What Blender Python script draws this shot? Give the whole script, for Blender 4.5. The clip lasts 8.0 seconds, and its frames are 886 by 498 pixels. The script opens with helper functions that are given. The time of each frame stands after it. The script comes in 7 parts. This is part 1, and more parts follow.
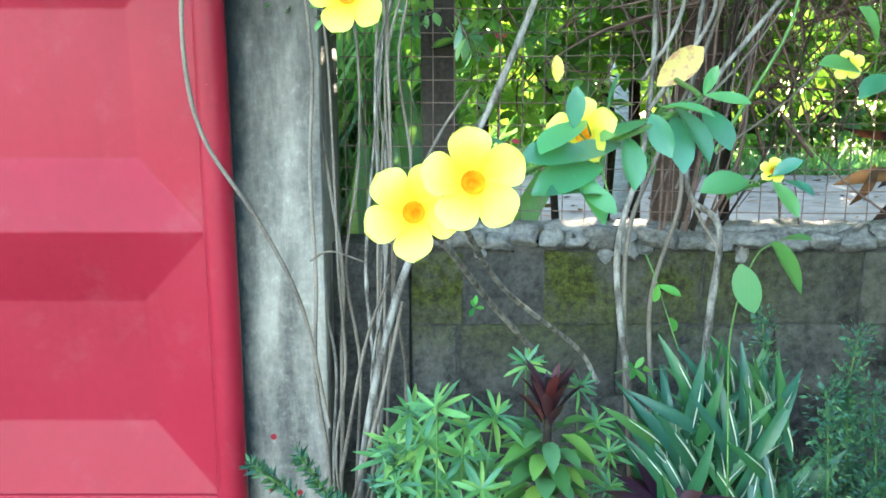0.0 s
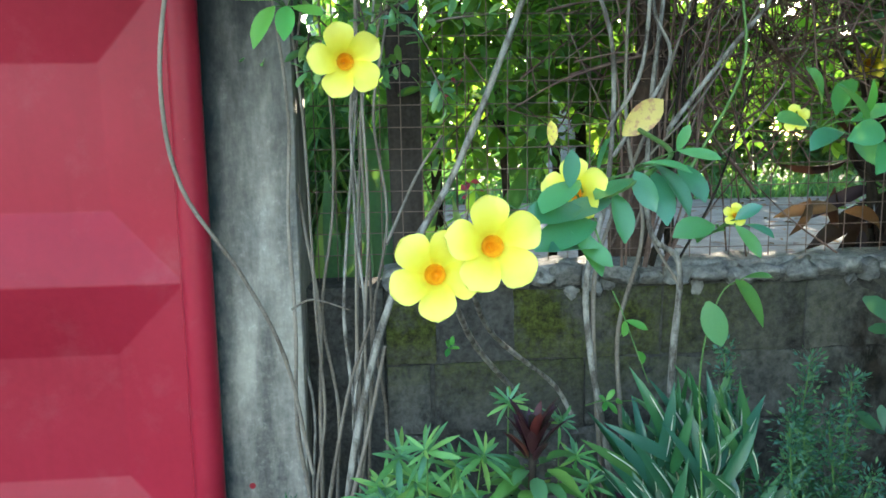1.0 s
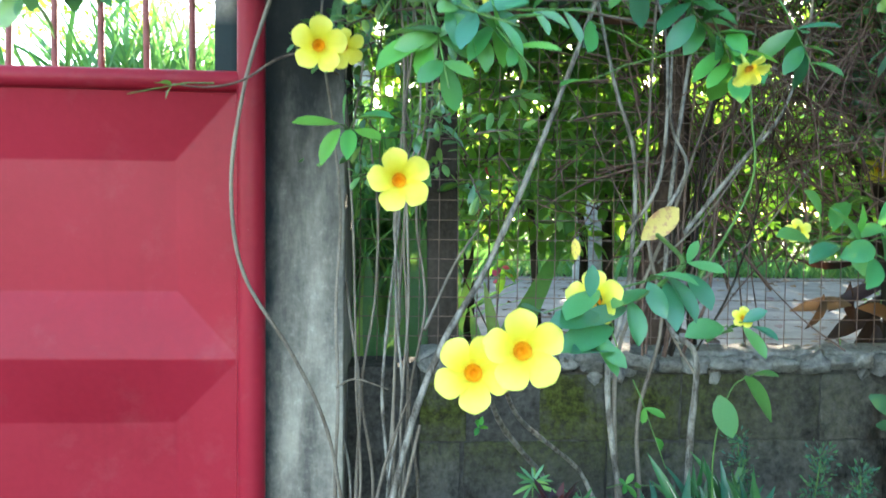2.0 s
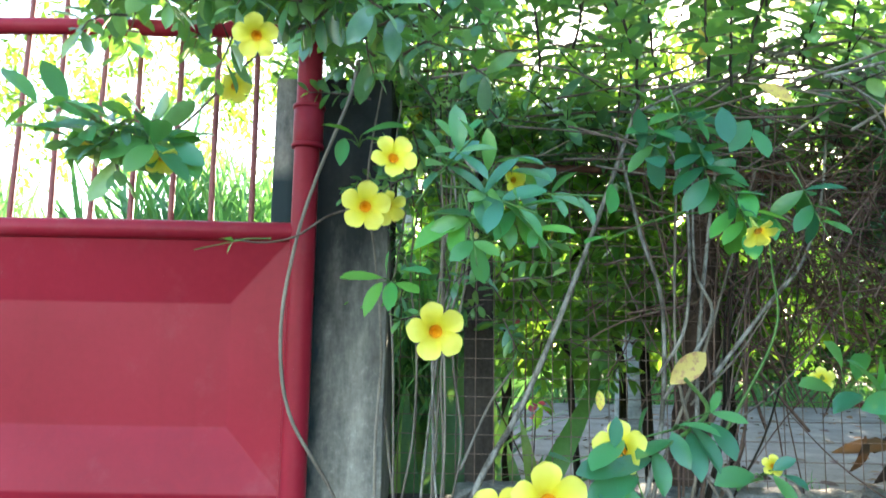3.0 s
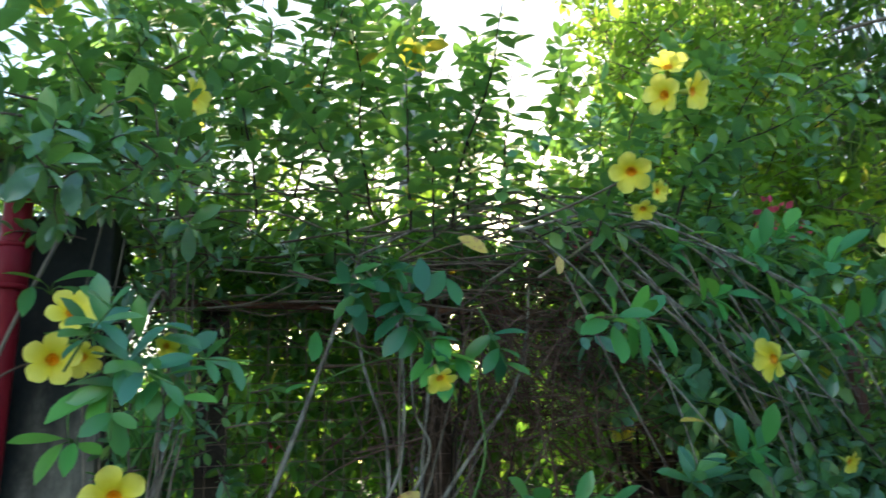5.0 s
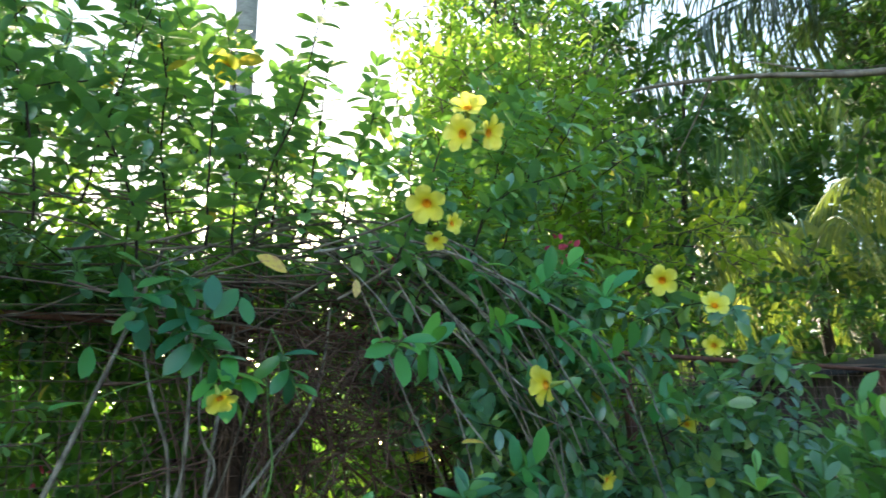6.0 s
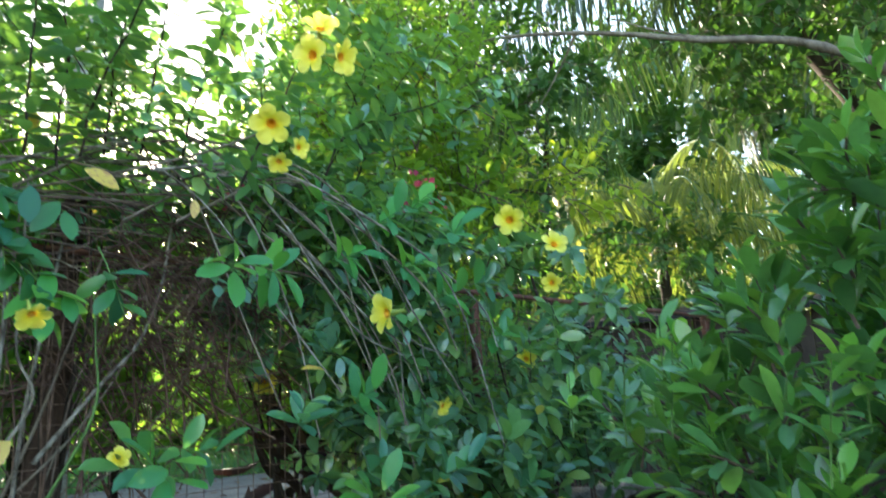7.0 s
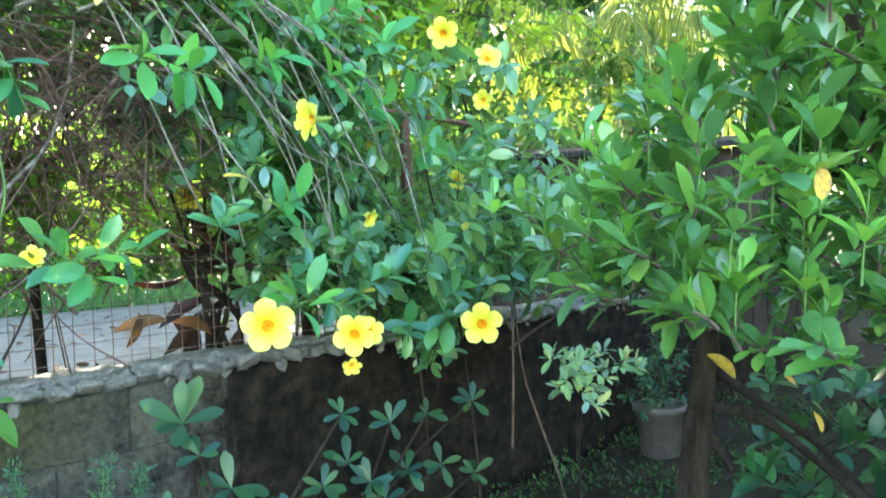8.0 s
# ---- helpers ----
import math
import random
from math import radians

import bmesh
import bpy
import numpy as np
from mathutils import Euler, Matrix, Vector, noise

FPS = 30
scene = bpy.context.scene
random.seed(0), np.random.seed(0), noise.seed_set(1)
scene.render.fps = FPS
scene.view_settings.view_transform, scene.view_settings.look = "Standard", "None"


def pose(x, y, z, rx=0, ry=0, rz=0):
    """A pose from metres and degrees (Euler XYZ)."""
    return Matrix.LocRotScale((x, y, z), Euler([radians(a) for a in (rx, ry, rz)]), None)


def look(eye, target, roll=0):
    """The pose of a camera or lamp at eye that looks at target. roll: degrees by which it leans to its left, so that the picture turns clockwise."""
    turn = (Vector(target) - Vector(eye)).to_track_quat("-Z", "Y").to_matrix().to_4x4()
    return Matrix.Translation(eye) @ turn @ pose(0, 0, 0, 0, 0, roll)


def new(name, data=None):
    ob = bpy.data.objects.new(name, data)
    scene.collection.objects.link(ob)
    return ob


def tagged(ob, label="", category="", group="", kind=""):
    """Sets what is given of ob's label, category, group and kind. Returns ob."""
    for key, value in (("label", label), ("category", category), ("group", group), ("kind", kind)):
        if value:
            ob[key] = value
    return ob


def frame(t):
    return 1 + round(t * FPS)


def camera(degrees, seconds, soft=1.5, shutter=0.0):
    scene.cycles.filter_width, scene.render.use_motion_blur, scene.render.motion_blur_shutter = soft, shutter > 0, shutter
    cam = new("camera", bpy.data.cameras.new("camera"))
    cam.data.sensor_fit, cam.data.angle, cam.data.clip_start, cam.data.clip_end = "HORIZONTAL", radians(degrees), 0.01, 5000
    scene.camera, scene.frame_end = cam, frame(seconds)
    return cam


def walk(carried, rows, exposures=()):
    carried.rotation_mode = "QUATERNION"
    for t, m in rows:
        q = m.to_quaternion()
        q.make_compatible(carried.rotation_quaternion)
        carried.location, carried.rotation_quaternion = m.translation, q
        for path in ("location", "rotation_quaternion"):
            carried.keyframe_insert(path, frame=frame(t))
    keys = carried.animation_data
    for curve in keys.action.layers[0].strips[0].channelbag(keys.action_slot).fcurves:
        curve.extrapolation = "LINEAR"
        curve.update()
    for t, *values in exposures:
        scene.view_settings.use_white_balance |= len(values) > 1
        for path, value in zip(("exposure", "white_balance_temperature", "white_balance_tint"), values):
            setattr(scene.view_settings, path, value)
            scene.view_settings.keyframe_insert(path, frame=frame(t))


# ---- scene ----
cam = camera(63.2, 8.0, soft=1.6, shutter=0.3)
METRES, EYE, TILT, LEAN, TURN = 0.95, 1.1, -9.5, 0.0, 0.0
ROWS = [
    (0.0, 0.0, 0.0, 0.0, 0.0, 0.0, -0.0),
    (0.5, -0.0321, -0.0085, 0.039, -0.46, 0.95, 0.28),
    (1.0, -0.1049, -0.0531, 0.0414, -5.08, 2.13, 1.81),
    (2.5, -0.1382, -0.3091, 0.1097, -1.4, 11.94, -1.14),
    (3.0, -0.127, -0.3584, 0.1203, 0.1, 17.11, -1.02),
    (3.5, -0.1047, -0.3967, 0.1354, 0.41, 21.19, 0.11),
    (4.0, -0.0602, -0.4224, 0.1453, -1.4, 24.46, 1.13),
    (4.5, 0.0296, -0.4392, 0.1537, -6.87, 25.86, 3.01),
    (5.0, 0.093, -0.4542, 0.1659, -14.18, 25.81, 5.11),
    (6.5, 0.1882, -0.5382, 0.1378, -33.56, 24.48, 8.93),
    (7.0, 0.2204, -0.5354, 0.0968, -38.38, 19.93, 9.44),
    (7.5, 0.2344, -0.525, 0.0549, -42.14, 12.44, 9.36),
    (8.0, 0.2518, -0.5102, 0.025, -43.87, 6.26, 9.12),
]
walk(cam, [(t, pose(0, 0, EYE, TILT, LEAN, TURN) @ pose(METRES * x, METRES * y, METRES * z, 90 + pitch, roll, yaw)) for t, x, y, z, yaw, pitch, roll in ROWS],
     exposures=((0.0, 4.12), (0.5, 3.72), (1.0, 3.39), (2.5, 3.66), (3.0, 3.32), (3.5, 2.88), (4.0, 2.56), (4.5, 2.24), (5.2, 2.12), (6.5, 2.60), (7.0, 2.82), (7.5, 3.52), (8.0, 4.12)))

# ---- world and light ----
GZ = -0.06          # garden soil level
RZ = 0.30           # level of the road side, behind the wall
SUN_AZ, SUN_EL = 17.5, 10.5

world = bpy.data.worlds.new("sky")
scene.world = world
world.use_nodes = True
wn = world.node_tree
wn.nodes.clear()
sky = wn.nodes.new("ShaderNodeTexSky")
sky.sky_type = "NISHITA"
sky.sun_disc = False
sky.sun_elevation, sky.sun_rotation = radians(SUN_EL), radians(SUN_AZ)
sky.air_density, sky.dust_density, sky.ozone_density = 1.0, 1.0, 1.0
back = wn.nodes.new("ShaderNodeBackground")
back.inputs["Strength"].default_value = 0.15
wout = wn.nodes.new("ShaderNodeOutputWorld")
wn.links.new(sky.outputs[0], back.inputs["Color"])
wn.links.new(back.outputs[0], wout.inputs["Surface"])

sun = new("sun", bpy.data.lights.new("sun", "SUN"))
sun.data.energy, sun.data.angle, sun.data.color = 4.5, radians(0.6), (1.0, 0.87, 0.68)
sun_way = Vector((math.sin(radians(SUN_AZ)) * math.cos(radians(SUN_EL)), math.cos(radians(SUN_AZ)) * math.cos(radians(SUN_EL)), math.sin(radians(SUN_EL))))
sun.matrix_world = look(sun_way * 50, (0, 0, 0))


# ---- materials ----
def material(name):
    m = bpy.data.materials.new(name)
    m.use_nodes = True
    nt = m.node_tree
    return m, nt, nt.nodes["Principled BSDF"]


def node(nt, kind, **values):
    n = nt.nodes.new(kind)
    for k, v in values.items():
        n.inputs[k.replace("_", " ")].default_value = v
    return n


def ramp(nt, source, stops):
    r = nt.nodes.new("ShaderNodeValToRGB")
    while len(r.color_ramp.elements) < len(stops):
        r.color_ramp.elements.new(0.5)
    for e, (p, c) in zip(r.color_ramp.elements, stops):
        e.position, e.color = p, (*c, 1)
    nt.links.new(source, r.inputs[0])
    return r.outputs[0]


def noise_of(nt, scale, detail=5.0, rough=0.6, stretch=(1, 1, 1), world_space=False):
    tc = nt.nodes.new("ShaderNodeNewGeometry" if world_space else "ShaderNodeTexCoord")
    mp = nt.nodes.new("ShaderNodeMapping")
    mp.inputs["Scale"].default_value = stretch
    nz = node(nt, "ShaderNodeTexNoise", Scale=scale, Detail=detail, Roughness=rough)
    nt.links.new(tc.outputs["Position" if world_space else "Object"], mp.inputs["Vector"])
    nt.links.new(mp.outputs[0], nz.inputs["Vector"])
    return nz.outputs[0]


def mix_colour(nt, fac, a, b, mode="MIX"):
    mx = nt.nodes.new("ShaderNodeMix")
    mx.data_type, mx.blend_type = "RGBA", mode
    for sock, val in ((mx.inputs[0], fac), (mx.inputs[6], a), (mx.inputs[7], b)):
        if isinstance(val, bpy.types.NodeSocket):
            nt.links.new(val, sock)
        elif isinstance(val, (int, float)):
            sock.default_value = val
        else:
            sock.default_value = (*val, 1)
    return mx.outputs[2]


def bump(nt, bsdf, height, strength=0.3, distance=0.01):
    b = node(nt, "ShaderNodeBump", Strength=strength, Distance=distance)
    nt.links.new(height, b.inputs["Height"])
    nt.links.new(b.outputs[0], bsdf.inputs["Normal"])


def rough_surface(name, dark, light, scale, rough=0.85, stretch=(1, 1, 1), strength=0.4, distance=0.006, fine=90.0, low=0.35, high=0.68, per_piece=0.0, world_space=False):
    m, nt, b = material(name)
    big = noise_of(nt, scale, 6, 0.65, stretch, world_space)
    small = noise_of(nt, fine, 6, 0.75, (1, 1, 1), world_space)
    col = ramp(nt, big, ((low, dark), (high, light)))
    col = mix_colour(nt, 0.6 if world_space else 0.35, col, ramp(nt, small, ((0.3, tuple(c * 0.45 for c in dark)), (0.7, light))))
    if per_piece:
        info = nt.nodes.new("ShaderNodeObjectInfo")
        tone = ramp(nt, info.outputs["Random"], ((0, (1 - per_piece,) * 3), (1, (1 + per_piece * 0.3,) * 3)))
        col = mix_colour(nt, 1.0, col, tone, "MULTIPLY")
    nt.links.new(col, b.inputs["Base Color"])
    b.inputs["Roughness"].default_value = rough
    # dusty porous surfaces hardly shine
    b.inputs["Specular IOR Level"].default_value = 0.12 if rough >= 0.8 else 0.4
    bump(nt, b, small, strength, distance)
    return m


def leaf_material(name, dark, light, glow, rough=0.42, through_part=0.42, odd=None, gloss=0.5):
    """A thin leaf: coloured by leaf, with light that passes through it."""
    m, nt, b = material(name)
    geo = nt.nodes.new("ShaderNodeNewGeometry")
    cool = (light[0] * 0.75, light[1] * 0.72, min(0.6, light[2] * 1.7))
    warm = (min(0.8, light[0] * 1.7), light[1] * 1.05, light[2] * 0.8)
    stops = [(0.0, dark), (0.3, cool), (0.55, tuple((p + q) / 2 for p, q in zip(dark, light))), (0.75, light), (0.93, warm)]
    gstops = [(0.0, tuple(c * 0.6 for c in glow)), (0.9, glow)]
    if odd:
        stops += [(0.988, warm), (0.994, odd)]
        gstops += [(0.988, glow), (0.994, odd)]
    info = nt.nodes.new("ShaderNodeObjectInfo")
    add = nt.nodes.new("ShaderNodeMath")
    add.operation = "ADD"
    nt.links.new(geo.outputs["Random Per Island"], add.inputs[0])
    nt.links.new(info.outputs["Random"], add.inputs[1])
    pick = nt.nodes.new("ShaderNodeMath")
    pick.operation = "FRACT"
    nt.links.new(add.outputs[0], pick.inputs[0])
    col = ramp(nt, pick.outputs[0], stops)
    mott = noise_of(nt, 60, 3)
    col = mix_colour(nt, 0.25, col, ramp(nt, mott, ((0.3, tuple(c * 0.5 for c in dark)), (0.7, light))))
    nt.links.new(col, b.inputs["Base Color"])
    b.inputs["Roughness"].default_value = rough
    b.inputs["Specular IOR Level"].default_value = gloss
    if gloss > 0.6:
        # waxy upper skin
        b.inputs["Coat Weight"].default_value, b.inputs["Coat Roughness"].default_value = 0.6, 0.3
    tr = nt.nodes.new("ShaderNodeBsdfTranslucent")
    nt.links.new(ramp(nt, pick.outputs[0], gstops), tr.inputs["Color"])
    mx = node(nt, "ShaderNodeMixShader", Fac=through_part)
    out = nt.nodes["Material Output"]
    nt.links.new(b.outputs[0], mx.inputs[1])
    nt.links.new(tr.outputs[0], mx.inputs[2])
    nt.links.new(mx.outputs[0], out.inputs["Surface"])
    bump(nt, b, mott, 0.15, 0.002)
    return m


LEAF = leaf_material("vine_leaf", (0.045, 0.17, 0.066), (0.175, 0.42, 0.165), (0.29, 0.57, 0.07), 0.24, 0.37, (0.62, 0.5, 0.05), 0.85)
LEAF_SINGLE = leaf_material("vine_shoot_leaf", (0.028, 0.15, 0.055), (0.09, 0.36, 0.135), (0.2, 0.5, 0.05), 0.28, 0.36, None, 0.65)
LEAF_YOUNG = leaf_material("young_leaf", (0.045, 0.26, 0.06), (0.10, 0.44, 0.10), (0.3, 0.6, 0.07), 0.34, 0.4)
# Darker copy of the vine leaf, with shade put into its colour.
LEAF_SHADED = leaf_material("shaded_vine_leaf", (0.018, 0.105, 0.036), (0.055, 0.25, 0.08), (0.16, 0.4, 0.04), 0.3, 0.3, None, 0.6)
LEAF_WEED = leaf_material("weed_leaf", (0.015, 0.06, 0.013), (0.045, 0.15, 0.03), (0.08, 0.2, 0.02), 0.45, 0.25)
# Backlit and shaded foliage copies: the light is put into colour and glow.
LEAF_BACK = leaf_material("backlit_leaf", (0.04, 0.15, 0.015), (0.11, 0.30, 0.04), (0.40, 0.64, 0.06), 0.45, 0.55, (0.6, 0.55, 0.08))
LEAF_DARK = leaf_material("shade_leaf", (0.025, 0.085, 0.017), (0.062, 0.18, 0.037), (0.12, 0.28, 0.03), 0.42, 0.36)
LEAF_SHRUB = leaf_material("shrub_leaf", (0.02, 0.095, 0.022), (0.165, 0.44, 0.10), (0.26, 0.55, 0.05), 0.24, 0.28, None, 0.85)
# Sunlit copy, with the sun painted into the leaf colour.
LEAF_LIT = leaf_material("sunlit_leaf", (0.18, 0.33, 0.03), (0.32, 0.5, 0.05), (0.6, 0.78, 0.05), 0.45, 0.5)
LEAF_GRASS = leaf_material("grass_blade", (0.05, 0.18, 0.05), (0.14, 0.36, 0.11), (0.2, 0.47, 0.11), 0.5, 0.45)
# One palm leaflet in three tones: shade, half light and sun painted in.
LEAF_PALM = leaf_material("shaded_palm_leaflet", (0.026, 0.064, 0.022), (0.085, 0.15, 0.06), (0.10, 0.18, 0.03), 0.28, 0.16)
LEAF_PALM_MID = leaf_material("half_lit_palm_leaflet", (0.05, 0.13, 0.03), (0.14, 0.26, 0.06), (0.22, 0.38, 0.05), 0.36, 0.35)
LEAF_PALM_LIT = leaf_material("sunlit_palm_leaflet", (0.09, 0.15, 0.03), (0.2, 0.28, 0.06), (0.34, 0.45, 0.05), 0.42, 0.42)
LEAF_PALE = leaf_material("pale_leaf", (0.2, 0.5, 0.16), (0.46, 0.72, 0.36), (0.42, 0.66, 0.2), 0.4, 0.3)
PLASTER = rough_surface("plain_plaster", (0.30, 0.28, 0.25), (0.42, 0.40, 0.36), 3, 0.85, (1, 1, 0.4), 0.3, 0.003, 70)
LEAF_STAR = leaf_material("narrow_leaf", (0.045, 0.18, 0.045), (0.15, 0.40, 0.12), (0.2, 0.4, 0.08), 0.45, 0.3)
LEAF_BLUE = leaf_material("needle_leaf", (0.018, 0.085, 0.036), (0.062, 0.20, 0.085), (0.08, 0.24, 0.06), 0.55, 0.25)
LEAF_WINE = leaf_material("wine_leaf", (0.03, 0.012, 0.015), (0.075, 0.025, 0.03), (0.12, 0.03, 0.03), 0.38, 0.25)
LEAF_BROM = leaf_material("rosette_leaf", (0.03, 0.115, 0.025), (0.13, 0.32, 0.075), (0.2, 0.4, 0.06), 0.36, 0.25)
LEAF_PADDLE = leaf_material("paddle_leaf", (0.014, 0.06, 0.026), (0.045, 0.14, 0.062), (0.07, 0.17, 0.04), 0.36, 0.25)
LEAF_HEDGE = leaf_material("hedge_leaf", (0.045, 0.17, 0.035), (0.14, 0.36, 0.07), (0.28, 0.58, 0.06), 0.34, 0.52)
LEAF_TIP = leaf_material("shoot_tip_leaf", (0.11, 0.42, 0.05), (0.23, 0.62, 0.11), (0.42, 0.78, 0.08), 0.3, 0.45, None, 0.65)
LEAF_WITHERED = leaf_material("withered_leaf", (0.018, 0.011, 0.008), (0.06, 0.036, 0.026), (0.10, 0.04, 0.02), 0.6, 0.15)
LEAF_DRY = leaf_material("dry_leaf", (0.06, 0.036, 0.018), (0.19, 0.12, 0.055), (0.12, 0.065, 0.025), 0.7, 0.25)
LEAF_STRIPED = leaf_material("striped_leaf", (0.016, 0.08, 0.028), (0.045, 0.18, 0.065), (0.08, 0.24, 0.04), 0.35, 0.25)
LEAF_EDGE = leaf_material("cream_leaf_stripe", (0.6, 0.66, 0.5), (0.8, 0.82, 0.7), (0.6, 0.65, 0.4), 0.45, 0.2)
PINK = leaf_material("pink_bract", (0.72, 0.04, 0.12), (0.9, 0.12, 0.24), (0.95, 0.14, 0.24), 0.5, 0.5)

BARK = rough_surface("vine_bark", (0.06, 0.046, 0.035), (0.34, 0.29, 0.24), 14, 0.8, (1, 1, 0.25), 0.5, 0.002, 160)
BARK_PALE = rough_surface("pale_vine_bark", (0.055, 0.042, 0.033), (0.36, 0.335, 0.30), 38, 0.8, (1, 1, 0.35), 0.6, 0.002, 160, 0.42, 0.6)
BARK_DARK = rough_surface("tree_bark", (0.014, 0.011, 0.009), (0.085, 0.068, 0.055), 16, 0.92, (1, 1, 0.25), 1.0, 0.012, 45)
BARK_BROWN = rough_surface("brown_bark", (0.03, 0.019, 0.015), (0.15, 0.10, 0.08), 16, 0.92, (1, 1, 0.25), 1.0, 0.010, 45)
BARK_PALM = rough_surface("coconut_bark", (0.2, 0.2, 0.2), (0.42, 0.42, 0.4), 5, 0.85, (1, 1, 6), 0.6, 0.01, 40)
DEAD_TWIG = rough_surface("dead_twig_bark", (0.055, 0.034, 0.027), (0.24, 0.155, 0.125), 20, 0.85, (1, 1, 1), 0.3, 0.002, 120)
TWIG = rough_surface("twig_bark", (0.05, 0.034, 0.028), (0.22, 0.165, 0.14), 20, 0.8, (1, 1, 1), 0.3, 0.002, 120)
GREEN_STEM = rough_surface("green_stem", (0.05, 0.13, 0.03), (0.14, 0.28, 0.07), 20, 0.5, (1, 1, 1), 0.2, 0.001, 120)
RUST = rough_surface("rusty_iron", (0.06, 0.025, 0.018), (0.22, 0.09, 0.06), 25, 0.75, (1, 1, 1), 0.5, 0.002, 150)
WIRE = rough_surface("rusty_wire", (0.10, 0.07, 0.06), (0.3, 0.2, 0.16), 30, 0.7, (1, 1, 1), 0.2, 0.001, 150)
POST_WOOD = rough_surface("weathered_post", (0.018, 0.014, 0.012), (0.10, 0.082, 0.07), 12, 0.9, (1, 1, 0.2), 0.7, 0.006, 80)
BLOCK = rough_surface("concrete_block", (0.02, 0.019, 0.018), (0.20, 0.19, 0.17), 9, 0.94, (1, 1, 1), 1.0, 0.012, 38, 0.38, 0.66, 0.35, True)
MORTAR = rough_surface("mortar", (0.016, 0.015, 0.014), (0.12, 0.115, 0.105), 12, 0.95, (1, 1, 1), 0.9, 0.012, 60, 0.35, 0.68, 0.0, True)
CAPSTONE = rough_surface("cap_stone", (0.08, 0.08, 0.08), (0.42, 0.41, 0.385), 14, 0.92, (1, 1, 1), 1.0, 0.01, 60, 0.34, 0.68, 0.3, True)
SOIL = rough_surface("garden_soil", (0.02, 0.017, 0.012), (0.075, 0.062, 0.046), 3, 0.95, (1, 1, 1), 0.9, 0.02, 40)
ROAD = rough_surface("concrete_road", (0.13, 0.118, 0.105), (0.28, 0.255, 0.225), 2.5, 0.9, (1, 1, 1), 0.4, 0.01, 25)
POT = rough_surface("cement_pot", (0.09, 0.082, 0.076), (0.22, 0.20, 0.18), 10, 0.9, (1, 1, 1), 0.4, 0.004, 90)
BOARD = rough_surface("dark_board", (0.035, 0.028, 0.024), (0.13, 0.10, 0.085), 6, 0.85, (1, 1, 0.15), 0.5, 0.004, 60, 0.3, 0.7, 0.3)
ROOF = rough_surface("tar_roof", (0.02, 0.02, 0.022), (0.07, 0.07, 0.075), 4, 0.8, (1, 1, 1), 0.4, 0.004, 60)


def mould_and_shade(nt, b, geo, sep):
    """Streaks of black mould with the hedge's shade painted in, thicker towards the garden corner."""
    old = b.inputs["Base Color"].links[0].from_socket
    mp = nt.nodes.new("ShaderNodeMapping")
    mp.inputs["Scale"].default_value = (1, 1, 0.45)
    nt.links.new(geo.outputs["Position"], mp.inputs["Vector"])
    nz = node(nt, "ShaderNodeTexNoise", Scale=3.2, Detail=8.0, Roughness=0.68)
    nt.links.new(mp.outputs[0], nz.inputs["Vector"])
    # the rise along x also darkens the colour for shade in the corner
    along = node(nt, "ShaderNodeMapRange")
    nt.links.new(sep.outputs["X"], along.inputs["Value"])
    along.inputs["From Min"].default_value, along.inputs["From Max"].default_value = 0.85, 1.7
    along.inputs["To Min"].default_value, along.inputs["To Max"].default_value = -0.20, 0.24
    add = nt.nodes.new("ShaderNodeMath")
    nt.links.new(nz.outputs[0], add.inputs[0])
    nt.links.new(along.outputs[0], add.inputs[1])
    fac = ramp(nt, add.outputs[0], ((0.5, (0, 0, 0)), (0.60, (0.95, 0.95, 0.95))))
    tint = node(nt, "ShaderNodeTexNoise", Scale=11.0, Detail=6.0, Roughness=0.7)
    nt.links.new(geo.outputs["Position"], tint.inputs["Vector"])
    mould_shade = ramp(nt, tint.outputs[0], ((0.4, (0.006, 0.006, 0.006)), (0.52, (0.02, 0.016, 0.012)), (0.66, (0.045, 0.034, 0.025))))
    nt.links.new(mix_colour(nt, fac, old, mould_shade), b.inputs["Base Color"])


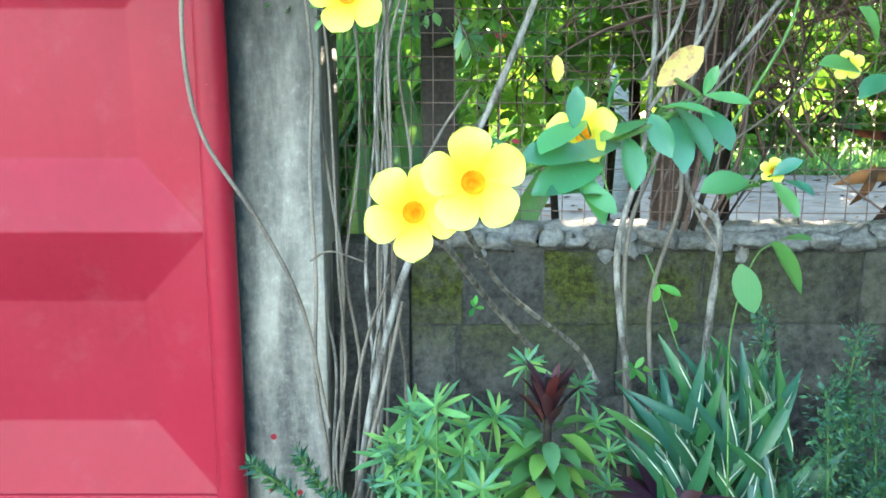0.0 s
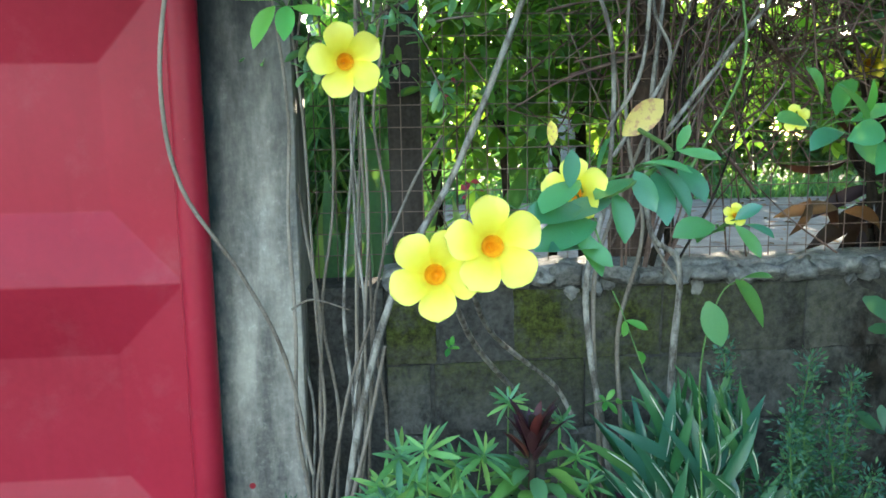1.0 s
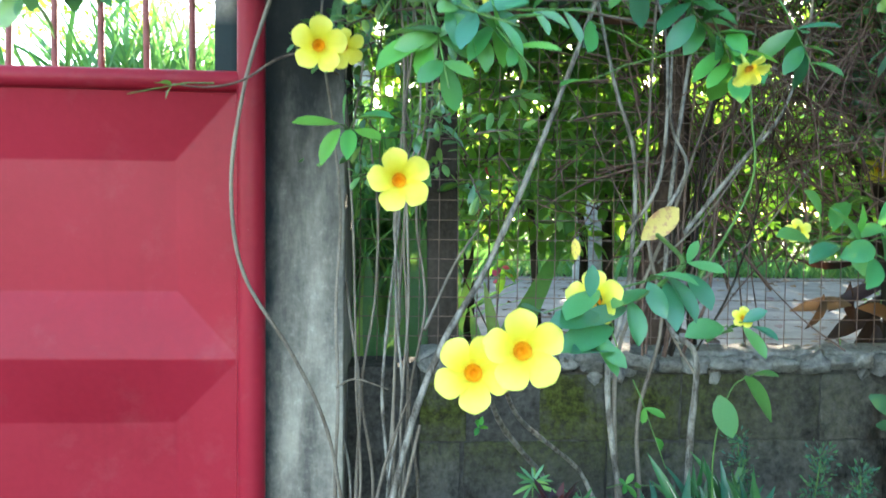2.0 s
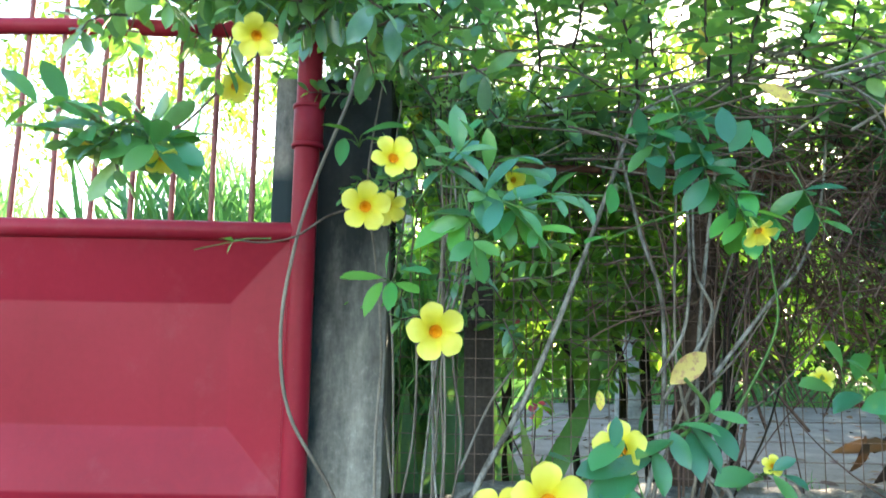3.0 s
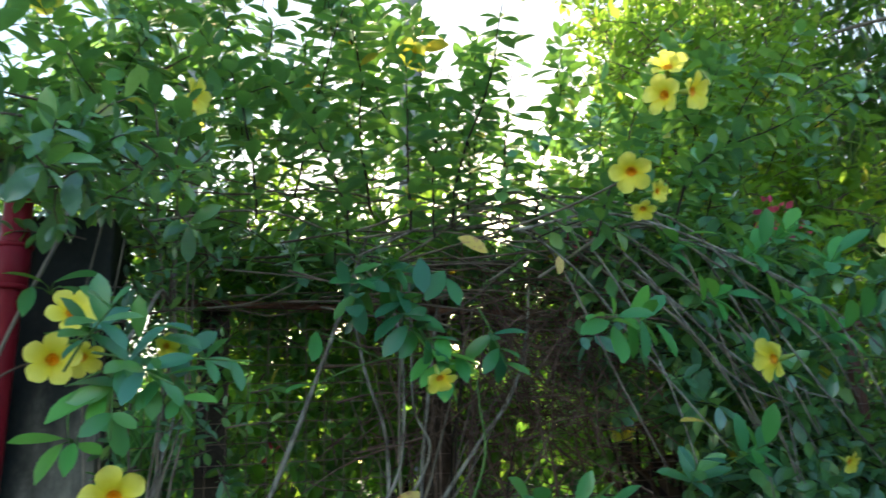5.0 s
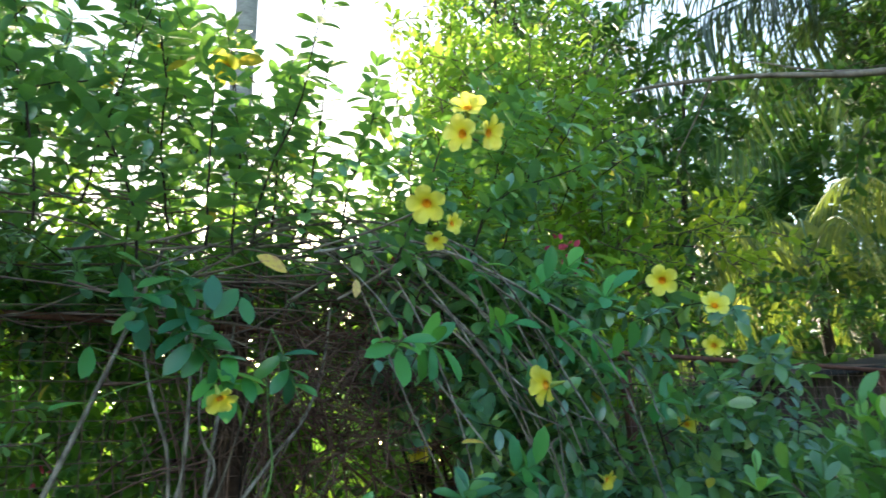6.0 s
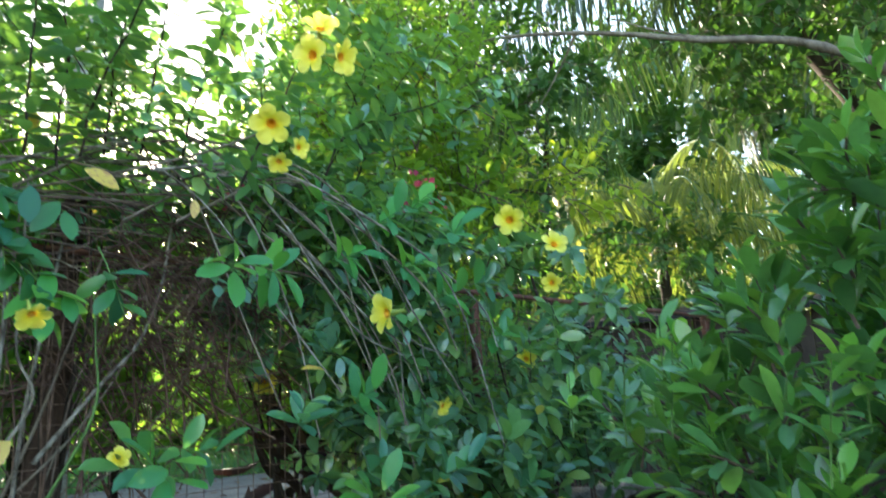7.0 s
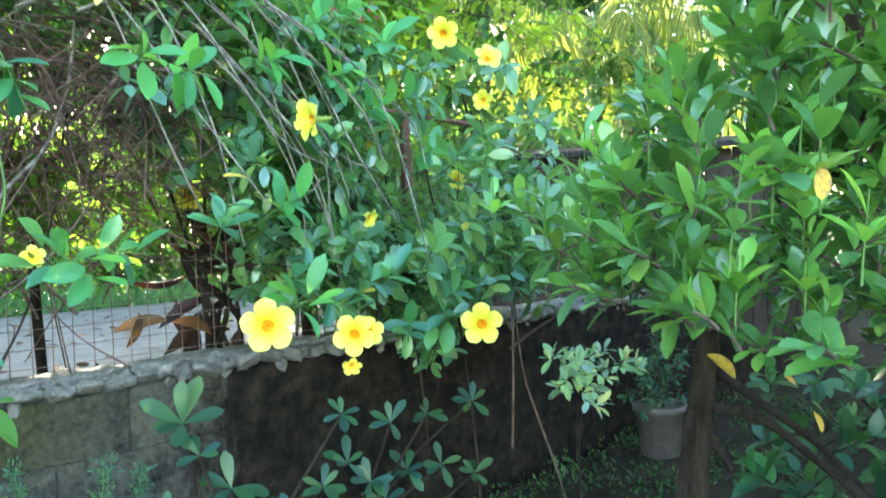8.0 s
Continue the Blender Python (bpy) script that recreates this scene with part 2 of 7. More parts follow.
def moss_block():
    """Block wall with green moss in patches on the upper course."""
    nt = BLOCK.node_tree
    b = nt.nodes["Principled BSDF"]
    old = b.inputs["Base Color"].links[0].from_socket
    geo = nt.nodes.new("ShaderNodeNewGeometry")
    nz = node(nt, "ShaderNodeTexNoise", Scale=4.5, Detail=6.0, Roughness=0.7)
    nt.links.new(geo.outputs["Position"], nz.inputs["Vector"])
    sep = nt.nodes.new("ShaderNodeSeparateXYZ")
    nt.links.new(geo.outputs["Position"], sep.inputs[0])
    high = node(nt, "ShaderNodeMapRange")
    nt.links.new(sep.outputs["Z"], high.inputs["Value"])
    high.inputs["From Min"].default_value, high.inputs["From Max"].default_value = 0.40, 0.66
    mul = nt.nodes.new("ShaderNodeMath")
    mul.operation = "MULTIPLY"
    less = node(nt, "ShaderNodeMapRange")
    nt.links.new(sep.outputs["X"], less.inputs["Value"])
    less.inputs["From Min"].default_value, less.inputs["From Max"].default_value = 0.95, 0.6
    less.inputs["To Min"].default_value = 0.3
    west_side = nt.nodes.new("ShaderNodeMath")
    west_side.operation = "MULTIPLY"
    nt.links.new(high.outputs[0], west_side.inputs[0])
    nt.links.new(less.outputs[0], west_side.inputs[1])
    nt.links.new(west_side.outputs[0], mul.inputs[0])
    nt.links.new(ramp(nt, nz.outputs[0], ((0.36, (0, 0, 0)), (0.52, (0.95, 0.95, 0.95)))), mul.inputs[1])
    speck = node(nt, "ShaderNodeTexNoise", Scale=55.0, Detail=6.0, Roughness=0.75)
    nt.links.new(geo.outputs["Position"], speck.inputs["Vector"])
    moss = ramp(nt, speck.outputs[0], ((0.38, (0.018, 0.018, 0.008)), (0.55, (0.06, 0.072, 0.012)), (0.68, (0.10, 0.112, 0.03))))
    nt.links.new(mix_colour(nt, mul.outputs[0], old, moss), b.inputs["Base Color"])
    mould_and_shade(nt, b, geo, sep)


moss_block()


def shaded_mouldy_mortar():
    nt = MORTAR.node_tree
    geo = nt.nodes.new("ShaderNodeNewGeometry")
    sep = nt.nodes.new("ShaderNodeSeparateXYZ")
    nt.links.new(geo.outputs["Position"], sep.inputs[0])
    mould_and_shade(nt, nt.nodes["Principled BSDF"], geo, sep)


shaded_mouldy_mortar()


def paint_red():
    m, nt, b = material("red_paint")
    big = noise_of(nt, 2.2, 5, 0.55)
    fine = noise_of(nt, 45, 4, 0.6)
    col = ramp(nt, big, ((0.3, (0.24, 0.013, 0.027)), (0.7, (0.31, 0.018, 0.038))))
    col = mix_colour(nt, 0.12, col, ramp(nt, fine, ((0.35, (0.18, 0.004, 0.012)), (0.7, (0.34, 0.02, 0.036)))))
    streak = noise_of(nt, 22, 5, 0.6, (1, 1, 0.06))
    col = mix_colour(nt, ramp(nt, streak, ((0.5, (0, 0, 0)), (0.75, (0.16, 0.16, 0.16)))), col, (0.16, 0.012, 0.02))
    dust = noise_of(nt, 6, 6, 0.7)
    col = mix_colour(nt, ramp(nt, dust, ((0.55, (0, 0, 0)), (0.8, (0.14, 0.14, 0.14)))), col, (0.42, 0.2, 0.2))
    spots = noise_of(nt, 160, 2, 0.5)
    col = mix_colour(nt, ramp(nt, spots, ((0.80, (0, 0, 0)), (0.83, (0.5, 0.5, 0.5)))), col, (0.55, 0.4, 0.38))
    nt.links.new(col, b.inputs["Base Color"])
    nt.links.new(ramp(nt, fine, ((0.3, (0.36,) * 3), (0.7, (0.48,) * 3))), b.inputs["Roughness"])
    b.inputs["Specular IOR Level"].default_value = 0.16
    bump(nt, b, fine, 0.06, 0.004)
    return m


RED = paint_red()
# Rusty paler red for the bars, with backlight flare put into the colour.
RED_BAR = rough_surface("pale_backlit_red_paint", (0.17, 0.03, 0.03), (0.36, 0.12, 0.11), 18, 0.6, (1, 1, 0.4), 0.3, 0.001, 120)


def pillar_concrete():
    """Grey render with a strip of old dark paint beside the gate and a few red drips."""
    m, nt, b = material("pillar_render")
    tc = nt.nodes.new("ShaderNodeTexCoord")
    sep = nt.nodes.new("ShaderNodeSeparateXYZ")
    nt.links.new(tc.outputs["Object"], sep.inputs[0])
    streak = noise_of(nt, 9, 6, 0.65, (1, 1, 0.22))
    fine = noise_of(nt, 38, 8, 0.75)
    col = ramp(nt, streak, ((0.36, (0.10, 0.096, 0.088)), (0.5, (0.27, 0.25, 0.22)), (0.62, (0.43, 0.40, 0.345))))
    col = mix_colour(nt, 0.27, col, ramp(nt, fine, ((0.40, (0.07, 0.067, 0.06)), (0.56, (0.26, 0.24, 0.21)), (0.66, (0.58, 0.55, 0.49)))))
    wob = node(nt, "ShaderNodeMath")
    wob.operation = "MULTIPLY_ADD"
    nt.links.new(noise_of(nt, 16, 4, 0.7, (1, 1, 0.5)), wob.inputs[0])
    wob.inputs[1].default_value = -0.09
    nt.links.new(sep.outputs["X"], wob.inputs[2])
    strip = ramp(nt, wob.outputs[0], ((0.0, (1, 1, 1)), (1.0, (0, 0, 0))))
    mp = node(nt, "ShaderNodeMapRange")
    nt.links.new(wob.outputs[0], mp.inputs["Value"])
    mp.inputs["From Min"].default_value, mp.inputs["From Max"].default_value = -0.55, -0.50
    nt.links.new(mp.outputs[0], strip.node.inputs[0])
    upto = node(nt, "ShaderNodeMapRange")
    nt.links.new(sep.outputs["Z"], upto.inputs["Value"])
    upto.inputs["From Min"].default_value, upto.inputs["From Max"].default_value = 1.80, 1.74
    col = mix_colour(nt, mix_colour(nt, 1.0, strip, upto.outputs[0], "MULTIPLY"), col, (0.035, 0.05, 0.055))
    # near-black towards the top, with an uneven edge
    height_noise = node(nt, "ShaderNodeMath")
    height_noise.operation = "MULTIPLY_ADD"
    nt.links.new(noise_of(nt, 7, 6, 0.7, (1, 1, 0.35)), height_noise.inputs[0])
    height_noise.inputs[1].default_value = 1.1
    nt.links.new(sep.outputs["Z"], height_noise.inputs[2])
    darker_up = node(nt, "ShaderNodeMapRange")
    nt.links.new(height_noise.outputs[0], darker_up.inputs["Value"])
    darker_up.inputs["From Min"].default_value, darker_up.inputs["From Max"].default_value = 1.45, 2.15
    darker_up.inputs["To Max"].default_value = 0.94
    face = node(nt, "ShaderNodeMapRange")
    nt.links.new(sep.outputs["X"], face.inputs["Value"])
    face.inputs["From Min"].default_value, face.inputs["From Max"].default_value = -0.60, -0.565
    col = mix_colour(nt, mix_colour(nt, 1.0, darker_up.outputs[0], face.outputs[0], "MULTIPLY"), col, (0.017, 0.019, 0.021))
    vor = node(nt, "ShaderNodeTexVoronoi", Scale=14.0)
    nt.links.new(tc.outputs["Object"], vor.inputs["Vector"])
    low = node(nt, "ShaderNodeMapRange")
    nt.links.new(sep.outputs["Z"], low.inputs["Value"])
    low.inputs["From Min"].default_value, low.inputs["From Max"].default_value = 0.5, 0.3
    drip = ramp(nt, vor.outputs["Distance"], ((0.10, (1, 1, 1)), (0.13, (0, 0, 0))))
    drops = mix_colour(nt, 1.0, drip, low.outputs[0], "MULTIPLY")
    col = mix_colour(nt, drops, col, (0.3, 0.02, 0.03))
    nt.links.new(col, b.inputs["Base Color"])
    b.inputs["Roughness"].default_value = 0.9
    b.inputs["Specular IOR Level"].default_value = 0.15
    bump(nt, b, fine, 0.5, 0.006)
    return m


PILLAR = pillar_concrete()


def petal_material():
    """Clear yellow, deeper towards the throat."""
    m, nt, b = material("petal")
    tc = nt.nodes.new("ShaderNodeTexCoord")
    ln = nt.nodes.new("ShaderNodeVectorMath")
    ln.operation = "LENGTH"
    nt.links.new(tc.outputs["Object"], ln.inputs[0])
    mp = node(nt, "ShaderNodeMapRange")
    nt.links.new(ln.outputs["Value"], mp.inputs["Value"])
    mp.inputs["From Min"].default_value, mp.inputs["From Max"].default_value = 0.008, 0.055
    col = ramp(nt, mp.outputs[0], ((0.0, (0.80, 0.34, 0.0)), (0.16, (0.88, 0.5, 0.005)), (0.32, (0.93, 0.82, 0.05)), (1.0, (0.94, 0.89, 0.17))))
    col = mix_colour(nt, 0.10, col, ramp(nt, noise_of(nt, 70, 3), ((0.3, (0.8, 0.55, 0.02)), (0.7, (0.98, 0.92, 0.25)))))
    nt.links.new(col, b.inputs["Base Color"])
    b.inputs["Roughness"].default_value = 0.5
    tr = nt.nodes.new("ShaderNodeBsdfTranslucent")
    nt.links.new(col, tr.inputs["Color"])
    mx = node(nt, "ShaderNodeMixShader", Fac=0.35)
    nt.links.new(b.outputs[0], mx.inputs[1])
    nt.links.new(tr.outputs[0], mx.inputs[2])
    nt.links.new(mx.outputs[0], nt.nodes["Material Output"].inputs["Surface"])
    return m


PETAL = petal_material()
THROAT, _nt, _b = material("flower_throat")
_nt.links.new(ramp(_nt, noise_of(_nt, 90, 3), ((0.3, (0.66, 0.25, 0.0)), (0.7, (0.85, 0.42, 0.01)))), _b.inputs["Base Color"])
CALYX = rough_surface("calyx", (0.16, 0.28, 0.04), (0.4, 0.45, 0.08), 40, 0.5, (1, 1, 1), 0.1, 0.001, 150)


def yellow_leaf_material():
    m = leaf_material("yellow_leaf", (0.72, 0.5, 0.05), (0.85, 0.68, 0.12), (0.8, 0.5, 0.05), 0.5, 0.25)
    nt = m.node_tree
    b = nt.nodes["Principled BSDF"]
    old = b.inputs["Base Color"].links[0].from_socket
    patch = ramp(nt, noise_of(nt, 5.0, 4, 0.65), ((0.5, (0, 0, 0)), (0.6, (0.85, 0.85, 0.85))))
    nt.links.new(mix_colour(nt, patch, old, (0.42, 0.16, 0.12)), b.inputs["Base Color"])
    return m


# ---- mesh helpers ----
WORLD = {}          # world matrix of each parent


def thing(name, at, label, category, group="", kind=""):
    """An Empty at the base of a thing that has parts."""
    ob = new(name)
    ob.empty_display_size = 0.1
    ob.location = at
    WORLD[ob] = Matrix.Translation(at)
    return tagged(ob, label, category, group, kind)


def place(name, data, mat, parent, m=None, label="", kind=""):
    """Links mesh data as one part under its thing; m is its pose in the world."""
    ob = new(name, data)
    if mat and not data.materials:
        data.materials.append(mat)
    m = m or Matrix()
    WORLD[ob] = m
    if parent:
        ob.parent = parent
        ob.matrix_parent_inverse = WORLD[parent].inverted()
    ob.matrix_basis = m
    return tagged(ob, label, kind=kind)


def mesh_of(name, verts, faces, smooth=True):
    """Mesh data from arrays; faces all have the same number of corners."""
    verts, faces = np.asarray(verts, np.float32), np.asarray(faces, np.int32)
    me = bpy.data.meshes.new(name)
    me.vertices.add(len(verts))
    me.vertices.foreach_set("co", verts.ravel())
    k = faces.shape[1]
    me.loops.add(faces.size)
    me.loops.foreach_set("vertex_index", faces.ravel())
    me.polygons.add(len(faces))
    me.polygons.foreach_set("loop_start", np.arange(0, faces.size, k, dtype=np.int32))
    me.polygons.foreach_set("use_smooth", np.full(len(faces), smooth))
    me.update(calc_edges=True)
    return me


def mesh_bm(name, bm, smooth=False):
    me = bpy.data.meshes.new(name)
    bm.to_mesh(me)
    bm.free()
    if smooth:
        me.polygons.foreach_set("use_smooth", [True] * len(me.polygons))
    return me


def box_bm(x0, x1, y0, y1, z0, z1, bevel=0.0, cuts=0, rough=0.0, seed=0):
    bm = bmesh.new()
    bmesh.ops.create_cube(bm, size=1)
    for v in bm.verts:
        v.co = ((x0 + x1) / 2 + v.co.x * (x1 - x0), (y0 + y1) / 2 + v.co.y * (y1 - y0), (z0 + z1) / 2 + v.co.z * (z1 - z0))
    if bevel:
        bmesh.ops.bevel(bm, geom=bm.edges[:], offset=bevel, segments=2, affect="EDGES", profile=0.6)
    if cuts:
        bmesh.ops.subdivide_edges(bm, edges=bm.edges[:], cuts=cuts, use_grid_fill=True)
    if rough:
        for v in bm.verts:
            v.co += noise.noise_vector(v.co * 9 + Vector((seed * 3.1, 0, 0))) * rough
    return bm


def smooth_path(points, steps=5):
    """A Catmull-Rom line through a few points."""
    p = [np.array(q, float) for q in points]
    p = [2 * p[0] - p[1], *p, 2 * p[-1] - p[-2]]
    out = []
    for a, b, c, d in zip(p, p[1:], p[2:], p[3:]):
        for i in range(steps):
            t = i / steps
            out.append(0.5 * (2 * b + (c - a) * t + (2 * a - 5 * b + 4 * c - d) * t * t + (3 * b - a - 3 * c + d) * t ** 3))
    out.append(p[-2])
    return np.array(out)


def tube_arrays(points, r0, r1, sides=6, knobs=0.0, rng=None):
    pts = np.asarray(points, float)
    n = len(pts)
    way = np.gradient(pts, axis=0)
    way /= np.linalg.norm(way, axis=1, keepdims=True) + 1e-9
    ref = np.array([0.31, 0.87, 0.38])
    side = np.cross(way, ref)
    side /= np.linalg.norm(side, axis=1, keepdims=True) + 1e-9
    up = np.cross(side, way)
    rad = np.linspace(r0, r1, n)
    if knobs and rng is not None:
        rad = rad * (1 + knobs * rng.normal(0, 1, n))
    ang = np.linspace(0, 2 * np.pi, sides, endpoint=False)
    ring = np.cos(ang)[None, :, None] * side[:, None, :] + np.sin(ang)[None, :, None] * up[:, None, :]
    verts = (pts[:, None, :] + ring * rad[:, None, None]).reshape(-1, 3)
    i, j = np.meshgrid(np.arange(n - 1), np.arange(sides), indexing="ij")
    a, b = i * sides + j, i * sides + (j + 1) % sides
    faces = np.stack([a, b, b + sides, a + sides], -1).reshape(-1, 4)
    return verts, faces


def tubes(name, runs, sides=6):
    """One mesh of many tubes; runs of (points, r0, r1)."""
    vs, fs, k = [], [], 0
    for pts, r0, r1 in runs:
        v, f = tube_arrays(pts, r0, r1, sides)
        vs.append(v), fs.append(f + k)
        k += len(v)
    return mesh_of(name, np.concatenate(vs), np.concatenate(fs))


def leaf_shape(width, rows, fold=0.25, curl=0.12, low=0.75, tip=0.7):
    """A unit leaf along +y, folded along its midrib: vertices and quads. low and tip: how slowly it widens and narrows."""
    best = low / (low + tip)
    norm = best ** low * (1 - best) ** tip
    v = []
    for i in range(rows + 1):
        t = i / rows
        w = width * 0.5 * (max(t, 0.012) ** low * max(1 - t, 0.004) ** tip / norm)
        z = -curl * t * t
        v += [(-w, t, z + fold * w), (0, t, z), (w, t, z + fold * w)]
    f = []
    for i in range(rows):
        a = 3 * i
        f += [(a, a + 1, a + 4, a + 3), (a + 1, a + 2, a + 5, a + 4)]
    return np.array(v), np.array(f)


OVAL = leaf_shape(0.42, 6, 0.3, 0.14, 0.85, 0.62)
ROUNDED = leaf_shape(0.47, 6, 0.28, 0.16, 0.8, 0.6)
OVAL_FAR = leaf_shape(0.45, 3, 0.25, 0.15, 0.7, 0.6)
FAR = leaf_shape(0.5, 2, 0.25, 0.15, 0.6, 0.6)
BROAD = leaf_shape(0.50, 7, 0.3, 0.12, 0.65, 0.8)
OBOVATE = leaf_shape(0.40, 6, 0.3, 0.14, 0.95, 0.6)
NARROW = leaf_shape(0.17, 4, 0.3, 0.15, 0.55, 0.55)
BLADE = leaf_shape(0.05, 6, 0.4, 0.55, 0.2, 0.8)
STRIP = leaf_shape(0.055, 3, 0.3, 0.3, 0.3, 0.8)


def unit(v):
    return v / (np.linalg.norm(v, axis=-1, keepdims=True) + 1e-9)


def leaf_arrays(shape, pos, way, up, size):
    """Leaves of one shape at many places: y along way, z towards up."""
    tv, tf = shape
    way = unit(np.asarray(way, float))
    side = unit(np.cross(way, up))
    nor = np.cross(side, way)
    m = np.stack([side, way, nor], -1) * np.asarray(size, float)[:, None, None]
    verts = np.einsum("nij,kj->nki", m, tv) + np.asarray(pos, float)[:, None, :]
    n, k = len(verts), len(tv)
    faces = tf[None] + (np.arange(n) * k)[:, None, None]
    return verts.reshape(-1, 3), faces.reshape(-1, tf.shape[1])


class Leaves:
    """Gathers leaves and twigs of a plant, then makes one mesh of each."""

    def __init__(self, seed):
        self.rng = np.random.default_rng(seed)
        self.pos, self.way, self.up, self.size, self.runs = [], [], [], [], []

    def add(self, pos, way, up, size):
        self.pos.append(pos), self.way.append(way), self.up.append(up), self.size.append(size)

    def twig(self, start, way, length, step, per, size, droop=0.3, spread=0.9, radius=0.003, bare=0.15, rise=0.25, lift=0.55):
        """A bent twig with whorls of leaves."""
        rng = self.rng
        p, d = np.array(start, float), unit(np.array(way, float))
        n = max(2, int(length / step))
        pts, turn = [p.copy()], rng.uniform(0, 6.28)
        for i in range(n):
            d = unit(d + rng.normal(0, 0.12, 3) + np.array([0, 0, -droop * 0.15]))
            p = p + d * step
            pts.append(p.copy())
            t = (i + 1) / n
            if t < bare:
                continue
            a = unit(np.cross(d, rng.normal(0, 1, 3)))
            b = np.cross(d, a)
            turn += 0.9
            for k in range(per):
                ang = turn + 6.283 * k / per + rng.normal(0, 0.25)
                out = a * math.cos(ang) + b * math.sin(ang)
                w = unit(out * spread + d * (lift + 0.5 * (i == n - 1)) + np.array([0, 0, rng.normal(0.05, 0.2)]))
                up = unit(np.array([0, 0, 1.0]) + d * 0.5 + rng.normal(0, rise, 3))
                self.add(p + out * radius, w, up, size * rng.uniform(0.6, 1.15) * (0.75 + 0.25 * math.sin(3 * t)))
        self.runs.append((np.array(pts), radius, radius * 0.45))
        return pts

    def singles(self, parent, shape, mat, key, label=""):
        """Each leaf as a part of its own, on one shared mesh."""
        me = leaf_data(key, shape, mat)
        return [place("leaf", me, None, parent, basis(*row), label) for row in zip(self.pos, self.way, self.up, self.size)]

    def build(self, parent, shape, mat, name="foliage", twig_mat=None, label=""):
        if self.pos:
            v, f = leaf_arrays(shape, self.pos, self.way, np.array(self.up), self.size)
            place(name, mesh_of(name, v, f), mat, parent, label=label, kind="stuff")
        if self.runs and twig_mat:
            place("brushwood", tubes("brushwood", self.runs, 4), twig_mat, parent, kind="stuff")


def basis(at, way, up, size):
    """The pose of one leaf: y along way, z towards up."""
    w = unit(np.array(way, float))
    s = unit(np.cross(w, np.array(up, float)))
    n = np.cross(s, w)
    m = Matrix(((s[0], w[0], n[0], at[0]), (s[1], w[1], n[1], at[1]), (s[2], w[2], n[2], at[2]), (0, 0, 0, 1)))
    return m @ Matrix.Diagonal((size, size, size, 1))


LEAF_DATA = {}


def leaf_data(key, shape, mat):
    if key not in LEAF_DATA:
        LEAF_DATA[key] = mesh_of("leaf", *shape)
        LEAF_DATA[key].materials.append(mat)
    return LEAF_DATA[key]


# ---- setting: ground, road, pillar, wall ----
def build_ground():
    xs = np.unique(np.concatenate([np.linspace(-900, -12, 12), np.linspace(-12, 14, 90), np.linspace(14, 900, 12)]))
    ys = np.unique(np.concatenate([np.linspace(-900, -6, 10), np.linspace(-6, 1.9, 40), np.linspace(1.95, 2.1, 3), np.linspace(2.2, 30, 70), np.linspace(40, 1200, 12)]))
    X, Y = np.meshgrid(xs, ys, indexing="ij")
    Z = np.where(Y < 2.0, GZ, RZ - 0.02)
    near = (np.abs(X) < 13) & (Y > -6) & (Y < 29)
    wob = np.array([noise.noise(Vector((x * 1.7, y * 1.7, 0))) for x, y in zip(X.ravel(), Y.ravel())]).reshape(X.shape)
    Z = Z + np.where(near, wob * 0.03, 0)
    Z = np.where((Y > 4.9) & (Y < 12.8), RZ - 0.05, Z)
    nx, ny = X.shape
    i, j = np.meshgrid(np.arange(nx - 1), np.arange(ny - 1), indexing="ij")
    a = i * ny + j
    faces = np.stack([a, a + ny, a + ny + 1, a + 1], -1).reshape(-1, 4)
    ob = place("ground", mesh_of("ground", np.stack([X, Y, Z], -1).reshape(-1, 3), faces), SOIL, None)
    tagged(ob, "dark damp garden soil with uneven bare patches", "ground", kind="structure")


build_ground()
# Pale slab out of view, added to bounce light up onto the leaves.
bounce_slab = place("driveway", mesh_bm("driveway", box_bm(-5.0, 1.4, -9.0, 0.85, GZ - 0.1, GZ + 0.04, 0.01)), ROAD, None)
tagged(bounce_slab, "plain pale unseen slab added to bounce light", "driveway", kind="structure")
road = place("road", mesh_bm("road", box_bm(-60, 60, 5.0, 12.6, RZ - 0.08, RZ, 0.02)), ROAD, None)
tagged(road, "pale worn concrete lane running behind the fence", "road", kind="structure")

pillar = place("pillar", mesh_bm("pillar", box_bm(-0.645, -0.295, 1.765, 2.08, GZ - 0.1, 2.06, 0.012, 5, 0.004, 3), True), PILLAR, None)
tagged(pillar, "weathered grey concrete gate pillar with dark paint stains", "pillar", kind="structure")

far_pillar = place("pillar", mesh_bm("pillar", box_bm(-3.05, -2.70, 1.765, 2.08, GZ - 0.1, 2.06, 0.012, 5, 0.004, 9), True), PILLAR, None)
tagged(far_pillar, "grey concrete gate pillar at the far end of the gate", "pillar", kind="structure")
west = place("wall_west", mesh_bm("wall_west", box_bm(-9.0, -3.052, 1.85, 2.03, GZ - 0.1, 1.7, 0.01)), MORTAR, None)
tagged(west, "plain grey garden wall beyond the gate", "wall", kind="structure")

stub = place("wall_stub", mesh_bm("wall_stub", box_bm(-0.297, -0.09, 1.885, 2.06, GZ - 0.1, 0.80, 0.008, 4, 0.004, 5), True), MORTAR, None)
tagged(stub, "dark mossy plaster infill between pillar and blocks", "wall", kind="structure")
wall = place("wall_north", mesh_bm("wall_north", box_bm(-0.088, 7.5, 1.9045, 2.06, GZ - 0.1, 0.802, 0.004)), MORTAR, None)
tagged(wall, "low mossy concrete block garden wall", "wall", kind="structure")


